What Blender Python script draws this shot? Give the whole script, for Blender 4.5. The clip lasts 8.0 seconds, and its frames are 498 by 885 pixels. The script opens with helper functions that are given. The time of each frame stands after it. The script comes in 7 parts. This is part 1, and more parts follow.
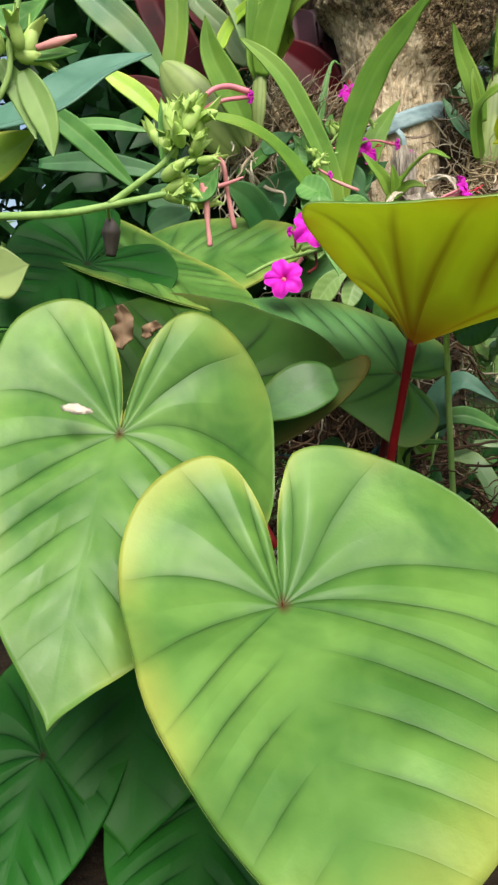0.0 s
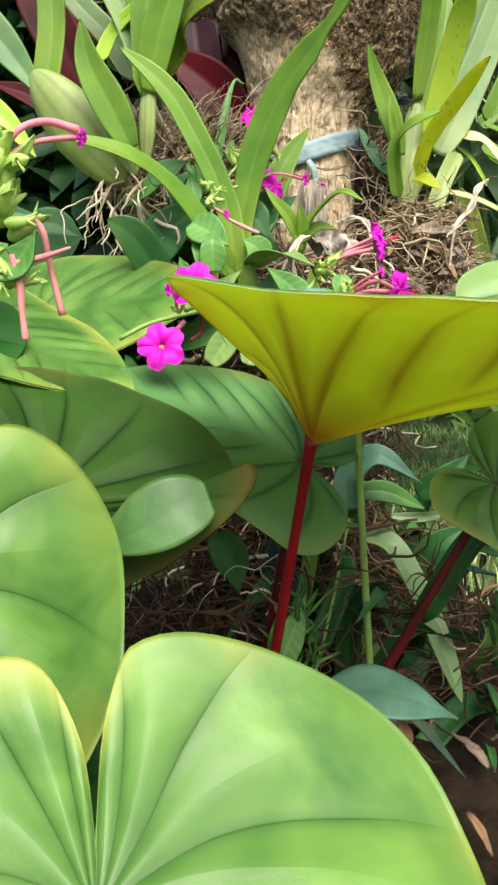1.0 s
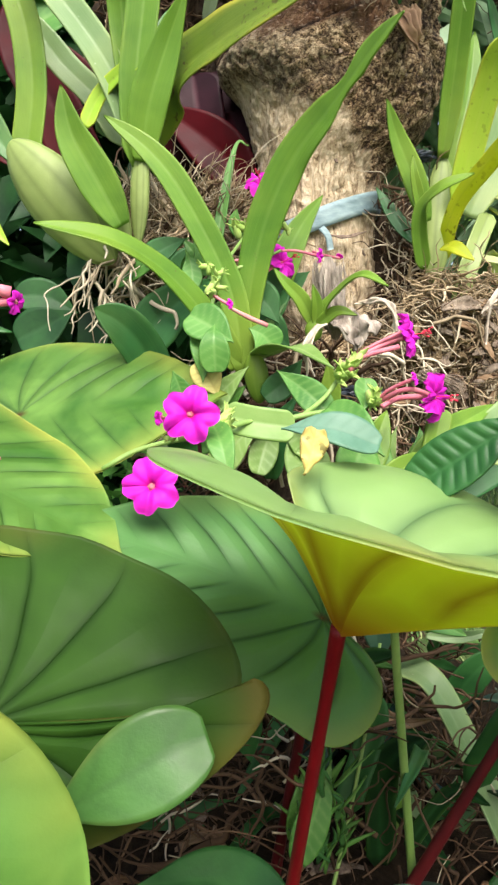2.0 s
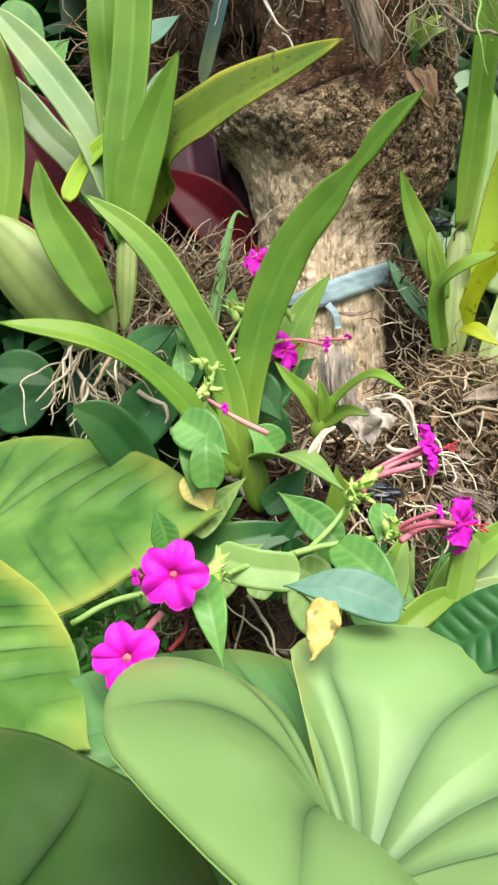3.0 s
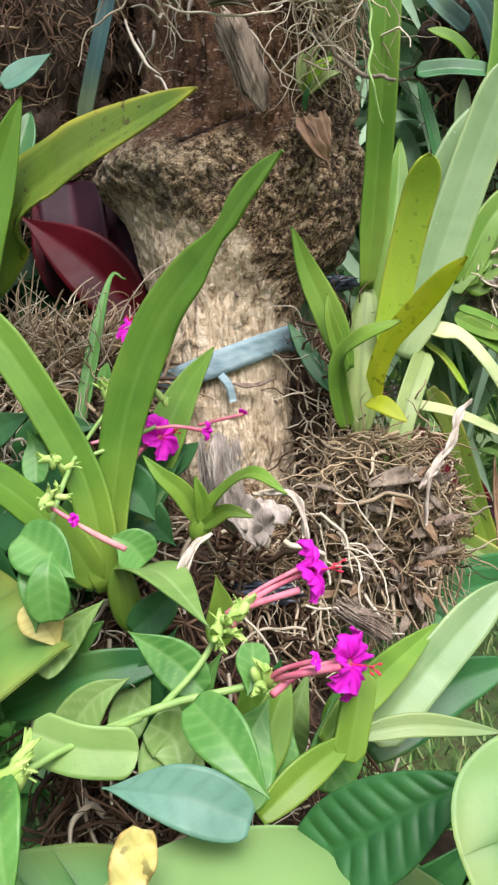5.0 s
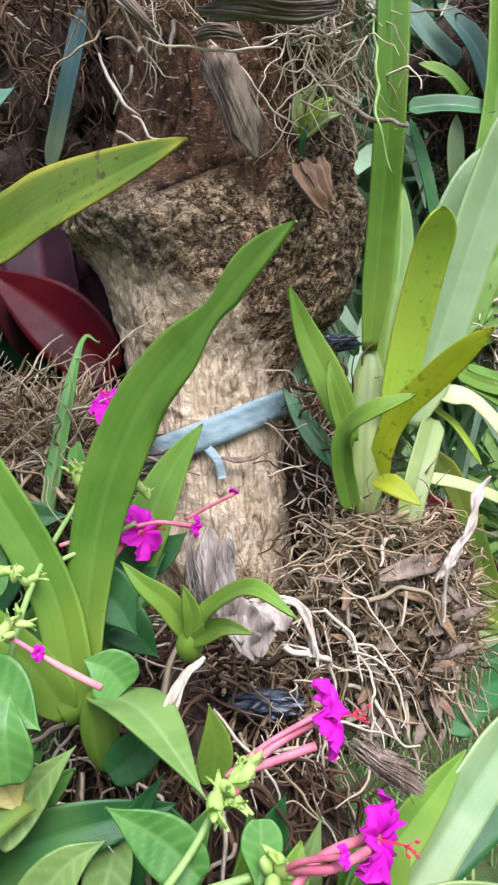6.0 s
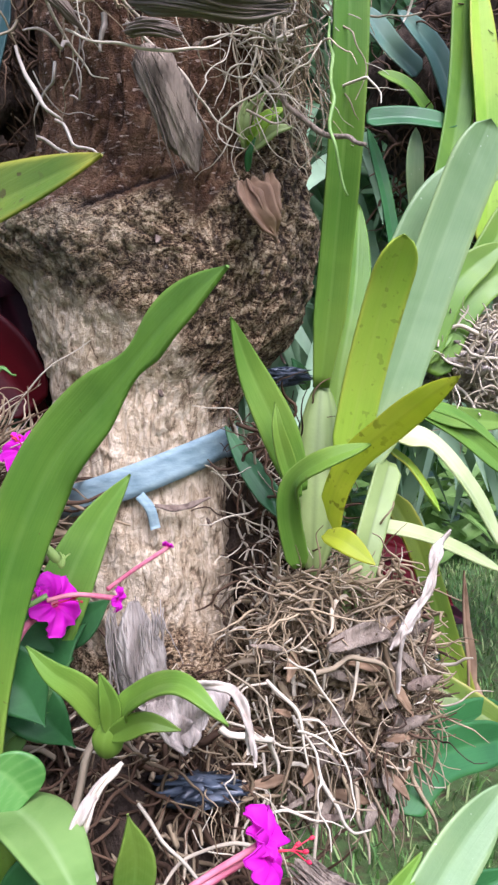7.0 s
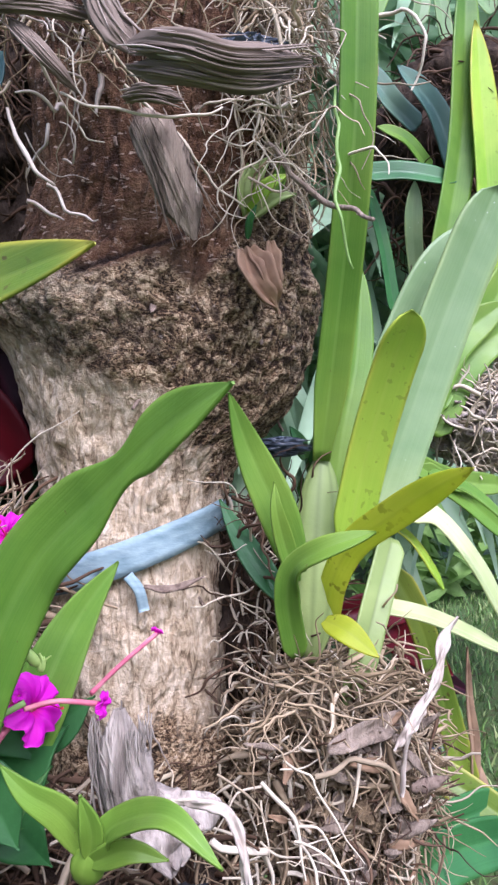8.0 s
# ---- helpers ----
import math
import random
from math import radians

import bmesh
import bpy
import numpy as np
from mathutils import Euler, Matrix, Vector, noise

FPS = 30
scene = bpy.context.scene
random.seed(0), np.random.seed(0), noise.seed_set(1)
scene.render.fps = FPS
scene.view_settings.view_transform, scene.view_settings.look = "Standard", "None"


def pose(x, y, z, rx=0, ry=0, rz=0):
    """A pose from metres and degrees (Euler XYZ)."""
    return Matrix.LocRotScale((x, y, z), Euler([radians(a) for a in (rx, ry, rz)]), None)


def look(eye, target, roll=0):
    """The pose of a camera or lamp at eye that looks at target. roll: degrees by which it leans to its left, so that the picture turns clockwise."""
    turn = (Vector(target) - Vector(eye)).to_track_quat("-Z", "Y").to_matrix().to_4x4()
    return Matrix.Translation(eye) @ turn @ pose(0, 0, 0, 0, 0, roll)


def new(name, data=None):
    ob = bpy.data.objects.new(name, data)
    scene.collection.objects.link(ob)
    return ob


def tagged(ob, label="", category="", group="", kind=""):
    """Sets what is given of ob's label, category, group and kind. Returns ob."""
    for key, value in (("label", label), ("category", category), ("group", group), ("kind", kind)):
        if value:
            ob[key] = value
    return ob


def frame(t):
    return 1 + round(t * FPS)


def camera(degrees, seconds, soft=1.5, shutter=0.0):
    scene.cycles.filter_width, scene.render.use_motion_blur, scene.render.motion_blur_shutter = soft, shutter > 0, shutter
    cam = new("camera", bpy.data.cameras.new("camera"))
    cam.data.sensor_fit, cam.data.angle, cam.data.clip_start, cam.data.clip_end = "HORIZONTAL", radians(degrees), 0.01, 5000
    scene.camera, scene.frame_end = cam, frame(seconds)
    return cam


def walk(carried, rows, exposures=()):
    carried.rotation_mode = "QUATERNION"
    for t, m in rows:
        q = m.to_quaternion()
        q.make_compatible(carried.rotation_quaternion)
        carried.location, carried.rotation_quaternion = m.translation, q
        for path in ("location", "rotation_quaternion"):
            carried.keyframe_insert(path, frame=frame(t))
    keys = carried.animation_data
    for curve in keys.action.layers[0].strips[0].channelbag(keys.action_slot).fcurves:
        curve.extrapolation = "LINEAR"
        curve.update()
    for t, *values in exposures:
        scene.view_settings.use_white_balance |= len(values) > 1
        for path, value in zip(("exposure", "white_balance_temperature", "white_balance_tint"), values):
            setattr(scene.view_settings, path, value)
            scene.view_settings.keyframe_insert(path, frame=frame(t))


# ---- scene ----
cam = camera(39.1, 8.0, 2.5)
PATH = [
    (0, (0.008, -0.024, 0.364), (-0.018, 1.95, 0.048), -0.2),
    (0.5, (0.03, 0.025, 0.396), (0.061, 2.0, 0.088), -0.9),
    (1, (0.047, 0.088, 0.414), (0.22, 2.057, 0.111), 0.7),
    (1.5, (0.047, 0.135, 0.438), (0.193, 2.111, 0.168), -0.5),
    (1.7, (0.054, 0.154, 0.45), (0.199, 2.133, 0.195), -0.4),
    (2.8, (0.061, 0.241, 0.533), (0.172, 2.227, 0.318), -0.8),
    (3, (0.066, 0.251, 0.533), (0.193, 2.238, 0.349), -0.4),
    (3.5, (0.082, 0.266, 0.543), (0.201, 2.256, 0.38), -0.7),
    (4, (0.111, 0.283, 0.554), (0.296, 2.269, 0.409), -1.3),
    (4.5, (0.13, 0.293, 0.563), (0.345, 2.273, 0.386), -1.7),
    (4.7, (0.13, 0.302, 0.566), (0.355, 2.282, 0.413), -1.6),
    (5.8, (0.124, 0.371, 0.607), (0.406, 2.349, 0.524), -1.6),
    (6, (0.125, 0.382, 0.613), (0.44, 2.355, 0.545), -1.8),
    (6.5, (0.131, 0.404, 0.625), (0.535, 2.362, 0.564), -2.5),
    (7, (0.144, 0.428, 0.639), (0.583, 2.378, 0.567), -1.0),
    (7.5, (0.143, 0.441, 0.653), (0.593, 2.39, 0.63), -0.4),
    (8, (0.145, 0.451, 0.666), (0.616, 2.395, 0.674), -0.2),
]
EXPOSURE = [(0, 0.76, 6700, 9), (1.5, 1.2, 6800, 12), (3.5, 0.94, 6450, 12), (4.5, 0.87, 6350, 15), (6, 0.93, 5800, 22), (8, 1.02, 5450, 31)]
walk(cam, [(t, look(eye, target, roll)) for t, eye, target, roll in PATH], EXPOSURE)

# ---- light: bright overcast garden, soft light from above ----
world = bpy.data.worlds.new("sky")
scene.world = world
world.use_nodes = True
wn = world.node_tree.nodes
sky = wn.new("ShaderNodeTexSky")
sky.sky_type = "NISHITA"
sky.sun_disc = False
sky.sun_elevation = radians(50)
sky.sun_rotation = radians(172)
sky.air_density = 1.0
sky.dust_density = 4.0
world.node_tree.links.new(sky.outputs[0], wn["Background"].inputs[0])
wn["Background"].inputs[1].default_value = 0.12
sun_data = bpy.data.lights.new("sun", "SUN")
sun_data.energy, sun_data.angle, sun_data.color = 2.9, radians(40), (1.0, 0.985, 0.96)
sun = new("sun", sun_data)
sun.matrix_world = look((0.3, -1.9, 3.5), (0, 0.4, 0.3))


# ---- materials ----
def srgb(r, g, b):
    return tuple(((c / 255) / 12.92 if c / 255 <= 0.04045 else ((c / 255 + 0.055) / 1.055) ** 2.4) for c in (r, g, b)) + (1,)


class Nodes:
    """A short hand for building node materials."""

    def __init__(self, name):
        self.mat = bpy.data.materials.new(name)
        self.mat.use_nodes = True
        self.t = self.mat.node_tree
        self.bsdf = self.t.nodes["Principled BSDF"]
        self.out = self.t.nodes["Material Output"]

    def put(self, kind, **inputs):
        n = self.t.nodes.new(kind)
        for k, v in inputs.items():
            self.set(n, k.replace("_", " "), v)
        return n

    def set(self, n, k, v):
        s = n.inputs[k]
        if hasattr(v, "is_linked"):
            self.t.links.new(v, s)
        else:
            s.default_value = v

    def coords(self):
        return self.put("ShaderNodeTexCoord").outputs["Object"]

    def noise(self, scale, detail=4.0, rough=0.6, vec=None, warp=0.0):
        n = self.put("ShaderNodeTexNoise", Scale=scale, Detail=detail, Roughness=rough, Distortion=warp)
        self.t.links.new(vec if vec is not None else self.coords(), n.inputs["Vector"])
        return n.outputs["Fac"]

    def stretch(self, sx, sy, sz, vec=None):
        m = self.put("ShaderNodeMapping")
        m.inputs["Scale"].default_value = (sx, sy, sz)
        self.t.links.new(vec if vec is not None else self.coords(), m.inputs["Vector"])
        return m.outputs[0]

    def ramp(self, fac, *stops):
        r = self.put("ShaderNodeValToRGB")
        e = r.color_ramp.elements
        while len(e) < len(stops):
            e.new(0.5)
        for el, (p, c) in zip(e, stops):
            el.position, el.color = p, c if len(c) == 4 else (*c, 1)
        self.t.links.new(fac, r.inputs[0])
        return r.outputs[0]

    def mix(self, fac, a, b, how="MIX"):
        m = self.put("ShaderNodeMixRGB")
        m.blend_type = how
        for i, v in enumerate((fac, a, b)):
            if hasattr(v, "is_linked"):
                self.t.links.new(v, m.inputs[i])
            else:
                m.inputs[i].default_value = v
        return m.outputs[0]

    def math(self, op, a, b=0.0, c=0.0):
        m = self.put("ShaderNodeMath")
        m.operation = op
        for i, v in enumerate((a, b, c)):
            if hasattr(v, "is_linked"):
                self.t.links.new(v, m.inputs[i])
            else:
                m.inputs[i].default_value = v
        return m.outputs[0]

    def attr(self, name):
        a = self.put("ShaderNodeAttribute")
        a.attribute_name = name
        return a.outputs["Fac"]

    def bump(self, height, strength=0.4, dist=0.002):
        b = self.put("ShaderNodeBump", Height=height, Strength=strength, Distance=dist)
        return b.outputs[0]


def leaf_material(name, dark, light, vein, rim, rough=0.42, glowing=0.3, glow=None, spots=0.0, veiny=0.6, rimmy=0.6, mottle=18.0, spec=0.4, ribs=0.0, core=None, fleck=None):
    """Leaf skin: two greens in soft patches, paler or darker veins, a tinted margin, fine relief, some light through it."""
    n = Nodes(name)
    v = n.coords()
    big, fine = n.noise(mottle, 3, 0.55, v, 0.4), n.noise(420, 3, 0.6, v)
    col = n.mix(n.ramp(big, (0.32, (0, 0, 0)), (0.68, (1, 1, 1))), dark, light)
    col = n.mix(n.math("MULTIPLY", fine, 0.35), col, n.mix(0.5, col, light))
    rimfac = n.math("MULTIPLY", n.attr("rim"), n.ramp(n.noise(14, 2, 0.5, v), (0.42, (0.1, 0.1, 0.1)), (0.62, (1, 1, 1))))
    col = n.mix(n.math("MULTIPLY", rimfac, rimmy), col, rim)
    col = n.mix(n.math("MULTIPLY", n.attr("vein"), veiny), col, vein)
    if core:
        col = n.mix(n.attr("core"), col, core)
    cx = n.put("ShaderNodeCombineXYZ", X=n.math("MULTIPLY", n.attr("across"), 900.0), Y=n.math("MULTIPLY", n.put("ShaderNodeSeparateXYZ", Vector=v).outputs[2], 9.0))
    streak = n.noise(1.0, 3, 0.6, cx.outputs[0])
    if ribs:
        col = n.mix(n.ramp(streak, (0.35, (0.3, 0.3, 0.3)), (0.52, (0, 0, 0))), col, n.mix(0.55, col, dark))
        col = n.mix(n.ramp(streak, (0.5, (0, 0, 0)), (0.7, (0.3, 0.3, 0.3))), col, n.mix(0.6, col, light))
        tired = n.ramp(n.noise(7, 3, 0.55, v), (0.5, (0, 0, 0)), (0.72, (0.5, 0.5, 0.5)))
        col = n.mix(tired, col, n.mix(0.45, light, srgb(176, 176, 70)))
        nick = n.ramp(n.noise(320, 2, 0.5, v), (0.74, (0, 0, 0)), (0.78, (0.6, 0.6, 0.6)))
        col = n.mix(nick, col, fleck or srgb(96, 84, 44))
    rib = n.math("MULTIPLY_ADD", n.math("SINE", n.math("MULTIPLY", n.attr("across"), 5200.0)), 0.5, 0.5)
    if ribs:
        col = n.mix(n.math("MULTIPLY", rib, ribs * 0.05), col, n.mix(0.5, col, vein))
    if spots:
        sp = n.ramp(n.noise(190, 2, 0.5, v), (0.61, (0, 0, 0)), (0.66, (1, 1, 1)))
        col = n.mix(n.math("MULTIPLY", n.math("MULTIPLY", sp, n.ramp(n.noise(25, 2, 0.5, v), (0.45, (0, 0, 0)), (0.6, (1, 1, 1)))), spots), col, srgb(70, 58, 25))
    n.set(n.bsdf, "Base Color", col)
    n.set(n.bsdf, "Roughness", n.ramp(n.noise(60, 3, 0.6, v), (0.3, (rough - 0.07,) * 3), (0.7, (rough + 0.1,) * 3)))
    n.set(n.bsdf, "Specular IOR Level", spec)
    relief = n.math("ADD", n.math("MULTIPLY", fine, 0.4), big)
    if ribs:
        relief = n.math("ADD", n.math("ADD", relief, n.math("MULTIPLY", rib, 0.03 * ribs)), n.math("MULTIPLY", streak, 0.5))
    n.set(n.bsdf, "Normal", n.bump(relief, 0.3, 0.0012))
    tr = n.put("ShaderNodeBsdfTranslucent")
    n.set(tr, "Color", n.mix(0.5, col, glow) if glow else col)
    m = n.put("ShaderNodeMixShader", Fac=glowing)
    n.t.links.new(n.bsdf.outputs[0], m.inputs[1])
    n.t.links.new(tr.outputs[0], m.inputs[2])
    n.t.links.new(m.outputs[0], n.out.inputs[0])
    return n.mat


def heart_material(name, dark, light, vein, rim, core, rough=0.42, glowing=0.3, glow=None, veiny=0.7, rimmy=0.6, mottle=9.0, spec=0.3, groove=0.0022, red_veins=False):
    """Skin of a heart-shaped leaf. Its veins follow the leaf: laterals from the midrib, a fan of basal veins in the lobes;
    between them the blade swells up. hu, hv: the place on the leaf along and across the midrib."""
    n = Nodes(name)
    v = n.coords()
    u, w, wide = n.attr("hu"), n.attr("hv"), n.attr("wide")
    av = n.math("ABSOLUTE", w)
    q = n.math("MULTIPLY", n.math("MULTIPLY", av, av), 0.28)
    uq = n.math("SUBTRACT", u, q)
    g = n.math("SUBTRACT", uq, n.math("MULTIPLY", av, 0.42))
    front = n.math("GREATER_THAN", g, 0.0)
    ang = n.math("SUBTRACT", n.math("ARCTAN2", av, uq), math.atan2(1, 0.42))
    jitter = n.math("MULTIPLY", n.math("SUBTRACT", n.noise(16, 1, 0.5, v), 0.5), 0.25)
    pf = n.math("ADD", n.math("MULTIPLY_ADD", g, 5.5, 0.12), jitter)
    pb = n.math("ADD", n.math("MULTIPLY_ADD", ang, -1 / 0.34, 0.12), jitter)
    ph = n.math("ADD", n.math("MULTIPLY", front, pf), n.math("MULTIPLY", n.math("SUBTRACT", 1.0, front), pb))
    d = n.math("PINGPONG", ph, 0.5)
    r = n.math("SQRT", n.math("ADD", n.math("MULTIPLY", u, u), n.math("MULTIPLY", w, w)))
    gap = n.math("ADD", n.math("MULTIPLY", front, 1 / 5.5), n.math("MULTIPLY", n.math("SUBTRACT", 1.0, front), n.math("MULTIPLY", r, 0.34)))
    dist = n.math("MULTIPLY", d, gap)
    inner = n.ramp(av, (0.02, (0, 0, 0)), (0.24, (1, 1, 1)))
    fade = n.math("MAXIMUM", inner, n.math("SUBTRACT", 1.0, front))
    fade = n.math("MULTIPLY", fade, n.ramp(wide, (0.7, (1, 1, 1)), (1.0, (0.12, 0.12, 0.12))))
    line = n.math("MULTIPLY", n.ramp(dist, (0.0, (1, 1, 1)), (0.022, (0, 0, 0))), fade)
    soft = n.math("MULTIPLY", n.ramp(dist, (0.0, (1, 1, 1)), (0.07, (0, 0, 0))), fade)
    swell = n.math("MULTIPLY", n.math("POWER", n.math("MULTIPLY", d, 2.0), 0.55), n.math("MULTIPLY", fade, n.ramp(r, (0.0, (0, 0, 0)), (0.5, (1, 1, 1)))))
    big, fine = n.noise(mottle, 3, 0.55, v, 0.4), n.noise(420, 3, 0.6, v)
    col = n.mix(n.ramp(big, (0.32, (0, 0, 0)), (0.68, (1, 1, 1))), dark, light)
    col = n.mix(n.math("MULTIPLY", fine, 0.3), col, n.mix(0.5, col, light))
    rimfac = n.math("MULTIPLY", n.attr("rim"), n.ramp(n.noise(14, 2, 0.5, v), (0.42, (0.08, 0.08, 0.08)), (0.62, (1, 1, 1))))
    col = n.mix(n.math("MULTIPLY", rimfac, rimmy), col, rim)
    col = n.mix(n.math("MULTIPLY", soft, veiny * 0.35), col, vein)
    col = n.mix(n.math("MULTIPLY", line, veiny), col, vein)
    if red_veins:
        mid = n.math("MULTIPLY", n.ramp(av, (0.0, (1, 1, 1)), (0.05, (0, 0, 0))), n.math("GREATER_THAN", u, 0.0))
        red = n.math("MULTIPLY", n.math("MAXIMUM", n.math("MULTIPLY", soft, 0.8), mid), n.ramp(r, (0.05, (1, 1, 1)), (0.7, (0, 0, 0))))
        red = n.math("MAXIMUM", red, n.ramp(r, (0.05, (1, 1, 1)), (0.26, (0, 0, 0))))
        col = n.mix(n.math("MULTIPLY", red, 0.85), col, core)
    else:
        col = n.mix(n.ramp(r, (0.0, (1, 1, 1)), (0.05, (0, 0, 0))), col, core)
    n.set(n.bsdf, "Base Color", col)
    n.set(n.bsdf, "Roughness", n.ramp(n.noise(60, 3, 0.6, v), (0.3, (rough - 0.07,) * 3), (0.7, (rough + 0.1,) * 3)))
    n.set(n.bsdf, "Specular IOR Level", spec)
    b1 = n.put("ShaderNodeBump", Height=swell, Strength=1.0, Distance=groove)
    b2 = n.put("ShaderNodeBump", Height=n.math("ADD", n.math("MULTIPLY", fine, 0.4), big), Strength=0.25, Distance=0.0012)
    n.t.links.new(b1.outputs[0], b2.inputs["Normal"])
    n.set(n.bsdf, "Normal", b2.outputs[0])
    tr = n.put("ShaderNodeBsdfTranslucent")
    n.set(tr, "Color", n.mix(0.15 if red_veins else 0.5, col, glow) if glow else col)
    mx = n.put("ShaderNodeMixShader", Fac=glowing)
    n.t.links.new(n.bsdf.outputs[0], mx.inputs[1])
    n.t.links.new(tr.outputs[0], mx.inputs[2])
    n.t.links.new(mx.outputs[0], n.out.inputs[0])
    return n.mat


def plain_material(name, a, b, scale=60.0, rough=0.6, bump=0.3, stretch=(1, 1, 1), spec=0.3, glowing=0.0, detail=5.0, dist=0.001):
    n = Nodes(name)
    v = n.stretch(*stretch)
    f = n.noise(scale, detail, 0.6, v, 0.3)
    g = n.noise(scale * 6, 3, 0.6, v)
    col = n.mix(n.ramp(f, (0.34, (0, 0, 0)), (0.66, (1, 1, 1))), a, b)
    col = n.mix(n.math("MULTIPLY", g, 0.4), col, n.mix(0.5, a, b))
    n.set(n.bsdf, "Base Color", col)
    n.set(n.bsdf, "Roughness", rough)
    n.set(n.bsdf, "Specular IOR Level", spec)
    n.set(n.bsdf, "Normal", n.bump(n.math("ADD", f, n.math("MULTIPLY", g, 0.4)), bump, dist))
    if glowing:
        tr = n.put("ShaderNodeBsdfTranslucent")
        n.set(tr, "Color", col)
        m = n.put("ShaderNodeMixShader", Fac=glowing)
        n.t.links.new(n.bsdf.outputs[0], m.inputs[1])
        n.t.links.new(tr.outputs[0], m.inputs[2])
        n.t.links.new(m.outputs[0], n.out.inputs[0])
    return n.mat


def bark_material():
    """Old bark: pale peeling lower trunk, dark ridged burr, smooth red-brown stem above; cracks and pits with painted
    shade, lichen flecks.
    """
    n = Nodes("bark")
    v = n.coords()
    grain = n.noise(170, 6, 0.7, n.stretch(1, 1, 0.42, v), 0.9)
    wave = n.put("ShaderNodeTexWave", Scale=38.0, Distortion=30.0, Detail=5.0, Detail_Scale=2.2, Detail_Roughness=0.7)
    wave.bands_direction = "Z"
    n.t.links.new(n.stretch(0.7, 0.7, 1, v), wave.inputs["Vector"])
    ridge = wave.outputs["Fac"]
    flake = n.math("ADD", n.math("MULTIPLY", n.noise(62, 4, 0.52, n.stretch(0.8, 0.8, 1.25, v), 3.2), 0.72), n.math("MULTIPLY", n.noise(190, 4, 0.6, v, 1.0), 0.28))
    crag = n.math("ADD", n.math("MULTIPLY", ridge, 0.16), n.math("MULTIPLY", flake, 0.9))
    patch = n.noise(30, 5, 0.62, v, 0.5)
    mottled = n.noise(260, 4, 0.7, v)
    pale = n.ramp(grain, (0.34, srgb(112, 94, 72)), (0.45, srgb(186, 166, 134)), (0.66, srgb(232, 217, 188)))
    dark = n.ramp(crag, (0.42, srgb(46, 33, 22)), (0.48, srgb(106, 84, 60)), (0.56, srgb(152, 128, 95)), (0.68, srgb(212, 190, 154)))
    smooth = n.ramp(n.math("MULTIPLY_ADD", grain, 0.5, n.math("MULTIPLY", patch, 0.5)), (0.36, srgb(46, 30, 20)), (0.5, srgb(96, 68, 46)), (0.64, srgb(136, 108, 80)))
    old = n.math("ADD", n.attr("old"), n.math("MULTIPLY", n.math("SUBTRACT", patch, 0.5), 1.1))
    col = n.mix(n.ramp(old, (0.4, (0, 0, 0)), (0.6, (1, 1, 1))), pale, dark)
    up = n.math("ADD", n.attr("up"), n.math("MULTIPLY", n.math("SUBTRACT", flake, 0.5), 0.9))
    col = n.mix(n.ramp(up, (0.4, (0, 0, 0)), (0.62, (1, 1, 1))), col, smooth)
    lichen = n.math("MULTIPLY", n.attr("grey"), n.ramp(flake, (0.4, (0.15, 0.15, 0.15)), (0.56, (1, 1, 1))))
    col = n.mix(lichen, col, n.ramp(mottled, (0.4, srgb(120, 108, 84)), (0.62, srgb(196, 184, 152))))
    dash = n.ramp(n.noise(330, 1, 0.5, n.stretch(0.4, 0.4, 1.5, v)), (0.66, (0, 0, 0)), (0.7, (0.75, 0.75, 0.75)))
    col = n.mix(n.math("MULTIPLY", dash, n.attr("up")), col, srgb(186, 166, 146))
    # shade of cracks and creases, painted as dark brown
    col = n.mix(n.attr("crease_shade"), col, srgb(38, 28, 23))
    fleck = n.ramp(mottled, (0.62, (0, 0, 0)), (0.68, (1, 1, 1)))
    col = n.mix(n.math("MULTIPLY", fleck, 0.45), col, srgb(190, 175, 158))
    col = n.mix(n.math("MULTIPLY", n.ramp(n.noise(22, 4, 0.6, v), (0.55, (0, 0, 0)), (0.72, (1, 1, 1))), 0.15), col, srgb(118, 112, 84))
    n.set(n.bsdf, "Base Color", col)
    n.set(n.bsdf, "Roughness", 0.85)
    n.set(n.bsdf, "Specular IOR Level", 0.2)
    h = n.math("ADD", n.math("MULTIPLY", crag, n.math("MULTIPLY_ADD", n.attr("old"), 1.3, 0.2)), n.math("ADD", n.math("MULTIPLY", grain, 0.8), n.math("MULTIPLY", mottled, 0.5)))
    n.set(n.bsdf, "Normal", n.bump(h, 1.0, 0.0045))
    return n.mat


def petal_material():
    n = Nodes("petal")
    v = n.coords()
    f = n.noise(120, 4, 0.6, v)
    col = n.mix(f, srgb(206, 8, 182), srgb(236, 42, 216))
    col = n.mix(n.math("MULTIPLY", n.attr("vein"), 0.75), col, srgb(205, 8, 90))
    col = n.mix(n.math("MULTIPLY", n.attr("rim"), 0.25), col, srgb(250, 90, 225))
    n.set(n.bsdf, "Base Color", col)
    n.set(n.bsdf, "Roughness", 0.55)
    n.set(n.bsdf, "Specular IOR Level", 0.25)
    n.set(n.bsdf, "Normal", n.bump(n.noise(260, 3, 0.6, v), 0.3, 0.001))
    tr = n.put("ShaderNodeBsdfTranslucent")
    n.set(tr, "Color", col)
    m = n.put("ShaderNodeMixShader", Fac=0.35)
    n.t.links.new(n.bsdf.outputs[0], m.inputs[1])
    n.t.links.new(tr.outputs[0], m.inputs[2])
    n.t.links.new(m.outputs[0], n.out.inputs[0])
    return n.mat


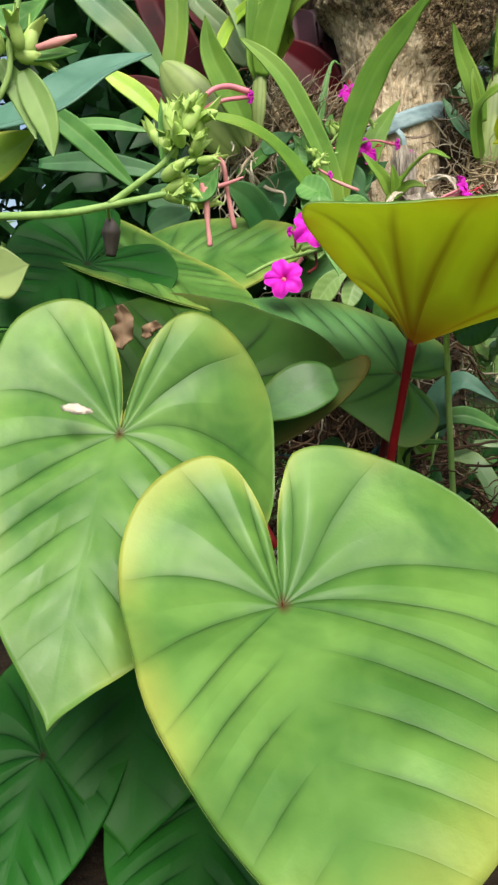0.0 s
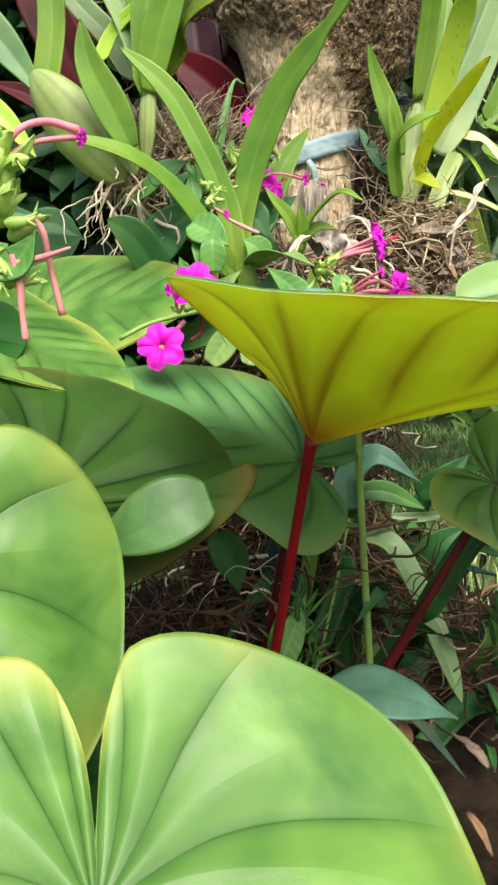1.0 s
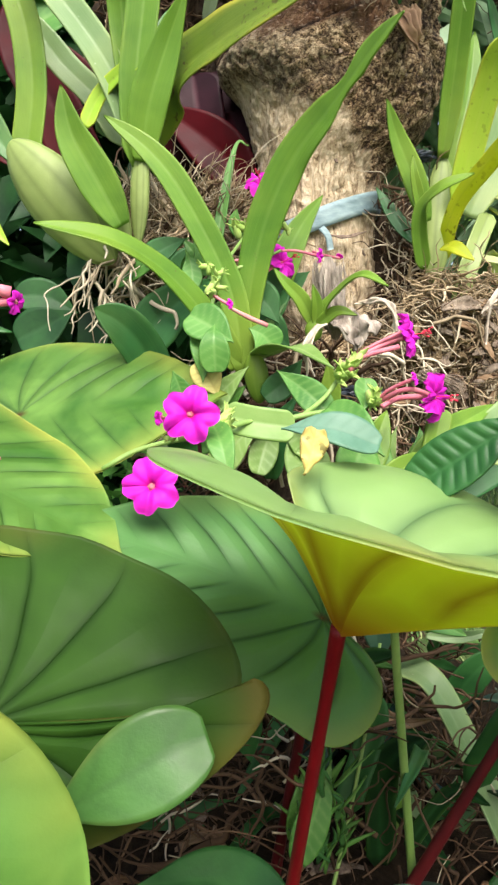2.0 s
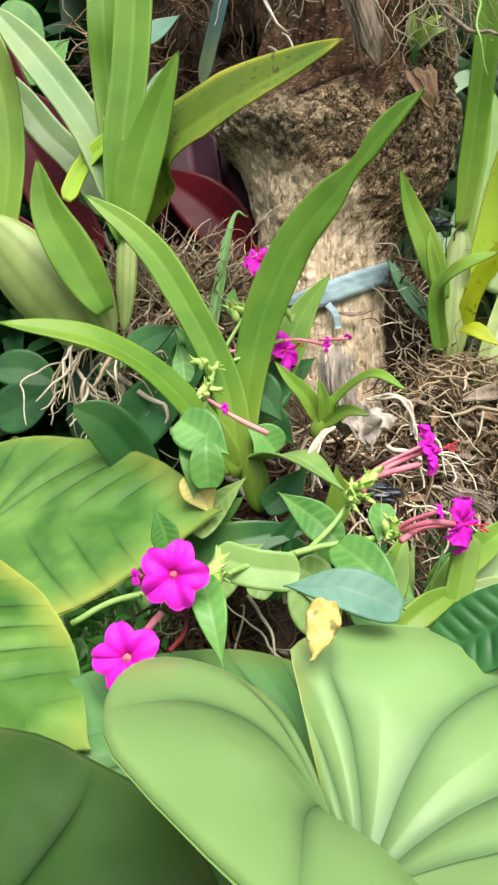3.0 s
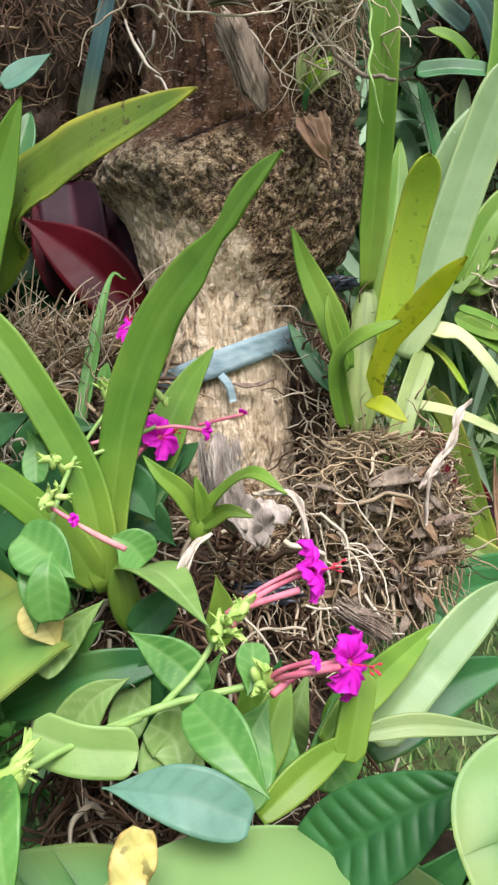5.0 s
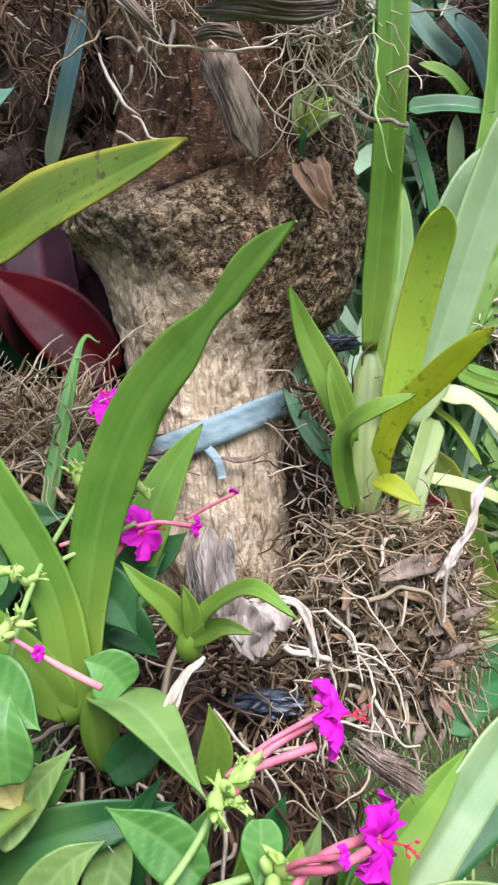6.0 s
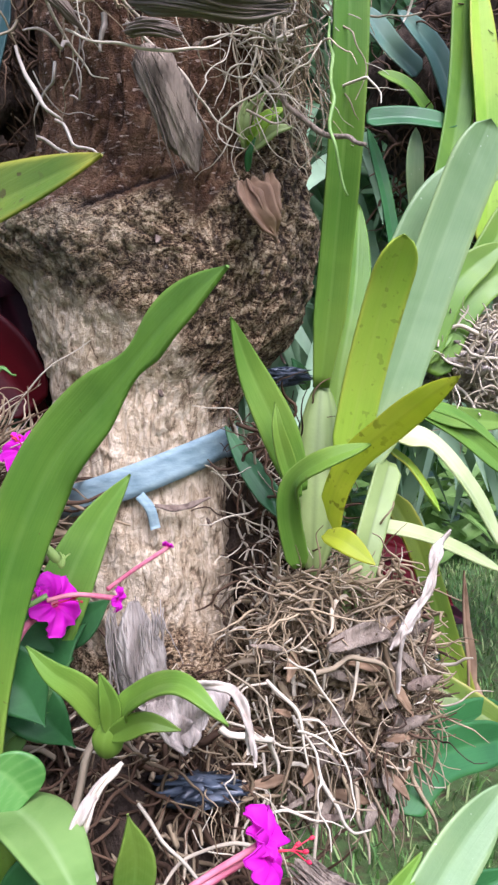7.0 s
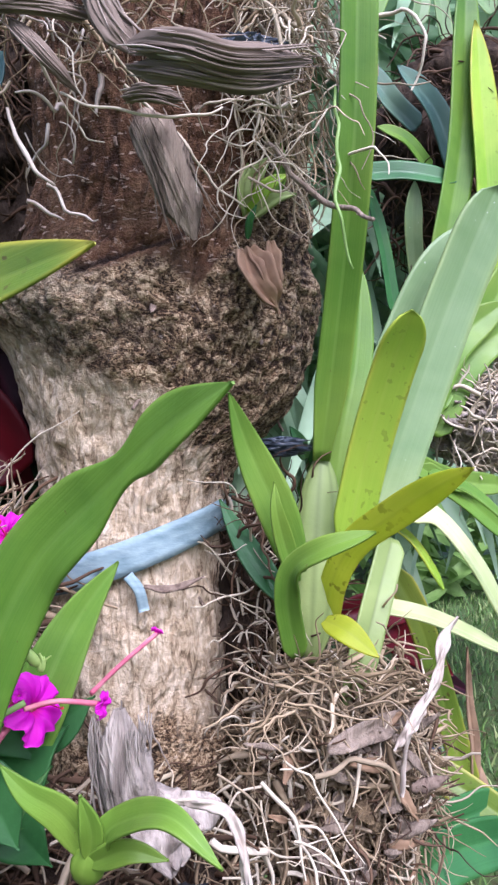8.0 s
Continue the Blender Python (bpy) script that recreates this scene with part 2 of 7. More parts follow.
def fibre_material(name, cols, rough=0.8):
    """Roots and fibres: every strand takes its own shade."""
    n = Nodes(name)
    geo = n.put("ShaderNodeNewGeometry")
    stops = [(i / max(1, len(cols) - 1), c) for i, c in enumerate(cols)]
    col = n.ramp(geo.outputs["Random Per Island"], *stops)
    col = n.mix(n.math("MULTIPLY", n.noise(300, 3, 0.6), 0.5), col, n.mix(0.5, col, srgb(60, 44, 32)))
    n.set(n.bsdf, "Base Color", col)
    n.set(n.bsdf, "Roughness", rough)
    n.set(n.bsdf, "Specular IOR Level", 0.2)
    return n.mat


HEART_TOP = heart_material("heart_leaf_top", srgb(54, 102, 36), srgb(110, 152, 70), srgb(34, 76, 28), srgb(186, 184, 84), srgb(80, 50, 30), rough=0.42, glowing=0.28, veiny=0.46, mottle=20.0, spec=0.36, groove=0.0024)
# brighter, more translucent leaf copy; pale sky sheen is put into its colour
HEART_BRIGHT = heart_material("heart_leaf_bright", srgb(122, 166, 98), srgb(158, 196, 128), srgb(82, 124, 78), srgb(190, 190, 100), srgb(80, 60, 34), rough=0.38, glowing=0.5, groove=0.0034, glow=srgb(226, 240, 160), spec=0.45)
# deeper green leaf; the shade it stands in is put into the colour too
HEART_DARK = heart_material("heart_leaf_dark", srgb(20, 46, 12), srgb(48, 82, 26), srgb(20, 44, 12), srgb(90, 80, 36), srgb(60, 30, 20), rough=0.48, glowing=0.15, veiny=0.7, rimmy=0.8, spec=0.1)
HEART_MID = heart_material("heart_leaf_mid", srgb(62, 110, 54), srgb(94, 142, 82), srgb(30, 70, 32), srgb(120, 130, 60), srgb(70, 44, 28), rough=0.45, glowing=0.25, spec=0.25)
# darkened heart leaf: shade from the leaves above is painted into its green
HEART_SHADED = heart_material("heart_leaf_shaded", srgb(14, 54, 14), srgb(30, 84, 24), srgb(12, 40, 16), srgb(60, 100, 40), srgb(40, 30, 20), rough=0.48, glowing=0.12, veiny=0.6, rimmy=0.2, spec=0.1)
# translucent underside; its yellow is brightened to add to the backlit glow
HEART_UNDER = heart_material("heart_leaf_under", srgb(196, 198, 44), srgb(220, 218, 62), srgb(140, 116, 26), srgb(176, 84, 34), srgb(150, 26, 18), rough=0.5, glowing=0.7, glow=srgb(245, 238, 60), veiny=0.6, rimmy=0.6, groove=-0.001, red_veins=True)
HEART_LOBE = leaf_material("heart_leaf_lobe", srgb(36, 76, 26), srgb(74, 118, 58), srgb(40, 74, 34), srgb(110, 110, 50), rough=0.4, glowing=0.2, veiny=0.35, rimmy=0.5, mottle=14, spec=0.35)
# very dark green: the thicket's deep shade is put into the leaf colour
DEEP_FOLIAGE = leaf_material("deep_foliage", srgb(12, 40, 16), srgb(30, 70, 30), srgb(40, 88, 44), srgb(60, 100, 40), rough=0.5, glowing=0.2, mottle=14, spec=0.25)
BROAD = leaf_material("broad_leaf", srgb(60, 118, 46), srgb(98, 152, 70), srgb(132, 172, 96), srgb(110, 160, 70), rough=0.42, glowing=0.3, veiny=0.4, rimmy=0.2, mottle=30)
BROAD_DEEP = leaf_material("broad_leaf_deep", srgb(28, 74, 34), srgb(52, 104, 50), srgb(64, 116, 62), srgb(60, 104, 56), rough=0.44, glowing=0.15, veiny=0.25, rimmy=0.2, mottle=30, spec=0.3)
BROAD_GREY = leaf_material("broad_leaf_blue_grey", srgb(62, 106, 84), srgb(100, 140, 118), srgb(66, 104, 78), srgb(90, 130, 90), rough=0.42, glowing=0.15, veiny=0.4, rimmy=0.2, mottle=26, spec=0.3)
BROAD_PALE = leaf_material("broad_leaf_pale", srgb(106, 144, 68), srgb(138, 172, 96), srgb(176, 200, 140), srgb(150, 180, 90), rough=0.42, glowing=0.3, veiny=0.35, rimmy=0.2, mottle=30)
YELLOW_LEAF = leaf_material("yellow_leaf", srgb(190, 180, 92), srgb(216, 210, 138), srgb(170, 150, 76), srgb(176, 140, 70), rough=0.55, glowing=0.3, spots=0.6, veiny=0.45, rimmy=0.8, mottle=60)
STRAP = leaf_material("strap_leaf", srgb(78, 124, 36), srgb(114, 156, 54), srgb(150, 186, 96), srgb(150, 176, 80), rough=0.42, glowing=0.3, veiny=0.18, rimmy=0.4, mottle=16, ribs=1.0)
STRAP_YELLOW = leaf_material("strap_leaf_yellow_green", srgb(122, 168, 40), srgb(162, 198, 62), srgb(160, 182, 80), srgb(190, 178, 58), rough=0.42, glowing=0.2, spots=0.3, veiny=0.3, rimmy=0.9, mottle=16, ribs=1.0)
STRAP_LEMON = leaf_material("strap_leaf_yellow", srgb(190, 206, 44), srgb(224, 230, 80), srgb(186, 194, 92), srgb(206, 190, 56), rough=0.42, glowing=0.65, spots=0.5, veiny=0.2, rimmy=0.6, mottle=16, ribs=1.0)
STRAP_OLD = leaf_material("strap_leaf_spotted", srgb(70, 100, 24), srgb(102, 126, 34), srgb(140, 160, 70), srgb(182, 170, 58), rough=0.42, glowing=0.18, spots=0.9, veiny=0.2, rimmy=0.9, mottle=16, ribs=1.0)
STRAP_PALE = leaf_material("strap_leaf_pale", srgb(104, 140, 84), srgb(138, 166, 116), srgb(160, 182, 136), srgb(180, 200, 120), rough=0.4, glowing=0.25, fleck=srgb(222, 226, 214), veiny=0.18, rimmy=0.4, mottle=16, ribs=1.0)
STRAP_WHITE = leaf_material("strap_leaf_bleached", srgb(150, 170, 104), srgb(204, 212, 160), srgb(214, 220, 184), srgb(200, 204, 140), rough=0.42, glowing=0.25, veiny=0.18, rimmy=0.4, mottle=16, ribs=1.0)
STRAP_DEEP = leaf_material("strap_leaf_deep", srgb(32, 84, 40), srgb(58, 116, 60), srgb(84, 140, 80), srgb(80, 130, 60), rough=0.4, glowing=0.2, veiny=0.18, rimmy=0.3, mottle=16, ribs=1.0)
STRAP_GREY = leaf_material("strap_leaf_blue_green", srgb(58, 94, 82), srgb(86, 120, 102), srgb(110, 140, 130), srgb(90, 120, 110), rough=0.4, glowing=0.1, veiny=0.3, rimmy=0.3, mottle=16, ribs=1.0)
BULB = leaf_material("pseudobulb_skin", srgb(108, 128, 66), srgb(140, 158, 92), srgb(88, 104, 52), srgb(160, 160, 90), rough=0.5, glowing=0.05, veiny=0.55, rimmy=0.0, mottle=20)
MAROON = leaf_material("maroon_leaf", srgb(36, 5, 10), srgb(78, 8, 17), srgb(90, 20, 30), srgb(110, 20, 30), rough=0.45, glowing=0.15, veiny=0.3, rimmy=0.2, mottle=16, spec=0.14)
MAROON_DARK = leaf_material("dark_maroon_leaf", srgb(24, 8, 14), srgb(50, 20, 30), srgb(96, 40, 56), srgb(80, 30, 40), rough=0.45, glowing=0.1, veiny=0.3, rimmy=0.3, mottle=16, spec=0.14)
DRY = leaf_material("dry_leaf", srgb(98, 76, 56), srgb(160, 134, 104), srgb(110, 80, 52), srgb(110, 84, 58), rough=0.75, glowing=0.1, veiny=0.5, rimmy=0.4, mottle=40)
PETIOLE = plain_material("red_petiole", srgb(84, 8, 14), srgb(128, 18, 24), 40, 0.5, 0.35, (1, 1, 0.3), 0.22)
PETIOLE_DARK = plain_material("dark_red_petiole", srgb(64, 14, 18), srgb(92, 26, 28), 40, 0.5, 0.35, (1, 1, 0.3), 0.22)
STEM = plain_material("green_stem", srgb(110, 148, 70), srgb(150, 180, 104), 60, 0.5, 0.2, (1, 1, 0.3), 0.35, 0.1)
BUD = plain_material("bud_green", srgb(150, 186, 84), srgb(190, 214, 128), 90, 0.5, 0.25, (1, 1, 1), 0.3, 0.2)
TUBE = plain_material("flower_tube", srgb(196, 96, 120), srgb(226, 148, 158), 70, 0.5, 0.2, (1, 1, 0.4), 0.3, 0.25)
WILT = plain_material("wilted_flower", srgb(190, 110, 120), srgb(216, 160, 150), 90, 0.6, 0.4, (1, 1, 0.4), 0.2, 0.2)
SEED = plain_material("black_seed", srgb(40, 36, 34), srgb(70, 62, 56), 120, 0.6, 0.5)
STAMEN = plain_material("stamen_red", srgb(190, 30, 70), srgb(214, 70, 80), 80, 0.5, 0.2)
PETAL = petal_material()
BARK = bark_material()
FIBRE = fibre_material("root_fibre", [srgb(106, 91, 68), srgb(150, 132, 102), srgb(176, 158, 126), srgb(126, 109, 82), srgb(206, 190, 160)])
FIBRE_DARK = fibre_material("dark_root_fibre", [srgb(52, 40, 30), srgb(88, 68, 50), srgb(70, 54, 40), srgb(116, 92, 70)])
FIBRE_PALE = fibre_material("pale_root", [srgb(172, 160, 132), srgb(212, 202, 178), srgb(146, 132, 106)])
FIBRE_GREY = fibre_material("grey_wood_fibre", [srgb(86, 75, 65), srgb(134, 121, 107), srgb(160, 147, 132), srgb(110, 98, 86), srgb(180, 168, 154)])
FIBRE_WHITE = plain_material("bleached_root", srgb(140, 128, 112), srgb(198, 188, 172), 130, 0.7, 0.4, (1, 1, 0.3))
# brown coir, darkened to paint the shade in gaps between the roots
COIR = plain_material("coir_mat", srgb(34, 28, 24), srgb(84, 72, 60), 130, 0.9, 0.9, (1, 1, 0.5), 0.1, 0, 6, 0.004)
SOIL = plain_material("dark_soil", srgb(20, 16, 12), srgb(48, 39, 28), 60, 0.95, 0.9, (1, 1, 1), 0.1, 0, 8, 0.006)
DEADWOOD = plain_material("dead_wood", srgb(92, 80, 68), srgb(158, 144, 126), 160, 0.85, 0.9, (1, 1, 0.12), 0.15, 0, 6, 0.003)
FLAKE = plain_material("bark_flake_dark", srgb(84, 70, 60), srgb(146, 130, 114), 220, 0.9, 0.8, (1, 1, 0.4), 0.15, 0, 5, 0.002)
BAND = plain_material("blue_strip", srgb(100, 126, 132), srgb(146, 168, 170), 70, 0.55, 0.4, (1, 1, 3), 0.35)
PLASTIC = plain_material("dark_plastic", srgb(30, 36, 44), srgb(84, 96, 108), 60, 0.35, 0.5, (1, 1, 1), 0.5)
LITTER = leaf_material("leaf_litter", srgb(96, 70, 48), srgb(150, 116, 84), srgb(90, 66, 46), srgb(90, 66, 46), rough=0.8, glowing=0.1, mottle=50)
# pale greens with the bright haze of the background painted in
MISTY = leaf_material("haze_tinted_foliage", srgb(120, 156, 116), srgb(168, 196, 160), srgb(176, 200, 166), srgb(170, 190, 140), rough=0.5, glowing=0.35, veiny=0.2, rimmy=0.2, mottle=8)
ROOT_FELT = plain_material("root_felt", srgb(70, 58, 42), srgb(140, 122, 92), 190, 0.9, 0.9, (1, 1, 0.6), 0.1, 0, 6, 0.004)
GREY_BARK = plain_material("grey_bark", srgb(112, 102, 92), srgb(196, 186, 172), 150, 0.85, 0.9, (1, 1, 0.14), 0.15, 0, 6, 0.003)
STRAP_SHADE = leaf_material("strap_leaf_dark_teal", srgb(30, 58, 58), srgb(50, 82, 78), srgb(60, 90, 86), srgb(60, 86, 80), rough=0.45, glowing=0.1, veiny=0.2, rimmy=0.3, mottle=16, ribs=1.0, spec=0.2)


# ---- builders ----
def mesh_object(name, verts, faces, mats, parent=None, label="", attrs=None, face_mat=None, smooth=True):
    me = bpy.data.meshes.new(name)
    me.from_pydata([tuple(v) for v in verts], [], faces)
    for m in mats if isinstance(mats, (list, tuple)) else [mats]:
        me.materials.append(m)
    if face_mat is not None:
        me.polygons.foreach_set("material_index", face_mat)
    me.polygons.foreach_set("use_smooth", [smooth] * len(me.polygons))
    for k, vals in (attrs or {}).items():
        a = me.attributes.new(k, "FLOAT", "POINT")
        a.data.foreach_set("value", np.asarray(vals, dtype=np.float32))
    me.update()
    ob = new(name, me)
    if parent is not None:
        ob.parent = parent
    if label:
        ob["label"] = label
    return ob


def thing(name, label, category, base=(0, 0, 0), group="", kind=""):
    e = new(name)
    e.empty_display_size = 0.02
    return tagged(e, label, category, group, kind)


def spline(pts, n):
    """n points along a smooth curve through pts."""
    p = np.array(pts, dtype=float)
    if len(p) == 2:
        w = np.linspace(0, 1, n)[:, None]
        return p[0] * (1 - w) + p[1] * w
    ext = np.vstack([2 * p[0] - p[1], p, 2 * p[-1] - p[-2]])
    s = np.linspace(0, len(p) - 1, n)
    i = np.minimum(s.astype(int), len(p) - 2)
    u = (s - i)[:, None]
    a, b, c, d = ext[i], ext[i + 1], ext[i + 2], ext[i + 3]
    return 0.5 * (2 * b + (c - a) * u + (2 * a - 5 * b + 4 * c - d) * u * u + (3 * b - a - 3 * c + d) * u ** 3)


def unit(v):
    v = np.asarray(v, dtype=float)
    return v / max(1e-9, np.linalg.norm(v))


def cross(a, b):
    return np.stack([a[..., 1] * b[..., 2] - a[..., 2] * b[..., 1], a[..., 2] * b[..., 0] - a[..., 0] * b[..., 2], a[..., 0] * b[..., 1] - a[..., 1] * b[..., 0]], -1)


def tube_data(pts, radii, sides=8, cap=True):
    pts = np.asarray(pts, dtype=float)
    n = len(pts)
    radii = np.interp(np.linspace(0, 1, n), np.linspace(0, 1, len(radii)), radii)
    tan = np.gradient(pts, axis=0)
    tan /= np.maximum(1e-12, np.sqrt((tan * tan).sum(1)))[:, None]
    ref = np.zeros(3)
    ref[int(np.argmin(np.abs(tan).max(0)))] = 1.0
    side = cross(tan, np.broadcast_to(ref, tan.shape))
    side /= np.maximum(1e-12, np.sqrt((side * side).sum(1)))[:, None]
    up = cross(tan, side)
    a = 2 * math.pi * np.arange(sides) / sides
    v = pts[:, None] + radii[:, None, None] * (np.cos(a)[None, :, None] * side[:, None] + np.sin(a)[None, :, None] * up[:, None])
    verts = v.reshape(-1, 3).tolist()
    faces = [(i * sides + k, i * sides + (k + 1) % sides, (i + 1) * sides + (k + 1) % sides, (i + 1) * sides + k) for i in range(n - 1) for k in range(sides)]
    if cap:
        faces.append(tuple(range(sides))[::-1])
        faces.append(tuple((n - 1) * sides + k for k in range(sides)))
    return verts, faces


def tube(name, pts, radii, mat, parent=None, label="", sides=10, n=24, wobble=0.0, seed=0):
    c = spline(pts, n)
    if wobble:
        for i in range(n):
            c[i] += wobble * np.array(noise.noise_vector(Vector(c[i]) * 60 + Vector((seed, 0, 0))))
    v, f = tube_data(c, radii, sides)
    return mesh_object(name, v, f, mat, parent, label)


def sheet(grid, thick, top, under, name, parent, label, attrs, wrap=False):
    """A leaf from a grid of points: an upper skin and an under skin with a thin edge between them."""
    g = np.asarray(grid)
    nu, nv = g.shape[:2]
    du, dv = np.gradient(g, axis=0), np.gradient(g, axis=1)
    nr = np.cross(du, dv)
    nr /= np.maximum(1e-12, np.linalg.norm(nr, axis=2))[..., None]
    verts = np.concatenate([(g + nr * thick / 2).reshape(-1, 3), (g - nr * thick / 2).reshape(-1, 3)])
    off = nu * nv
    faces, fm = [], []
    for i in range(nu - 1):
        for j in range(nv - 1):
            a = i * nv + j
            faces.append((a, a + nv, a + nv + 1, a + 1))
            fm.append(0)
            faces.append((off + a, off + a + 1, off + a + nv + 1, off + a + nv))
            fm.append(1)
    for i in range(nu - 1):
        for j in (0, nv - 1):
            a, b = i * nv + j, (i + 1) * nv + j
            faces.append((a, a + off, b + off, b) if j == 0 else (a, b, b + off, a + off))
            fm.append(0)
    for i in (0, nu - 1):
        for j in range(nv - 1):
            a = i * nv + j
            faces.append((a, a + 1, a + 1 + off, a + off))
            fm.append(0)
    at = {k: np.concatenate([np.asarray(v).reshape(-1)] * 2) for k, v in attrs.items()}
    return mesh_object(name, verts, faces, [top, under], parent, label, at, fm)


PROFILES = {
    "strap": lambda s: min(1, (s * 9 + 0.45)) * (1 - min(1, max(0, (s - 0.62) / 0.38)) ** 2.4) ** 0.8,
    "lance": lambda s: max(0, math.sin(math.pi * (0.06 + 0.94 * s) ** 0.8)) ** 0.8,
    "ovate": lambda s: max(0, math.sin(math.pi * min(1, (0.02 + 0.98 * s)) ** 0.66)) ** (0.6 + 0.6 * s),
    "sword": lambda s: (0.75 + 0.5 * s - 0.0 * s) * (1 - min(1, max(0, (s - 0.5) / 0.5)) ** 2.0) ** 0.9,
    "blunt": lambda s: min(1, (s * 4 + 0.5)) * (1 - min(1, max(0, (s - 0.84) / 0.16)) ** 2.2) ** 0.55,
    "even": lambda s: 1.0,
    "waist": lambda s: min(1, 0.5 + 1.2 * s) * (1 - 0.6 * math.exp(-((s - 0.79) / 0.075) ** 2)) * (1 - min(1, max(0, (s - 0.82) / 0.18)) ** 1.4) ** 0.95,
}


def blade(name, pts, width, top, parent=None, label="", under=None, profile="strap", fold=0.25, curve=0.0, face=(0, -1, 0.35), veins=0, wave=0.0, n=36, nv=13, thick=0.0012, twist=0.0, seed=0, quilt=0.0):
    """A long or oval leaf along a curve: folded on its midrib, face: the way its upper side looks."""
    c = spline(pts, n)
    tan = np.gradient(c, axis=0)
    seg = np.linalg.norm(np.diff(c, axis=0), axis=1)
    s = np.concatenate([[0], np.cumsum(seg)]) / max(1e-9, seg.sum())
    length = seg.sum()
    prof = PROFILES[profile]
    grid, vein, rim, across = np.zeros((n, nv, 3)), np.zeros((n, nv)), np.zeros((n, nv)), np.zeros((n, nv))
    for i in range(n):
        t = unit(tan[i])
        f = unit(np.asarray(face) - t * (np.asarray(face) @ t))
        side = np.cross(f, t)
        if twist:
            a = twist * s[i]
            side, f = side * math.cos(a) + f * math.sin(a), f * math.cos(a) - side * math.sin(a)
        w = max(0.0004, 0.5 * width * prof(min(1.0, max(0.0, float(s[i])))))
        for j in range(nv):
            v = 2 * j / (nv - 1) - 1
            lift = fold * abs(v) * w - curve * v * v * w
            lift += wave * width * math.sin(s[i] * 17 + seed + (2.1 if v > 0 else 0)) * abs(v) ** 1.5
            if quilt:
                ph = s[i] * veins + abs(v) * 0.9
                lift += quilt * (abs(math.sin(math.pi * ph)) - 0.5) * (1 - abs(v) ** 4) * min(1, abs(v) * 4)
            grid[i, j] = c[i] + side * v * w + f * lift
            across[i, j] = v * w
            vein[i, j] = math.exp(-(v * w / 0.0008) ** 2)
            if veins:
                ph = s[i] * veins + abs(v) * 0.9
                d = abs(ph - round(ph))
                vein[i, j] = max(vein[i, j], 0.8 * math.exp(-(d / 0.14) ** 2))
            rim[i, j] = max(0, (abs(v) - 0.75) / 0.25) ** 1.5 + max(0, (s[i] - 0.9) / 0.1) ** 2
    return sheet(grid, thick, top, under or top, name, parent, label, {"vein": vein, "rim": np.minimum(1, rim), "across": across})


HEART = [(1.0, 0.0), (0.965, 0.045), (0.91, 0.15), (0.79, 0.37), (0.6, 0.63), (0.34, 0.85), (0.05, 0.97), (-0.25, 1.0), (-0.48, 0.92), (-0.63, 0.73), (-0.69, 0.5), (-0.64, 0.29), (-0.46, 0.12), (-0.22, 0.03), (-0.04, 0.006)]


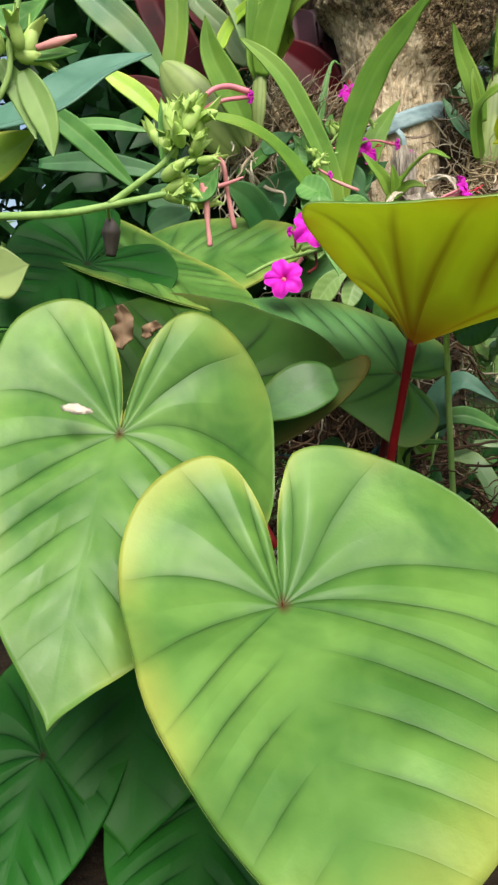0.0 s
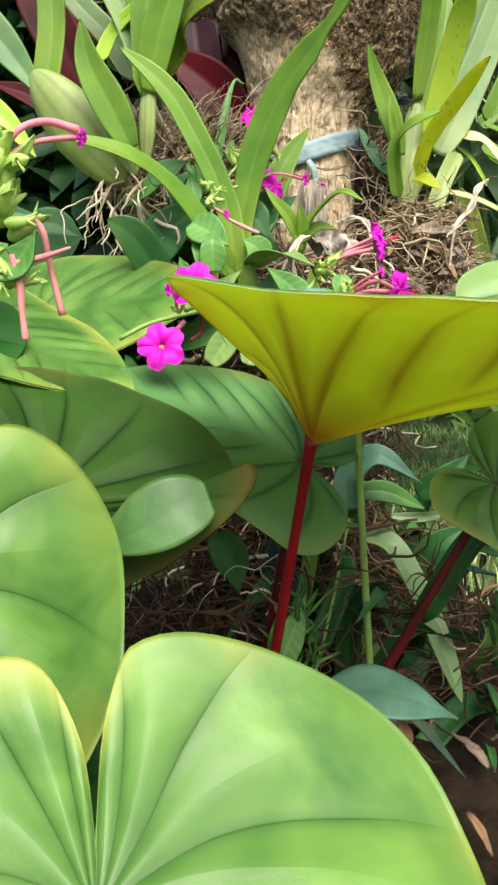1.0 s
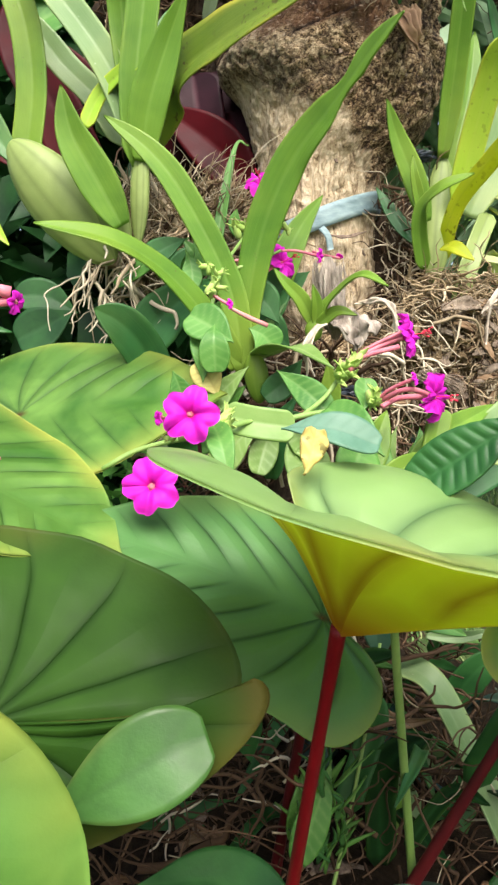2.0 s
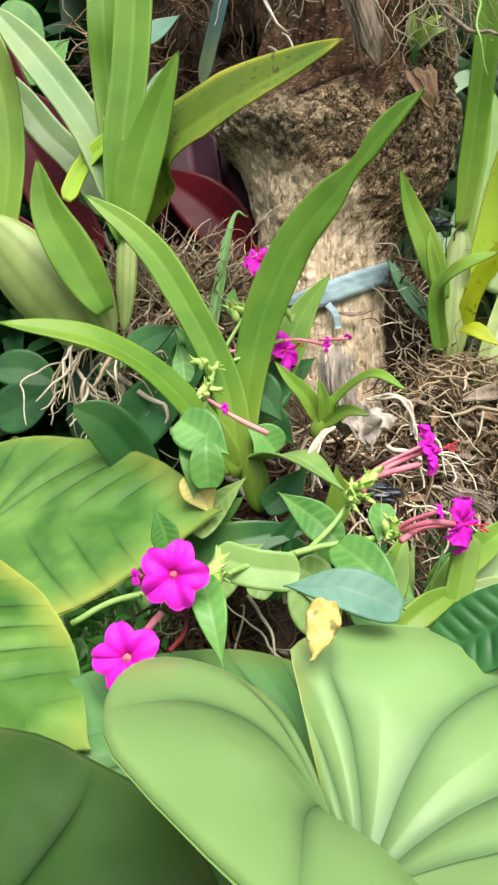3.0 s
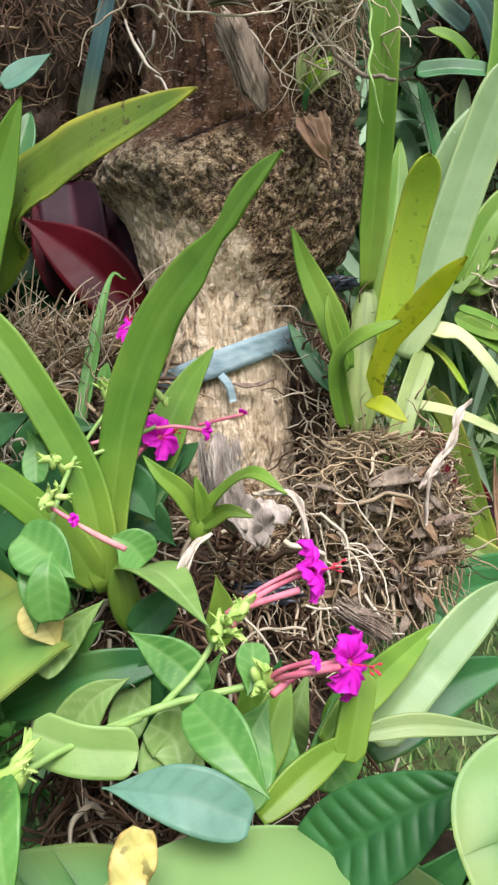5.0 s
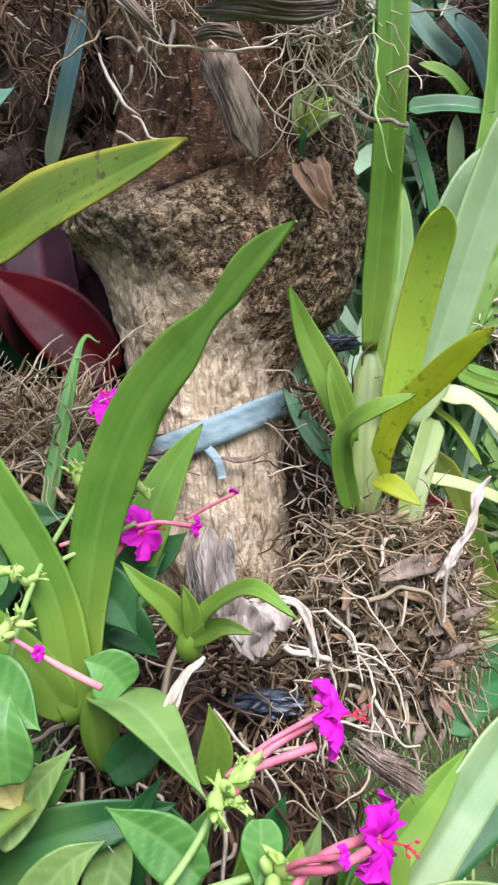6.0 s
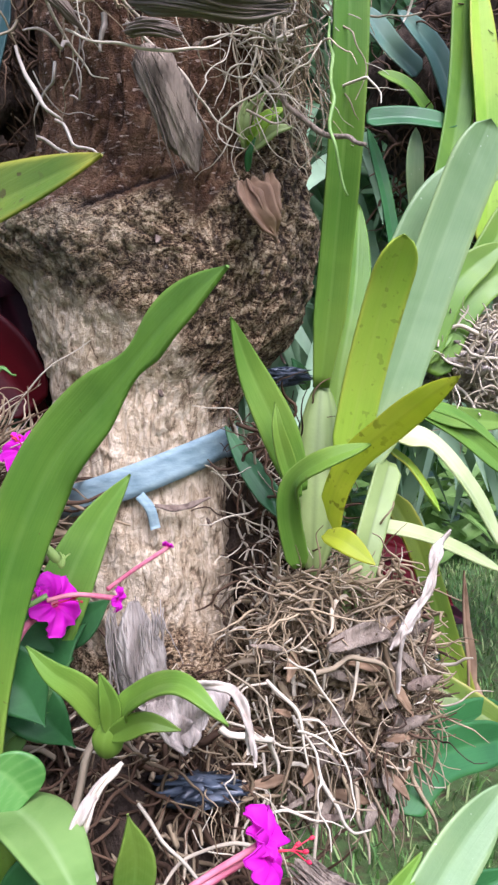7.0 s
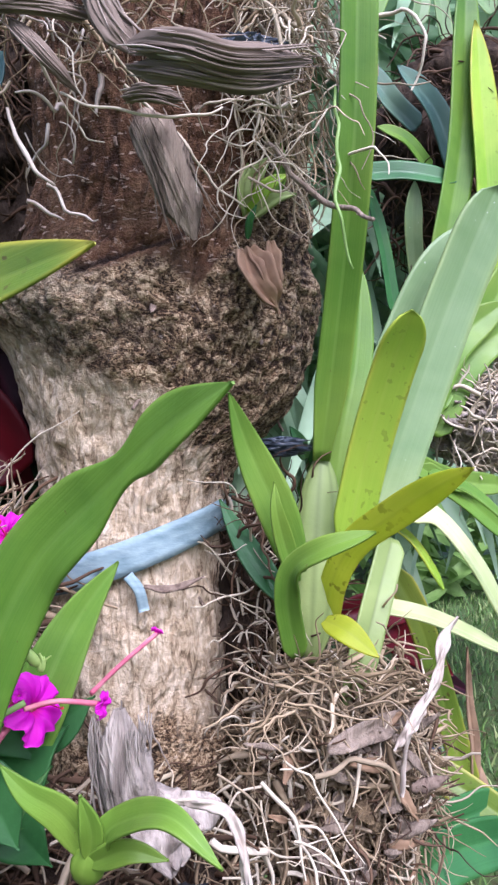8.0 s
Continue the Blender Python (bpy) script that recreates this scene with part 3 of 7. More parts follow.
def heart_leaf(name, base, tip, face, parent, label="", top=None, under=None, wl=0.09, wr=0.09, cup=0.0, droop=0.1, lift=0.0, puff=0.003, wave=0.0, back=1.0, seed=0, funnel=0.0, rings=34, spokes=116, thick=0.0012, bend=0.0, cup_l=None, cup_r=None, lift_l=None, pinch=0.0, lumpy=0.035):
    """A heart-shaped leaf. base: where the petiole joins; tip: its point; face: the way its upper side looks.
    cup raises the sides, droop bends the tip down, lift raises the lobes, funnel raises the whole rim."""
    base, tip = np.asarray(base, float), np.asarray(tip, float)
    e1 = unit(tip - base)
    length = np.linalg.norm(tip - base)
    e3 = np.asarray(face, float)
    e3 = unit(e3 - e1 * (e3 @ e1))
    e2 = np.cross(e1, e3)
    out = spline(HEART, spokes // 2)
    ring = [(u, v, 1) for u, v in out[::-1]] + [(u, -v, -1) for u, v in out[1:]]
    nv = len(ring)
    grid, hu, hv, rim, wide = np.zeros((rings, nv, 3)), np.zeros((rings, nv)), np.zeros((rings, nv)), np.zeros((rings, nv)), np.zeros((rings, nv))
    for i in range(rings):
        rho = (i / (rings - 1)) ** 0.85
        for j, (u1, v1, sgn) in enumerate(ring):
            if u1 < 0:
                u1 = u1 * back
            u, v = u1 * rho, v1 * rho
            av = abs(v)
            w = wl if v >= 0 else wr
            g = u - 0.42 * av - 0.28 * av * av
            if g >= 0:
                ph = g * 5.5 + 0.12
            else:
                ph = -(math.atan2(av, u - 0.28 * av * av) - math.atan2(1, 0.42)) / 0.34 + 0.12
            d = abs(ph - round(ph))
            r = math.hypot(u, v)
            fade = min(1, max(0, (av - 0.03) / 0.16)) if g >= 0 else min(1, r * 5)
            fade *= 1 - 0.85 * rho ** 4
            hu[i, j], hv[i, j], wide[i, j] = u, v, rho
            rim[i, j] = max(0, (rho - 0.78) / 0.22) ** 1.3
            cu = (cup_l if cup_l is not None else cup) if v >= 0 else (cup_r if cup_r is not None else cup)
            li = lift_l if lift_l is not None and v >= 0 else lift
            h = cu * w * av ** 1.6 + li * length * max(0, -u) ** 1.4 * 2 - droop * length * max(0, u) ** 2 + funnel * length * r * (1.32 - 0.42 * rho) - bend * length * av * av
            h += puff * length / 0.15 * math.sin(math.pi * ph) ** 2 * fade * min(1, 0.2 + r) * 0.6
            h += wave * length * rho ** 3 * math.sin(j / nv * 2 * math.pi * 5 + seed)
            nz = noise.noise(Vector((u * 2.3 + seed * 7.1, v * 2.3, seed * 1.7)))
            h += lumpy * length * nz * rho
            p = base + e1 * u * length + e2 * v * w * (1 + 0.05 * noise.noise(Vector((u * 3 + seed, sgn * 2, 0)))) - e2 * sgn * pinch * length * max(0, -u) ** 1.2 * (1 if v >= 0 else min(1, av * 3)) + e3 * h
            grid[i, j] = p
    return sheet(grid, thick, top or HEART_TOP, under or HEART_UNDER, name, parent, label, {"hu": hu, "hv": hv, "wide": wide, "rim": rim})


def lump(name, centre, radii, mat, parent=None, label="", nu=40, nv=28, rough=0.15, scale=30, seed=0, axis=None, attrs=None, profile=None):
    """A rounded solid with an uneven skin. axis: the way its long side points."""
    z = unit(axis) if axis is not None else np.array((0, 0, 1.0))
    x = unit(np.cross(z, (0.2, 1, 0.1)))
    y = np.cross(z, x)
    verts, faces, vein = [], [], []
    for i in range(nv):
        a = math.pi * i / (nv - 1)
        for j in range(nu):
            b = 2 * math.pi * j / nu
            d = np.array((math.sin(a) * math.cos(b), math.sin(a) * math.sin(b), -math.cos(a)))
            k = 1 + rough * noise.fractal(Vector(d) * scale * 0.06 + Vector((seed, 0, seed)), 1.0, 2.0, 4)
            pr = profile(i / (nv - 1)) if profile else 1
            p = np.asarray(centre) + k * (x * radii[0] * d[0] * pr + y * radii[1] * d[1] * pr) + z * radii[2] * d[2]
            verts.append(p)
            vein.append(0.5 + 0.5 * math.cos(b * 9))
    for i in range(nv - 1):
        for j in range(nu):
            a, b = i * nu + j, i * nu + (j + 1) % nu
            faces.append((a, b, b + nu, a + nu))
    return mesh_object(name, verts, faces, mat, parent, label, {"vein": [max(0, v - 0.7) * 3 for v in vein], "rim": [0] * len(vein)})


def strands(name, mat, parent, count, start, steps, step, radius, seed, pull=(0, 0, 0), turn=0.6, sides=4, kind="stuff", label=""):
    """Many thin wandering roots in one mesh. start(rng): a place and a first way; pull: the way in which they drift."""
    rng = random.Random(seed)
    V, F = [], []
    px, py, pz = pull
    for _ in range(count):
        p, d = start(rng)
        x, y, z = (float(q) for q in p)
        dx, dy, dz = (float(q) for q in unit(d))
        pts = [(x, y, z)]
        for _ in range(rng.randint(int(steps * 0.5), steps)):
            dx, dy, dz = dx + turn * rng.gauss(0, 1) + px, dy + turn * rng.gauss(0, 1) + py, dz + turn * rng.gauss(0, 1) + pz
            k = 1 / max(1e-9, math.sqrt(dx * dx + dy * dy + dz * dz))
            dx, dy, dz = dx * k, dy * k, dz * k
            q = step * rng.uniform(0.6, 1.3)
            x, y, z = x + dx * q, y + dy * q, z + dz * q
            pts.append((x, y, z))
        r = radius * 0.9 * math.exp(rng.gauss(0, 0.4))
        v, f = tube_data(spline(pts, 2 * len(pts)), [r, r * 0.9, r * 0.4], sides, False)
        o = len(V)
        V += v
        F += [tuple(o + a for a in q) for q in f]
    ob = mesh_object(name, V, F, mat, parent, label)
    ob["kind"] = kind
    return ob


def on_shell(centre, radii, front=False):
    """Starts of roots on an egg-shaped shell, running along its skin."""
    def start(rng):
        while True:
            d = unit([rng.gauss(0, 1) for _ in range(3)])
            if not front or d[1] < 0.25:
                break
        t = unit(np.cross(d, [rng.gauss(0, 1) for _ in range(3)]))
        return np.asarray(centre) + d * np.asarray(radii) * rng.uniform(0.86, 1.06), t
    return start


def flower(name, throat, way, size, calyx, parent, tilt=0.0, open_=1.0, seed=0, stamens=True, label="", crumple=0.05):
    """A trumpet flower of five notched lobes on a long thin tube that rises from its calyx."""
    way = unit(way)
    x = unit(np.cross(way, (0.3, 0.2, 1)))
    y = np.cross(way, x)
    throat = np.asarray(throat, float)
    nr, na = 14, 60
    grid, vein, rim = np.zeros((nr, na + 1, 3)), np.zeros((nr, na + 1)), np.zeros((nr, na + 1))
    for i in range(nr):
        q = i / (nr - 1)
        for j in range(na + 1):
            a = 2 * math.pi * j / na + tilt
            lobe = 0.5 + 0.5 * math.cos(5 * (a - tilt))
            rad = size / 2 * (0.07 + (0.93 * open_) * q ** 1.1 * (0.70 + 0.32 * lobe ** 0.6 - 0.08 * math.exp(-(((5 * (a - tilt) / (2 * math.pi) + 0.5) % 1.0 - 0.5) / 0.09) ** 2)))
            h = size * (0.30 * (q ** 0.45) - 0.16 * q ** 3 * open_) + size * crumple * q * noise.noise(Vector((math.cos(a) * (1 + crumple * 20), math.sin(a) * (1 + crumple * 20), seed + q)))
            h += size * 0.05 * q ** 2 * math.cos(5 * (a - tilt) + math.pi) + size * 0.02 * q * math.sin(10 * a + seed)
            grid[i, j] = throat + x * rad * math.cos(a) + y * rad * math.sin(a) + way * (h - size * 0.28)
            vein[i, j] = max(0, 1 - q * 3.2) + 0.35 * math.exp(-(math.sin(2.5 * (a - tilt)) / 0.12) ** 2) * (1 - q)
            rim[i, j] = q ** 3
    fl = sheet(grid, 0.0006, PETAL, PETAL, name, parent, label, {"vein": np.minimum(1, vein), "rim": rim})
    c = np.asarray(calyx, float)
    end = throat - way * size * 0.26
    mid = (c + end) / 2 + unit(way) * -0.08 * np.linalg.norm(end - c) + np.array((0, 0, 0.06 * np.linalg.norm(end - c)))
    tube("flower_tube", [c, mid, end, end + way * size * 0.08], [max(0.0011, size * 0.05), max(0.0011, size * 0.05), max(0.0013, size * 0.062), size * 0.085], TUBE, fl, "slender pink flower tube", 8, 18)
    if stamens:
        rng = random.Random(seed)
        V, F = [], []
        for k in range(5):
            d = unit(way + 0.35 * np.array([rng.uniform(-1, 1) for _ in range(3)]))
            e = throat + d * size * rng.uniform(0.16, 0.34)
            v, f = tube_data(spline([throat - way * size * 0.2, throat + way * size * 0.12, e], 8), [0.0003, 0.00022], 5)
            F += [tuple(len(V) + a for a in q) for q in f]
            V += v
            v, f = tube_data([e, e + d * 0.0007, e + d * 0.0016, e + d * 0.0022], [0.0002, 0.0007, 0.0007, 0.0002], 6)
            F += [tuple(len(V) + a for a in q) for q in f]
            V += v
        mesh_object("stamen_tuft", V, F, STAMEN, fl, "thin red stamens with small anthers")
    return fl


def bud_cluster(centre, way, parent, count=8, size=0.012, seed=0):
    """A tuft of pointed green calyces."""
    rng = random.Random(seed)
    way = unit(way)
    for k in range(count):
        d = unit(way + 0.9 * np.array([rng.uniform(-1, 1) for _ in range(3)]))
        s = size * rng.uniform(0.6, 1.2)
        o = np.asarray(centre) + 0.5 * size * np.array([rng.uniform(-1, 1) for _ in range(3)])
        lump("bud", o + d * s * 0.5, (s * 0.36, s * 0.36, s * 0.72), BUD, parent, "", 10, 9, 0.1, 30, seed + k, d, profile=lambda q: 1.15 - 0.75 * q)
        for m in range(3):
            e = unit(d + 0.5 * np.array([rng.uniform(-1, 1) for _ in range(3)]))
            blade("bract", [o + d * s * 0.2, o + d * s * 0.5 + e * s * 0.35, o + e * s * 1.25 + d * s * 0.2], s * 0.4, BUD, parent, "", profile="lance", n=7, nv=5, thick=0.0006, face=tuple(d))


def splintered(name, pts, width, depth, count, radius, mat, parent, seed=0, label="", ragged=0.45, point=5.0):
    """A weathered piece of wood coming apart: a solid grooved core with splints of uneven length along and off it."""
    rng = random.Random(seed)
    n = 30
    c = spline(pts, n)
    tan = np.gradient(c, axis=0)
    V, F = [], []
    # the core: an uneven flat bar with grooves along its grain
    na = 72
    for i in range(n):
        t = unit(tan[i])
        side = unit(np.cross(t, (0, -1, 0.2)))
        up = np.cross(side, t)
        q = i / (n - 1)
        body = min(1, 0.2 + q * point, 0.12 + (1 - q) * 4)
        for j in range(na):
            a = 2 * math.pi * j / na
            gr = noise.noise(Vector((math.cos(a) * 5 + seed * 3, math.sin(a) * 5, q * 1.6)))
            gq = noise.noise(Vector((math.cos(a) * 14 + seed, math.sin(a) * 14, q * 3)))
            k = body * (0.95 + 0.5 * gr + 0.36 * gq)
            V.append(c[i] + side * width * 0.45 * k * math.cos(a) + up * depth * 0.45 * k * math.sin(a))
    for i in range(n - 1):
        for j in range(na):
            p, q = i * na + j, i * na + (j + 1) % na
            F.append((p, q, q + na, p + na))
    for k in range(count):
        a = rng.uniform(0, 6.28)
        rr = rng.uniform(0.32, 0.55)
        i0 = int(rng.uniform(0, ragged) * n)
        i1 = min(n, i0 + max(5, int(rng.uniform(0.2, 1.0) * n)))
        ph, dv, dw = rng.uniform(0, 6), rng.gauss(0, 0.25), rng.gauss(0, 0.35)
        line = []
        for i in range(i0, i1):
            t = unit(tan[i])
            side = unit(np.cross(t, (0, -1, 0.2)))
            up = np.cross(side, t)
            e = (i - i0) / n
            wob = 0.014 * math.sin(i * 0.45 + ph) + 0.008 * math.sin(i * 1.3 + ph * 3)
            line.append(c[i] + side * width * (rr * math.cos(a) + wob + dv * e * e * 2) + up * depth * (rr * math.sin(a) + wob + abs(dw) * e * e))
        v, f = tube_data(line, [radius * rng.uniform(0.2, 0.6), radius * rng.uniform(0.6, 1.4), radius * 0.2], 4, False)
        F += [tuple(len(V) + q for q in g) for g in f]
        V += v
    return tagged(mesh_object(name, V, F, mat, parent, label), kind="stuff")


# ---- ground ----
def ground_sheet():
    n = Nodes("lawn_soil")
    v = n.coords()
    col = n.mix(n.noise(9, 6, 0.65, v), srgb(48, 74, 34), srgb(104, 128, 66))
    col = n.mix(n.ramp(n.noise(40, 5, 0.6, v), (0.5, (0, 0, 0)), (0.68, (1, 1, 1))), col, srgb(84, 68, 46))
    n.set(n.bsdf, "Base Color", col)
    n.set(n.bsdf, "Roughness", 0.95)
    n.set(n.bsdf, "Normal", n.bump(n.noise(120, 5, 0.7, v), 0.8, 0.01))
    xs = np.concatenate([-np.geomspace(200, 2.2, 12), np.linspace(-2, 2, 41), np.geomspace(2.2, 200, 12)])
    verts = [(x, y + 0.8, 0.012 * noise.noise(Vector((x * 3, y * 3, 0)))) for y in xs for x in xs]
    k = len(xs)
    faces = [(i * k + j, i * k + j + 1, (i + 1) * k + j + 1, (i + 1) * k + j) for i in range(k - 1) for j in range(k - 1)]
    return tagged(mesh_object("ground", verts, faces, n.mat), "mown green lawn with bare earth between the blades", "ground", kind="structure")


ground_sheet()


def soil_bank():
    """The dark bed in which the plants stand, heaped up towards the foot of the trunk."""
    nx, ny = 110, 110
    verts, faces = [], []
    for j in range(ny):
        for i in range(nx):
            x, y = -0.95 + 1.9 * i / (nx - 1), -0.55 + 1.9 * j / (ny - 1)
            d = math.hypot((x - 0.12) / 0.95, (y - 0.45) / 0.8)
            h = 0.075 * max(0, 1 - d ** 2.2) + 0.10 * math.exp(-((x - 0.17) ** 2 + (y - 0.9) ** 2) / 0.03)
            h += 0.018 * noise.fractal(Vector((x * 14, y * 14, 3)), 1.0, 2.0, 4) - (0.03 if d > 1 else 0)
            verts.append((x, y, h))
    for j in range(ny - 1):
        for i in range(nx - 1):
            a = j * nx + i
            faces.append((a, a + 1, a + nx + 1, a + nx))
    return tagged(mesh_object("soil_bed", verts, faces, SOIL), "dark moist garden soil heaped round the trunk", "soil", kind="structure")


soil_bank()


# ---- the tree trunk ----
TRUNK = [(-0.05, 0.185, 0.93, 0.105, 0.09), (0.2, 0.185, 0.92, 0.08, 0.075), (0.45, 0.19, 0.918, 0.064, 0.065), (0.5, 0.184, 0.917, 0.059, 0.064), (0.56, 0.18, 0.914, 0.057, 0.062), (0.62, 0.179, 0.913, 0.057, 0.06),
         (0.655, 0.182, 0.914, 0.062, 0.064), (0.69, 0.1955, 0.912, 0.0825, 0.078), (0.725, 0.1975, 0.91, 0.0955, 0.087), (0.745, 0.1905, 0.909, 0.1055, 0.088), (0.762, 0.191, 0.908, 0.107, 0.088), (0.785, 0.2, 0.908, 0.092, 0.084),
         (0.83, 0.2055, 0.907, 0.0855, 0.084), (0.9, 0.204, 0.908, 0.087, 0.085), (1.1, 0.21, 0.92, 0.087, 0.085), (1.9, 0.25, 1.0, 0.08, 0.08)]


def trunk():
    t = thing("tree_trunk", "old tree trunk with pale peeling bark and a dark fibrous burr", "tree trunk")
    zs = np.concatenate([np.linspace(-0.05, 0.44, 40), np.linspace(0.442, 0.97, 290), np.linspace(1.0, 1.9, 40)])
    fine = spline(TRUNK, 600)
    # more points on the side that faces the path
    ang = np.concatenate([np.linspace(-math.pi * 1.08, math.pi * 0.08, 270), np.linspace(math.pi * 0.1, math.pi * 0.9, 40)])
    na = len(ang)
    verts, faces, old, up, crease_shade, grey = [], [], [], [], [], []
    for z in zs:
        cx, cy, rx, ry = (float(np.interp(z, fine[:, 0], fine[:, k])) for k in (1, 2, 3, 4))
        for a in ang:
            c, s = math.cos(a), math.sin(a)
            edge = z + 0.05 * c + 0.02 * noise.noise(Vector((c * 4, s * 4, z * 18)))
            o = 1 / (1 + math.exp(-(edge - 0.680) / 0.009))
            u = 1 / (1 + math.exp(-(z - 0.764 + 0.03 * noise.noise(Vector((c * 4, s * 4, 7 + z * 8)))) / 0.007))
            u *= 1 / (1 + math.exp((c - 0.42 - 0.12 * noise.noise(Vector((z * 14, 2, 5)))) / 0.05)) if s < 0 else 1
            burr = o * (1 - u)
            q = Vector((c * rx, s * ry, z))
            h = 0.004 * noise.fractal(q * 30, 1.0, 2.0, 3)
            w = Vector((q.x * 42, q.y * 42, q.z * 85)) + 0.9 * noise.noise_vector(q * 55)
            rid = 1 - abs(noise.noise(w)) * 2
            near = noise.voronoi(Vector((q.x * 60, q.y * 60, q.z * (75 - 45 * math.tanh(max(0, c) * 2)))) + 0.8 * noise.noise_vector(q * 70))[0]
            plate = min(1.0, (near[1] - near[0]) * 2.6)
            h += burr * (0.0022 * plate + 0.0026 * rid + 0.001 * noise.fractal(q * 220, 1.0, 2.0, 2))
            fis = abs(noise.noise(Vector((q.x * 130, q.y * 130, z * 22))))
            h += (1 - burr) * (-(0.0013 + 0.0017 * u) * math.exp(-(fis / 0.07) ** 2) + 0.0007 * noise.fractal(q * 240, 1.0, 2.0, 2))
            flake = noise.noise(Vector((q.x * 45, q.y * 45, z * 30 + 5)))
            h += (0.0018 if flake > 0.18 else 0) * (1 - burr)
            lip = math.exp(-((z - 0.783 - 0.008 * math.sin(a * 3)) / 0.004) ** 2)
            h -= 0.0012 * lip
            # a diagonal flap of bark; the crack over it gets its shade as colour
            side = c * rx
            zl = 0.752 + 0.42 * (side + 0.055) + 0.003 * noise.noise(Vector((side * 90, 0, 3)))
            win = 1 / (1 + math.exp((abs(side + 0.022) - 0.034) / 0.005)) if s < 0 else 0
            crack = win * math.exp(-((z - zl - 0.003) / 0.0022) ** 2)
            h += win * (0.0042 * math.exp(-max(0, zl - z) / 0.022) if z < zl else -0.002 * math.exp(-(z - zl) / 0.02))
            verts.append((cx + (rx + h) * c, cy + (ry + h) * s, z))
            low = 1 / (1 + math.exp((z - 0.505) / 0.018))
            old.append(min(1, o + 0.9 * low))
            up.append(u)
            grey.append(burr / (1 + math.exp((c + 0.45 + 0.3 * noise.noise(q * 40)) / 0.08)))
            # mask of the painted shade: lip, crack, gaps between plates, fissures
            crease_shade.append(min(1, 0.3 * lip + 0.9 * crack + burr * max(0.0, 1 - plate * 2.2) * 0.85 + (1 - burr) * (0.3 + 0.4 * u) * math.exp(-(fis / 0.04) ** 2)))
    k = len(zs)
    for i in range(k - 1):
        for j in range(na):
            a, b = i * na + j, i * na + (j + 1) % na
            faces.append((a, b, b + na, a + na))
    faces.append(tuple((k - 1) * na + j for j in range(na)))
    mesh_object("bark", verts, faces, BARK, t, "", {"old": old, "up": up, "crease_shade": crease_shade, "grey": grey})
    return t


TREE = trunk()


def bark_flakes(parent):
    """Loose plates of bark that stand off the trunk, and short splits across it."""
    rng = random.Random(12)
    prof = spline(TRUNK, 600)
    for k in range(14):
        z = rng.uniform(0.5, 0.93) if k % 3 else rng.uniform(0.66, 0.8)
        a = rng.uniform(-math.pi * 1.0, 0.0)
        cx, cy, rx, ry = (float(np.interp(z, prof[:, 0], prof[:, q])) for q in (1, 2, 3, 4))
        out = unit((math.cos(a) / rx, math.sin(a) / ry, 0))
        p = np.array((cx + rx * math.cos(a), cy + ry * math.sin(a), z)) + out * 0.0015
        along = unit(np.array((-math.sin(a), math.cos(a), 0)) * rng.gauss(0, 0.5) + np.array((0, 0, -1)))
        L = rng.uniform(0.004, 0.01)
        blade("bark_flake", [p, p + along * L * 0.5 + out * 0.0012, p + along * L + out * rng.uniform(0.001, 0.004)], rng.uniform(0.0015, 0.0035), FLAKE, parent, "", profile="blunt", fold=rng.uniform(-0.3, 0.3), face=tuple(out), n=6, nv=4, thick=0.0015, wave=0.2, seed=k)


bark_flakes(TREE)
blade("bark_flake", [(0.180, 0.846, 0.587), (0.195, 0.844, 0.585), (0.214, 0.846, 0.591)], 0.005, FLAKE, TREE, "lifted edge of a split in the bark", profile="lance", fold=0.4, face=(0, -0.5, 0.8), n=16, nv=5, wave=0.1)


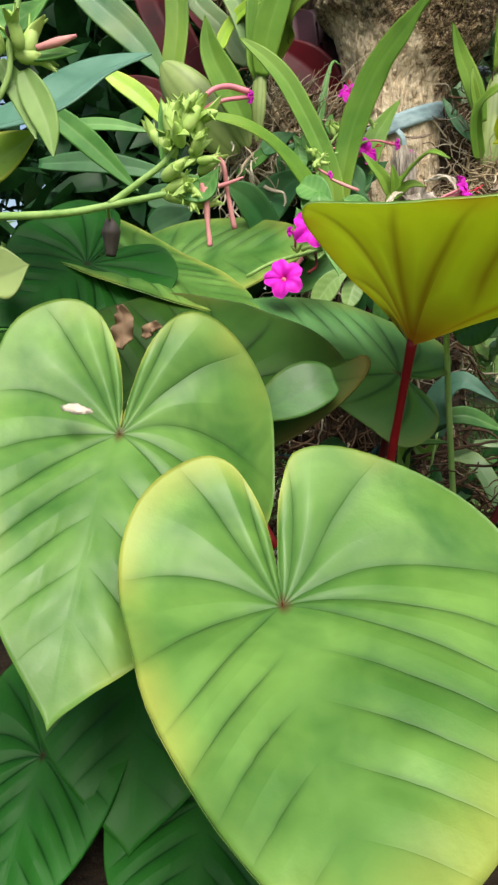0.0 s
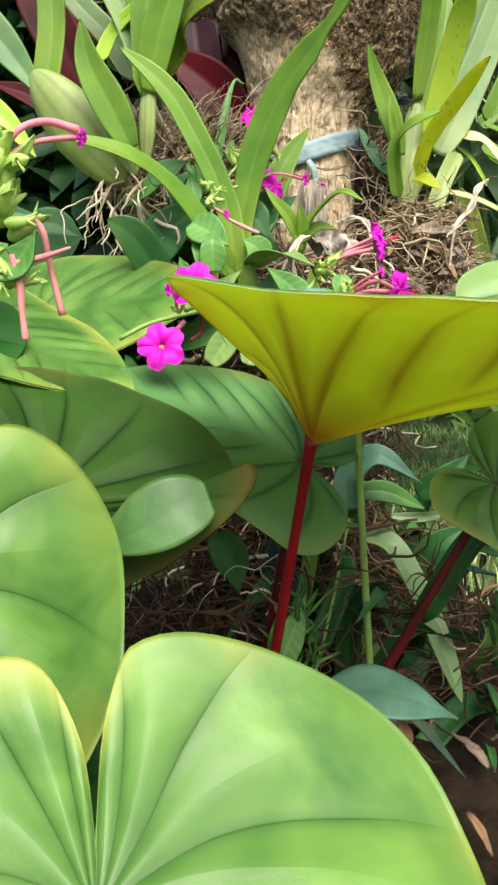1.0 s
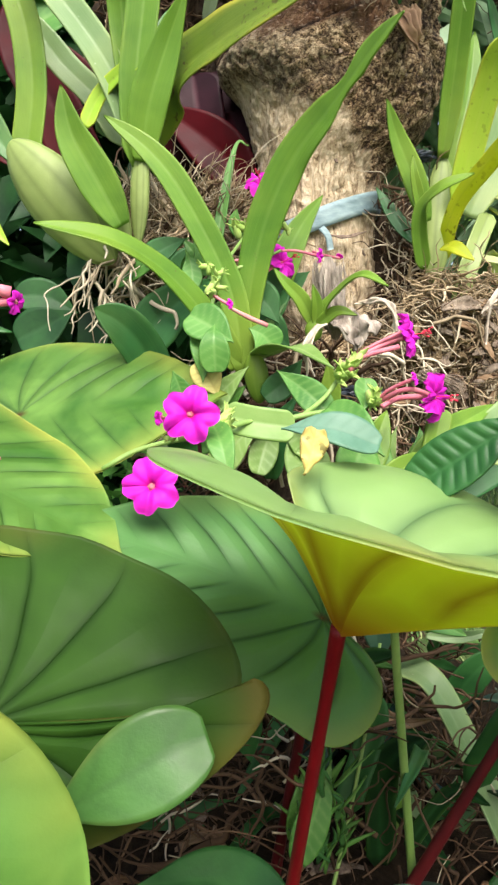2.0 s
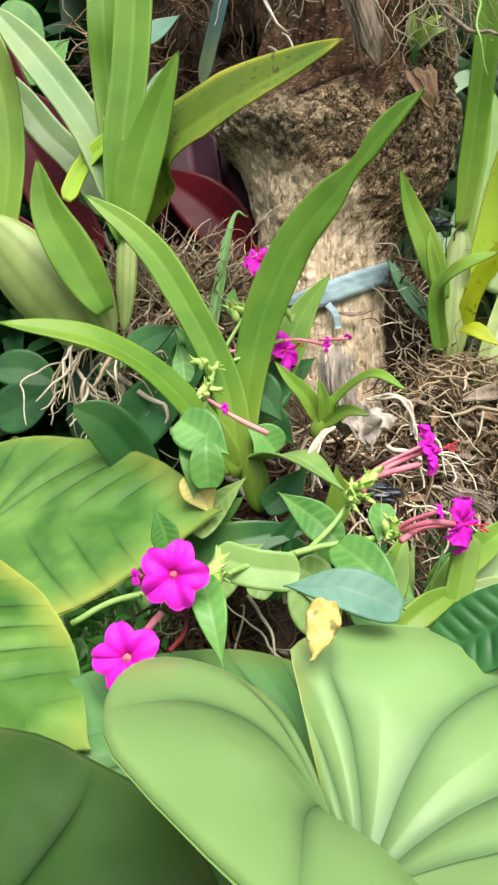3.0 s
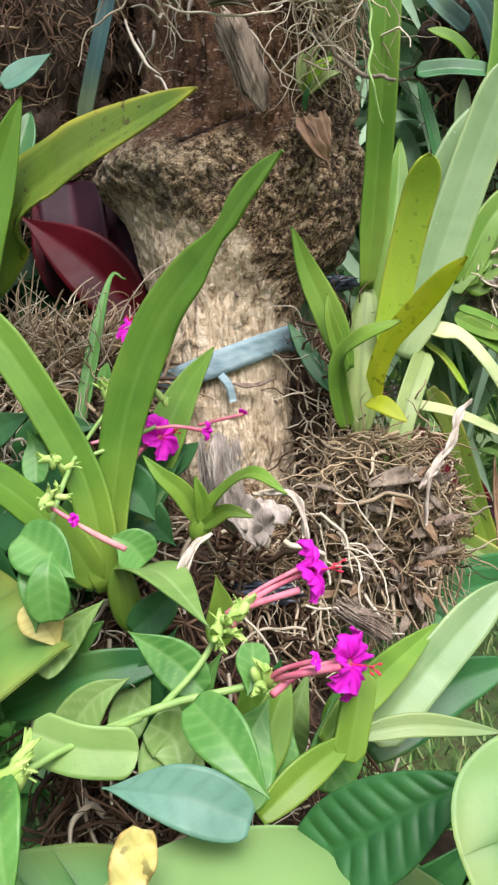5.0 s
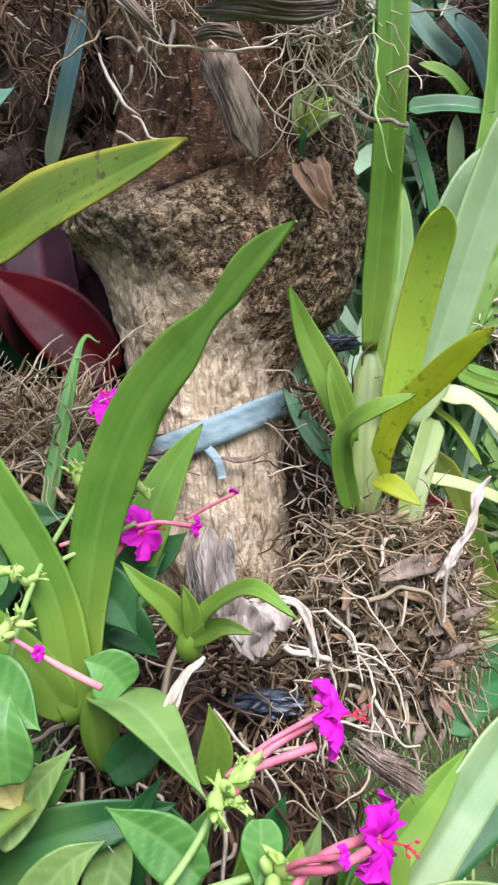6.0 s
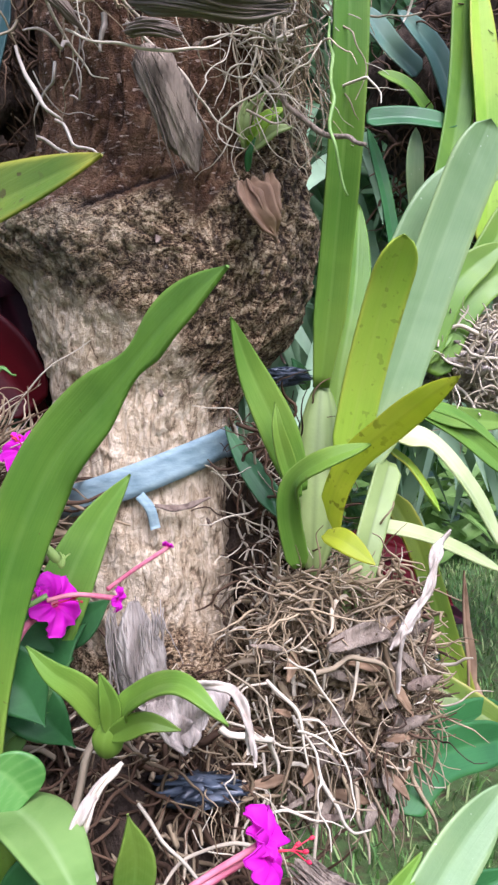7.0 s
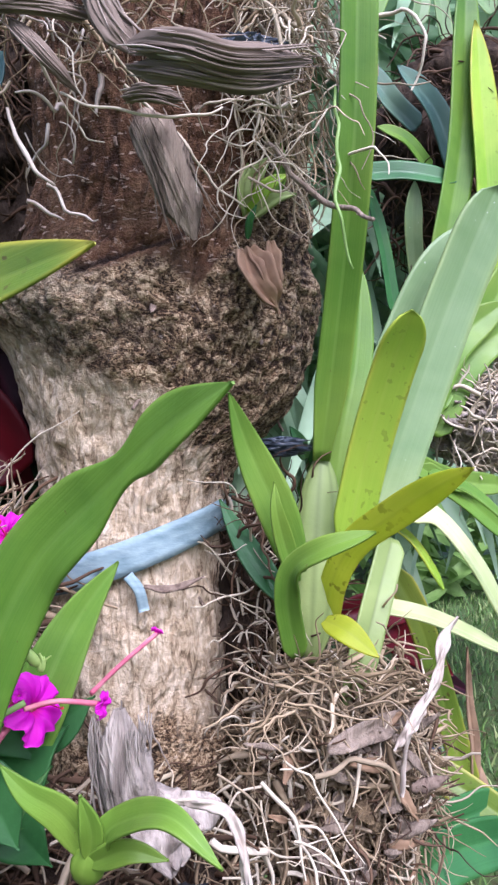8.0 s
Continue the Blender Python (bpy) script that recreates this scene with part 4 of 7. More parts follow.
# ---- far greenery that closes the garden ----
def foliage_mass(name, label, boxes, count, size, mat, seed, shape=2.2):
    """A thicket of single leaves, folded on the midrib, hanging every way, in one mesh."""
    rng = random.Random(seed)
    V, F = [], []
    for _ in range(count):
        x0, x1, y0, y1, z0, z1 = rng.choice(boxes)
        # rounded bushes with an uneven outline: full at the foot, thinning out to the crown
        while True:
            a, b, c = rng.uniform(-1, 1), rng.uniform(-1, 1), rng.uniform(0, 1)
            edge = 1 + 0.35 * noise.noise(Vector((a * 2.2 + x0, b * 2.2 + y0, c * 3)))
            if (a * a + b * b) + max(0, c - 0.25) ** 2 * 1.5 < edge:
                break
        p = np.array(((x0 + x1) / 2 + a * (x1 - x0) / 2, (y0 + y1) / 2 + b * (y1 - y0) / 2, z0 + c * (z1 - z0)))
        d = unit([rng.gauss(0, 1), rng.gauss(-0.3, 0.7), rng.gauss(-0.25, 0.7)])
        s = unit(np.cross(d, [rng.gauss(0, 0.5), rng.gauss(0, 0.5), 1]))
        u = np.cross(s, d)
        L = size * rng.uniform(0.6, 1.4)
        w = L / shape / 2
        o = len(V)
        if shape > 6:
            for q in range(8):
                e = q / 7
                c0 = p + d * L * e - np.array((0, 0, 0.35 * L)) * e * e
                hw = w * max(0.05, (1 - e ** 3)) * min(1, 0.5 + 2 * e)
                V += [c0 + s * hw + u * hw * 0.4, c0, c0 - s * hw + u * hw * 0.4]
                if q:
                    b = o + 3 * q
                    F += [(b - 3, b - 2, b + 1, b), (b - 2, b - 1, b + 2, b + 1)]
            continue
        V += [p, p + d * L * 0.3 + s * w * 0.9 + u * w * 0.3, p + d * L * 0.7 + s * w * 0.7 + u * w * 0.2 - u * L * 0.05, p + d * L - u * L * 0.14, p + d * L * 0.7 - s * w * 0.7 + u * w * 0.2 - u * L * 0.05, p + d * L * 0.3 - s * w * 0.9 + u * w * 0.3, p + d * L * 0.3, p + d * L * 0.7 - u * L * 0.06]
        F += [(o, o + 1, o + 6), (o, o + 6, o + 5), (o + 1, o + 2, o + 7, o + 6), (o + 6, o + 7, o + 4, o + 5), (o + 2, o + 3, o + 7), (o + 7, o + 3, o + 4)]
    ob = mesh_object(name, V, F, mat, None, "", {"vein": [0] * len(V), "rim": [0] * len(V)})
    return tagged(ob, label, "foliage", kind="stuff")


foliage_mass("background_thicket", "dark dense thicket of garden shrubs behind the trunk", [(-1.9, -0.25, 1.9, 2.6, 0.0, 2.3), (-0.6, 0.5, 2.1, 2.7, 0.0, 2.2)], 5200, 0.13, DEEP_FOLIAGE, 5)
foliage_mass("background_shrub", "bright green shrubs at the far side of the lawn", [(0.4, 3.4, 3.0, 4.2, 0.0, 3.2), (-2.8, -0.8, 3.2, 4.0, 0.0, 0.9)], 9000, 0.16, BROAD_PALE, 8)
foliage_mass("background_straps", "mass of strap leaves behind the trunk, haze put into their grey-green", [(0.3, 1.7, 1.45, 2.1, 0.75, 2.2), (0.3, 1.0, 1.35, 1.7, 0.7, 1.6)], 1300, 0.26, MISTY, 18, 9)
foliage_mass("background_straps", "mass of deep green strap leaves behind the trunk", [(0.3, 1.7, 1.5, 2.2, 0.7, 2.2)], 600, 0.24, STRAP_DEEP, 19, 7)
foliage_mass("background_thicket", "leaves close behind the trunk, shade put into their dark green", [(-0.5, 0.1, 1.3, 1.9, 0.55, 1.75), (-0.15, 0.16, 1.2, 1.5, 0.55, 1.5)], 2600, 0.1, DEEP_FOLIAGE, 25)
foliage_mass("low_undergrowth", "low small-leaved undergrowth behind the flower bed", [(-0.75, -0.3, 1.05, 1.5, 0.06, 0.5), (-0.3, 0.02, 1.1, 1.5, 0.05, 0.42)], 900, 0.05, BROAD, 9)


def grass():
    rng = random.Random(4)
    V, F = [], []
    for _ in range(26000):
        x, y = rng.uniform(-1.5, 1.9), rng.uniform(0.95, 3.2)
        if abs(x - 0.15) < 0.3 and y < 1.25:
            continue
        L, w = rng.uniform(0.02, 0.05), rng.uniform(0.0012, 0.0024)
        a, b = rng.uniform(0, 6.28), rng.uniform(0.1, 0.8)
        d = np.array((math.cos(a) * b, math.sin(a) * b, 1.0)) * L
        s = np.array((-math.sin(a), math.cos(a), 0)) * w
        p = np.array((x, y, -0.004))
        o = len(V)
        V += [p - s, p + s, p + d * 0.6 + s * 0.8, p + d * 0.6 - s * 0.8, p + d + np.array((d[0], d[1], -0.2 * L)) * 0.5]
        F += [(o, o + 1, o + 2, o + 3), (o + 3, o + 2, o + 4)]
    n = Nodes("grass_blade")
    g = n.put("ShaderNodeNewGeometry")
    n.set(n.bsdf, "Base Color", n.ramp(g.outputs["Random Per Island"], (0.0, srgb(60, 100, 40)), (0.6, srgb(104, 146, 66)), (1.0, srgb(160, 170, 110))))
    n.set(n.bsdf, "Roughness", 0.6)
    return tagged(mesh_object("lawn_grass", V, F, n.mat), "short green lawn grass", "grass", kind="stuff")


grass()


# ---- the heart-leaved plants with red stalks ----
def stalk(leaf, join, foot, mat, r=0.0031, sag=0.0, rise=-0.002):
    j, f = np.asarray(join, float) + np.array((0, 0.002, rise)), np.asarray(foot, float)
    m = (j + f) / 2 + np.array((0, -sag, 0.0))
    q = j * 0.85 + f * 0.15 + np.array((0, -sag * 0.6, 0))
    tube("petiole", [f, m, q, j], [r * 1.5, r * 1.15, r, r * 1.25], mat, leaf, "smooth red leaf stalk", 14, 26)


def heart_plant(name, label, leaves):
    p = thing(name, label, "foliage plant")
    for kw, foot, mat in leaves:
        lf = heart_leaf("leaf", parent=p, **kw)
        if foot is not None:
            stalk(lf, kw["base"], foot, mat, rise=0.004 if "funnel" in kw else -0.002)
    return p


heart_plant("heart_leaf_plant", "large-leaved plant with pale green heart-shaped leaves on red stalks", [
    (dict(base=(-0.069, 0.36, 0.307), tip=(-0.083, 0.236, 0.215), face=(-0.04, -0.638, 0.84), wl=0.073, wr=0.086, cup_l=0.395, cup_r=-0.54, droop=0.151, lift=0.419, lift_l=0.288, back=0.681, bend=0.046, seed=1, puff=0.0045, lumpy=0.012), (0.02, 0.42, 0.03), PETIOLE),
    (dict(base=(0.019, 0.279, 0.24), tip=(0.04, 0.13, 0.198), face=(-0.143, -0.872, 0.832), wl=0.07, wr=0.125, cup_l=0.386, cup_r=-0.27, droop=0.054, lift=0.519, lift_l=0.413, back=0.632, pinch=0.288, bend=0.014, seed=2, puff=0.0055, lumpy=0.012), (0.05, 0.4, 0.03), PETIOLE),
    (dict(base=(0.117, 0.475, 0.353), tip=(0.241, 0.253, 0.319), face=(0.383, -0.033, 1.178), wl=0.115, wr=0.142, cup_l=-0.071, cup_r=-0.058, droop=-0.033, lift=0.123, lift_l=-0.083, back=0.458, funnel=0.453, pinch=0.638, bend=0.134, seed=3, puff=0.0045, lumpy=0.012, top=HEART_BRIGHT), (0.091, 0.572, 0.05), PETIOLE),
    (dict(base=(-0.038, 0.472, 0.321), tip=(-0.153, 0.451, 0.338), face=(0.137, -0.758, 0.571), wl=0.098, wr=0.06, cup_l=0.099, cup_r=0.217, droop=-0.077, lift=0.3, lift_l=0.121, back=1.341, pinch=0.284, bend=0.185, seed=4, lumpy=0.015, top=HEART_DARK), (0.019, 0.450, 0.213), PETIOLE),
])
heart_plant("heart_leaf_plant", "pale green heart-leaved plant growing behind the front leaves", [
    (dict(base=(0.124, 0.562, 0.328), tip=(-0.011, 0.555, 0.405), face=(-0.02, -0.465, 0.843), wl=0.08, wr=0.059, cup_l=0.141, cup_r=-0.191, droop=0.164, lift=0.049, lift_l=0.196, back=0.413, pinch=-0.094, bend=0.078, seed=5, lumpy=0.01, top=HEART_MID), (0.1, 0.66, 0.05), PETIOLE_DARK),
    (dict(base=(-0.089, 0.583, 0.418), tip=(0.016, 0.546, 0.376), face=(0.119, -0.319, 0.915), wl=0.073, wr=0.083, cup_l=0.087, cup_r=-0.076, droop=0.046, lift=0.104, lift_l=0.005, back=1.058, seed=6, lumpy=0.015), (-0.06, 0.66, 0.05), PETIOLE_DARK),
    (dict(base=(-0.084, 0.741, 0.432), tip=(0.074, 0.682, 0.456), face=(0.004, -0.665, 0.778), wl=0.108, wr=0.092, cup_l=0.098, cup_r=-0.034, droop=0.051, lift=-0.041, lift_l=-0.007, back=0.817, seed=7, lumpy=0.02), (-0.03, 0.78, 0.05), PETIOLE_DARK),
])
heart_plant("heart_leaf_plant", "yellow-green heart-shaped leaf on a dark red stalk", [
    (dict(base=(0.264, 0.556, 0.312), tip=(0.35, 0.50, 0.25), face=(-0.3, -1.0, 0.35), wl=0.042, wr=0.05, droop=0.02, cup=0.1, lift=0.05, seed=8, back=0.45, lumpy=0.01, top=HEART_TOP), (0.17, 0.591, 0.1), PETIOLE_DARK),
    (dict(base=(0.273, 0.50, 0.434), tip=(0.267, 0.41, 0.341), face=(-0.25, -0.75, 0.6), wl=0.06, wr=0.062, droop=0.02, cup=0.05, lift=0.03, seed=18, back=0.5, top=HEART_BRIGHT), (0.36, 0.56, 0.03), PETIOLE_DARK),
])
heart_plant("young_heart_leaf_plant", "heart-shaped leaves with shade put into their dark green colour", [
    (dict(base=(-0.065, 0.40, 0.185), tip=(-0.06, 0.30, 0.095), face=(0, -0.6, 0.8), wl=0.08, wr=0.085, droop=0.05, seed=9, top=HEART_SHADED), (-0.05, 0.43, 0.04), PETIOLE_DARK),
    (dict(base=(-0.115, 0.34, 0.125), tip=(-0.125, 0.265, 0.07), face=(0, -0.6, 0.8), wl=0.045, wr=0.05, droop=0.05, seed=10, top=HEART_SHADED), (-0.1, 0.38, 0.04), PETIOLE_DARK),
    (dict(base=(-0.02, 0.33, 0.105), tip=(-0.03, 0.25, 0.06), face=(0, -0.5, 0.8), wl=0.06, wr=0.06, droop=0.05, seed=11, top=HEART_SHADED), (0.0, 0.37, 0.04), PETIOLE_DARK),
    (dict(base=(-0.125, 0.535, 0.415), tip=(-0.175, 0.47, 0.37), face=(0.3, -0.6, 0.6), wl=0.06, wr=0.06, droop=0.05, seed=12, top=HEART_SHADED), (-0.12, 0.6, 0.05), PETIOLE_DARK),
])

folded = thing("curled_leaf", "small folded green leaf lobe before the dark leaf", "leaf")
blade("leaf", [(0.058, 0.435, 0.332), (0.041, 0.430, 0.328), (0.019, 0.428, 0.317), (-0.004, 0.430, 0.304)], 0.0356, HEART_LOBE, folded, "", profile="ovate", fold=0.12, veins=4, face=(0.1, -0.8, 0.5), n=40)

scar = tagged(lump("bird_dropping", (-0.0879, 0.3450, 0.3230), (0.0075, 0.0035, 0.0014), FIBRE_WHITE, None, "", 18, 10, 0.5, 60, 3, (0, -0.64, 0.77)), "small chalky white dropping on the heart leaf", "dropping")
burnt = thing("dead_leaf", "torn brown dead leaf scrap behind the front leaves", "leaf")
blade("blade", [(-0.083, 0.440, 0.352), (-0.080, 0.445, 0.370), (-0.086, 0.450, 0.381)], 0.014, DRY, burnt, "", profile="lance", fold=0.4, wave=0.3)
blade("blade", [(-0.068, 0.450, 0.359), (-0.063, 0.450, 0.366), (-0.055, 0.450, 0.366)], 0.008, DRY, burnt, "", profile="lance", fold=0.4, wave=0.3)


# ---- orchids tied to the trunk and standing before it ----
def bulb(parent, foot, head, width, name="pseudobulb", label="pale green ribbed swollen stem", mat=None, flat=0.6):
    f, h = np.asarray(foot, float), np.asarray(head, float)
    return lump(name, (f + h) / 2, (width / 2, width / 2 * flat, np.linalg.norm(h - f) / 2), mat or BULB, parent, label, 36, 24, 0.04, 20, 3, h - f, profile=lambda q: 0.75 + 0.55 * (1 - q) * q * 2)


left_orchid = thing("orchid", "orchid with fat pale pseudobulbs and long strap leaves beside the trunk", "orchid")
bulb(left_orchid, (-0.014, 0.800, 0.556), (-0.097, 0.800, 0.654), 0.055)
bulb(left_orchid, (-0.002, 0.790, 0.562), (-0.041, 0.790, 0.660), 0.032, "bulb_sheath", "papery pale green sheath")
bulb(left_orchid, (0.007, 0.790, 0.568), (0.012, 0.790, 0.660), 0.016, "leaf_stem")
blade("leaf", [(0.010, 0.790, 0.632), (0.009, 0.785, 0.698), (0.018, 0.780, 0.766), (0.026, 0.770, 0.879)], 0.02666, STRAP, left_orchid, fold=0.35)
blade("leaf", [(0.012, 0.785, 0.635), (0.020, 0.775, 0.676), (0.036, 0.765, 0.719), (0.052, 0.750, 0.754)], 0.03182, STRAP, left_orchid, profile="lance", fold=0.3)
blade("leaf", [(0.015, 0.805, 0.651), (0.038, 0.785, 0.695), (0.079, 0.740, 0.712), (0.121, 0.700, 0.722), (0.15, 0.677, 0.73)], 0.052, STRAP_OLD, left_orchid, "spotted strap leaf with a yellow tip", profile="lance", fold=0.3, face=(0.1, -1, 0.4))
blade("leaf", [(-0.004, 0.770, 0.581), (-0.023, 0.765, 0.616), (-0.040, 0.760, 0.649), (-0.046, 0.755, 0.683)], 0.03268, STRAP, left_orchid, profile="lance", fold=0.3)
blade("leaf", [(0.008, 0.800, 0.662), (-0.013, 0.800, 0.711), (-0.040, 0.800, 0.751), (-0.086, 0.800, 0.805)], 0.02752, STRAP_PALE, left_orchid, fold=0.3)
blade("leaf", [(-0.003, 0.830, 0.661), (-0.030, 0.840, 0.702), (-0.062, 0.850, 0.736), (-0.096, 0.850, 0.783)], 0.0258, STRAP_PALE, left_orchid, fold=0.3)
blade("leaf", [(-0.035, 0.800, 0.666), (-0.022, 0.800, 0.691), (0.001, 0.790, 0.708), (0.034, 0.780, 0.720)], 0.01376, STRAP_YELLOW, left_orchid, fold=0.3)
blade("leaf", [(0.005, 0.800, 0.691), (-0.002, 0.800, 0.751), (-0.003, 0.790, 0.794), (-0.002, 0.790, 0.862)], 0.02236, STRAP, left_orchid, fold=0.3)
blade("leaf", [(-0.027, 0.840, 0.672), (-0.000, 0.850, 0.710), (0.027, 0.860, 0.758), (0.037, 0.870, 0.793)], 0.0258, STRAP_DEEP, left_orchid, fold=0.3)
blade("leaf", [(-0.093, 0.820, 0.624), (-0.081, 0.820, 0.709), (-0.094, 0.820, 0.783), (-0.140, 0.820, 0.854)], 0.0258, STRAP, left_orchid, fold=0.3)
blade("leaf", [(-0.014, 0.800, 0.537), (0.013, 0.790, 0.554), (0.031, 0.775, 0.563), (0.050, 0.770, 0.572)], 0.016, BROAD, left_orchid, profile="lance", fold=0.2)
blade("leaf", [(0.066, 0.800, 0.536), (0.090, 0.840, 0.658), (0.104, 0.840, 0.665)], 0.01, BROAD, left_orchid, profile="lance")

mid_orchid = thing("orchid", "young orchid with one tall curved strap leaf before the trunk", "orchid")
blade("leaf", [(0.093, 0.745, 0.465), (0.097, 0.748, 0.520), (0.108, 0.742, 0.574), (0.128, 0.725, 0.620), (0.150, 0.695, 0.647), (0.166, 0.665, 0.666), (0.176, 0.640, 0.676), (0.183, 0.625, 0.682)], 0.031, STRAP, mid_orchid, "tall curved green strap leaf", profile="waist", fold=0.2, face=(-0.3, -0.9, 0.4), n=80)
blade("leaf", [(0.091, 0.740, 0.463), (0.081, 0.740, 0.529), (0.047, 0.737, 0.597), (0.022, 0.735, 0.629), (-0.011, 0.733, 0.654)], 0.022, STRAP, mid_orchid, fold=0.3)
blade("leaf", [(0.086, 0.740, 0.467), (0.068, 0.730, 0.499), (0.034, 0.710, 0.536), (-0.003, 0.690, 0.557), (-0.053, 0.675, 0.566)], 0.022, STRAP, mid_orchid, fold=0.25, face=(-0.2, -0.7, 0.7))
blade("leaf", [(0.114, 0.780, 0.511), (0.130, 0.785, 0.556), (0.145, 0.790, 0.586), (0.163, 0.790, 0.611)], 0.026, STRAP, mid_orchid, profile="lance", fold=0.25)
blade("leaf", [(0.022, 0.770, 0.439), (0.015, 0.760, 0.474), (-0.002, 0.750, 0.499), (-0.024, 0.740, 0.514)], 0.034, STRAP_DEEP, mid_orchid, fold=0.3)
blade("leaf", [(0.001, 0.800, 0.477), (0.027, 0.800, 0.511), (0.067, 0.790, 0.541)], 0.045, STRAP_DEEP, mid_orchid, profile="lance", fold=0.3)
blade("leaf", [(0.055, 0.730, 0.416), (0.071, 0.720, 0.435), (0.091, 0.710, 0.454)], 0.018, BROAD, mid_orchid, profile="lance", fold=0.3)
blade("leaf", [(0.033, 0.720, 0.404), (0.085, 0.710, 0.424), (0.137, 0.710, 0.432)], 0.028, STRAP_DEEP, mid_orchid, profile="lance", fold=0.3)
bulb(mid_orchid, (0.104, 0.734, 0.439), (0.099, 0.734, 0.481), 0.019, mat=STRAP)

right_orchid = thing("orchid", "spotted orchid with upright strap leaves rooted on the trunk", "orchid")
bulb(right_orchid, (0.273, 0.830, 0.542), (0.287, 0.850, 0.661), 0.03)
blade("leaf", [(0.284, 0.845, 0.657), (0.287, 0.830, 0.721), (0.285, 0.800, 0.800), (0.283, 0.785, 0.869), (0.277, 0.770, 1.002)], 0.0205, STRAP, right_orchid, "long upright channelled strap leaf", fold=0.4, profile="blunt")
blade("leaf", [(0.288, 0.840, 0.593), (0.298, 0.850, 0.661), (0.313, 0.860, 0.719), (0.321, 0.870, 0.779)], 0.02, STRAP, right_orchid, fold=0.3)
blade("leaf", [(0.292, 0.825, 0.609), (0.298, 0.810, 0.661), (0.304, 0.790, 0.707), (0.306, 0.770, 0.733)], 0.024, STRAP_YELLOW, right_orchid, "blunt yellow-green strap leaf with dark specks", fold=0.35, profile="blunt")
blade("leaf", [(0.313, 0.850, 0.605), (0.338, 0.855, 0.661), (0.371, 0.850, 0.752), (0.400, 0.840, 0.828)], 0.034, STRAP_PALE, right_orchid, "broad pale weathered strap leaf", fold=0.25, profile="blunt")
blade("leaf", [(0.313, 0.870, 0.639), (0.350, 0.880, 0.722), (0.388, 0.880, 0.790), (0.446, 0.880, 0.821)], 0.034, STRAP_PALE, right_orchid, fold=0.25, profile="strap")
blade("leaf", [(0.283, 0.835, 0.563), (0.282, 0.820, 0.590), (0.286, 0.800, 0.613), (0.296, 0.770, 0.632), (0.303, 0.740, 0.647), (0.309, 0.720, 0.656)], 0.0165, STRAP_LEMON, right_orchid, "curved yellow strap leaf with brown specks", profile="strap", fold=-0.25, face=(-0.83, -0.43, -0.37))
blade("leaf", [(0.262, 0.820, 0.595), (0.248, 0.815, 0.630), (0.231, 0.810, 0.665), (0.219, 0.800, 0.693)], 0.023, STRAP, right_orchid, profile="lance", fold=0.3)
blade("leaf", [(0.258, 0.810, 0.593), (0.250, 0.805, 0.613), (0.244, 0.800, 0.632), (0.243, 0.800, 0.647)], 0.011, STRAP, right_orchid, profile="lance", fold=0.3)
blade("leaf", [(0.259, 0.830, 0.577), (0.248, 0.840, 0.592), (0.237, 0.850, 0.611), (0.226, 0.860, 0.634)], 0.016, STRAP_DEEP, right_orchid, profile="lance", fold=0.2)
blade("leaf", [(0.258, 0.810, 0.553), (0.250, 0.800, 0.583), (0.250, 0.790, 0.603), (0.261, 0.775, 0.615), (0.284, 0.765, 0.624)], 0.0135, STRAP, right_orchid, fold=0.3, face=(-0.3, -0.7, 0.6))
blade("leaf", [(0.274, 0.810, 0.571), (0.280, 0.795, 0.569), (0.294, 0.785, 0.557)], 0.014, STRAP_LEMON, right_orchid, profile="lance", fold=0.15)
blade("leaf", [(0.332, 0.850, 0.608), (0.313, 0.830, 0.577), (0.298, 0.820, 0.541), (0.289, 0.820, 0.513)], 0.018, BULB, right_orchid, "withering spotted leaf", fold=0.25)
blade("leaf", [(0.336, 0.850, 0.624), (0.360, 0.850, 0.620), (0.385, 0.845, 0.590), (0.407, 0.840, 0.548)], 0.0215, STRAP_WHITE, right_orchid, "arching bleached strap leaf", fold=0.25, face=(0.3, -0.6, 0.7))
blade("leaf", [(0.373, 0.880, 0.645), (0.402, 0.880, 0.634), (0.433, 0.880, 0.611)], 0.0153, STRAP, right_orchid, "", fold=0.3, face=(0.2, -0.6, 0.8))
blade("leaf", [(0.322, 0.850, 0.567), (0.357, 0.845, 0.558), (0.407, 0.840, 0.534)], 0.0148, STRAP_WHITE, right_orchid, "", fold=0.3, face=(0.1, -0.5, 0.8))
blade("leaf", [(0.336, 0.860, 0.616), (0.350, 0.855, 0.603), (0.367, 0.850, 0.575)], 0.0083, STRAP_YELLOW, right_orchid, "", fold=0.3, face=(0.2, -0.6, 0.8))
blade("leaf", [(0.354, 0.900, 0.581), (0.376, 0.900, 0.540), (0.402, 0.900, 0.457), (0.429, 0.900, 0.380)], 0.02, STRAP_OLD, right_orchid, fold=0.3)
blade("leaf", [(0.286, 0.880, 0.657), (0.282, 0.880, 0.668), (0.276, 0.880, 0.678)], 0.01, STRAP_DEEP, right_orchid, profile="lance")

seedling = thing("orchid_seedling", "small three-leaved orchid seedling among dry roots", "orchid")
blade("leaf", [(0.149, 0.745, 0.499), (0.138, 0.740, 0.519), (0.125, 0.735, 0.532), (0.115, 0.735, 0.544)], 0.01326, STRAP, seedling, profile="lance", fold=0.3)
blade("leaf", [(0.149, 0.740, 0.501), (0.149, 0.735, 0.515), (0.145, 0.730, 0.531)], 0.00936, STRAP, seedling, profile="lance", fold=0.5)
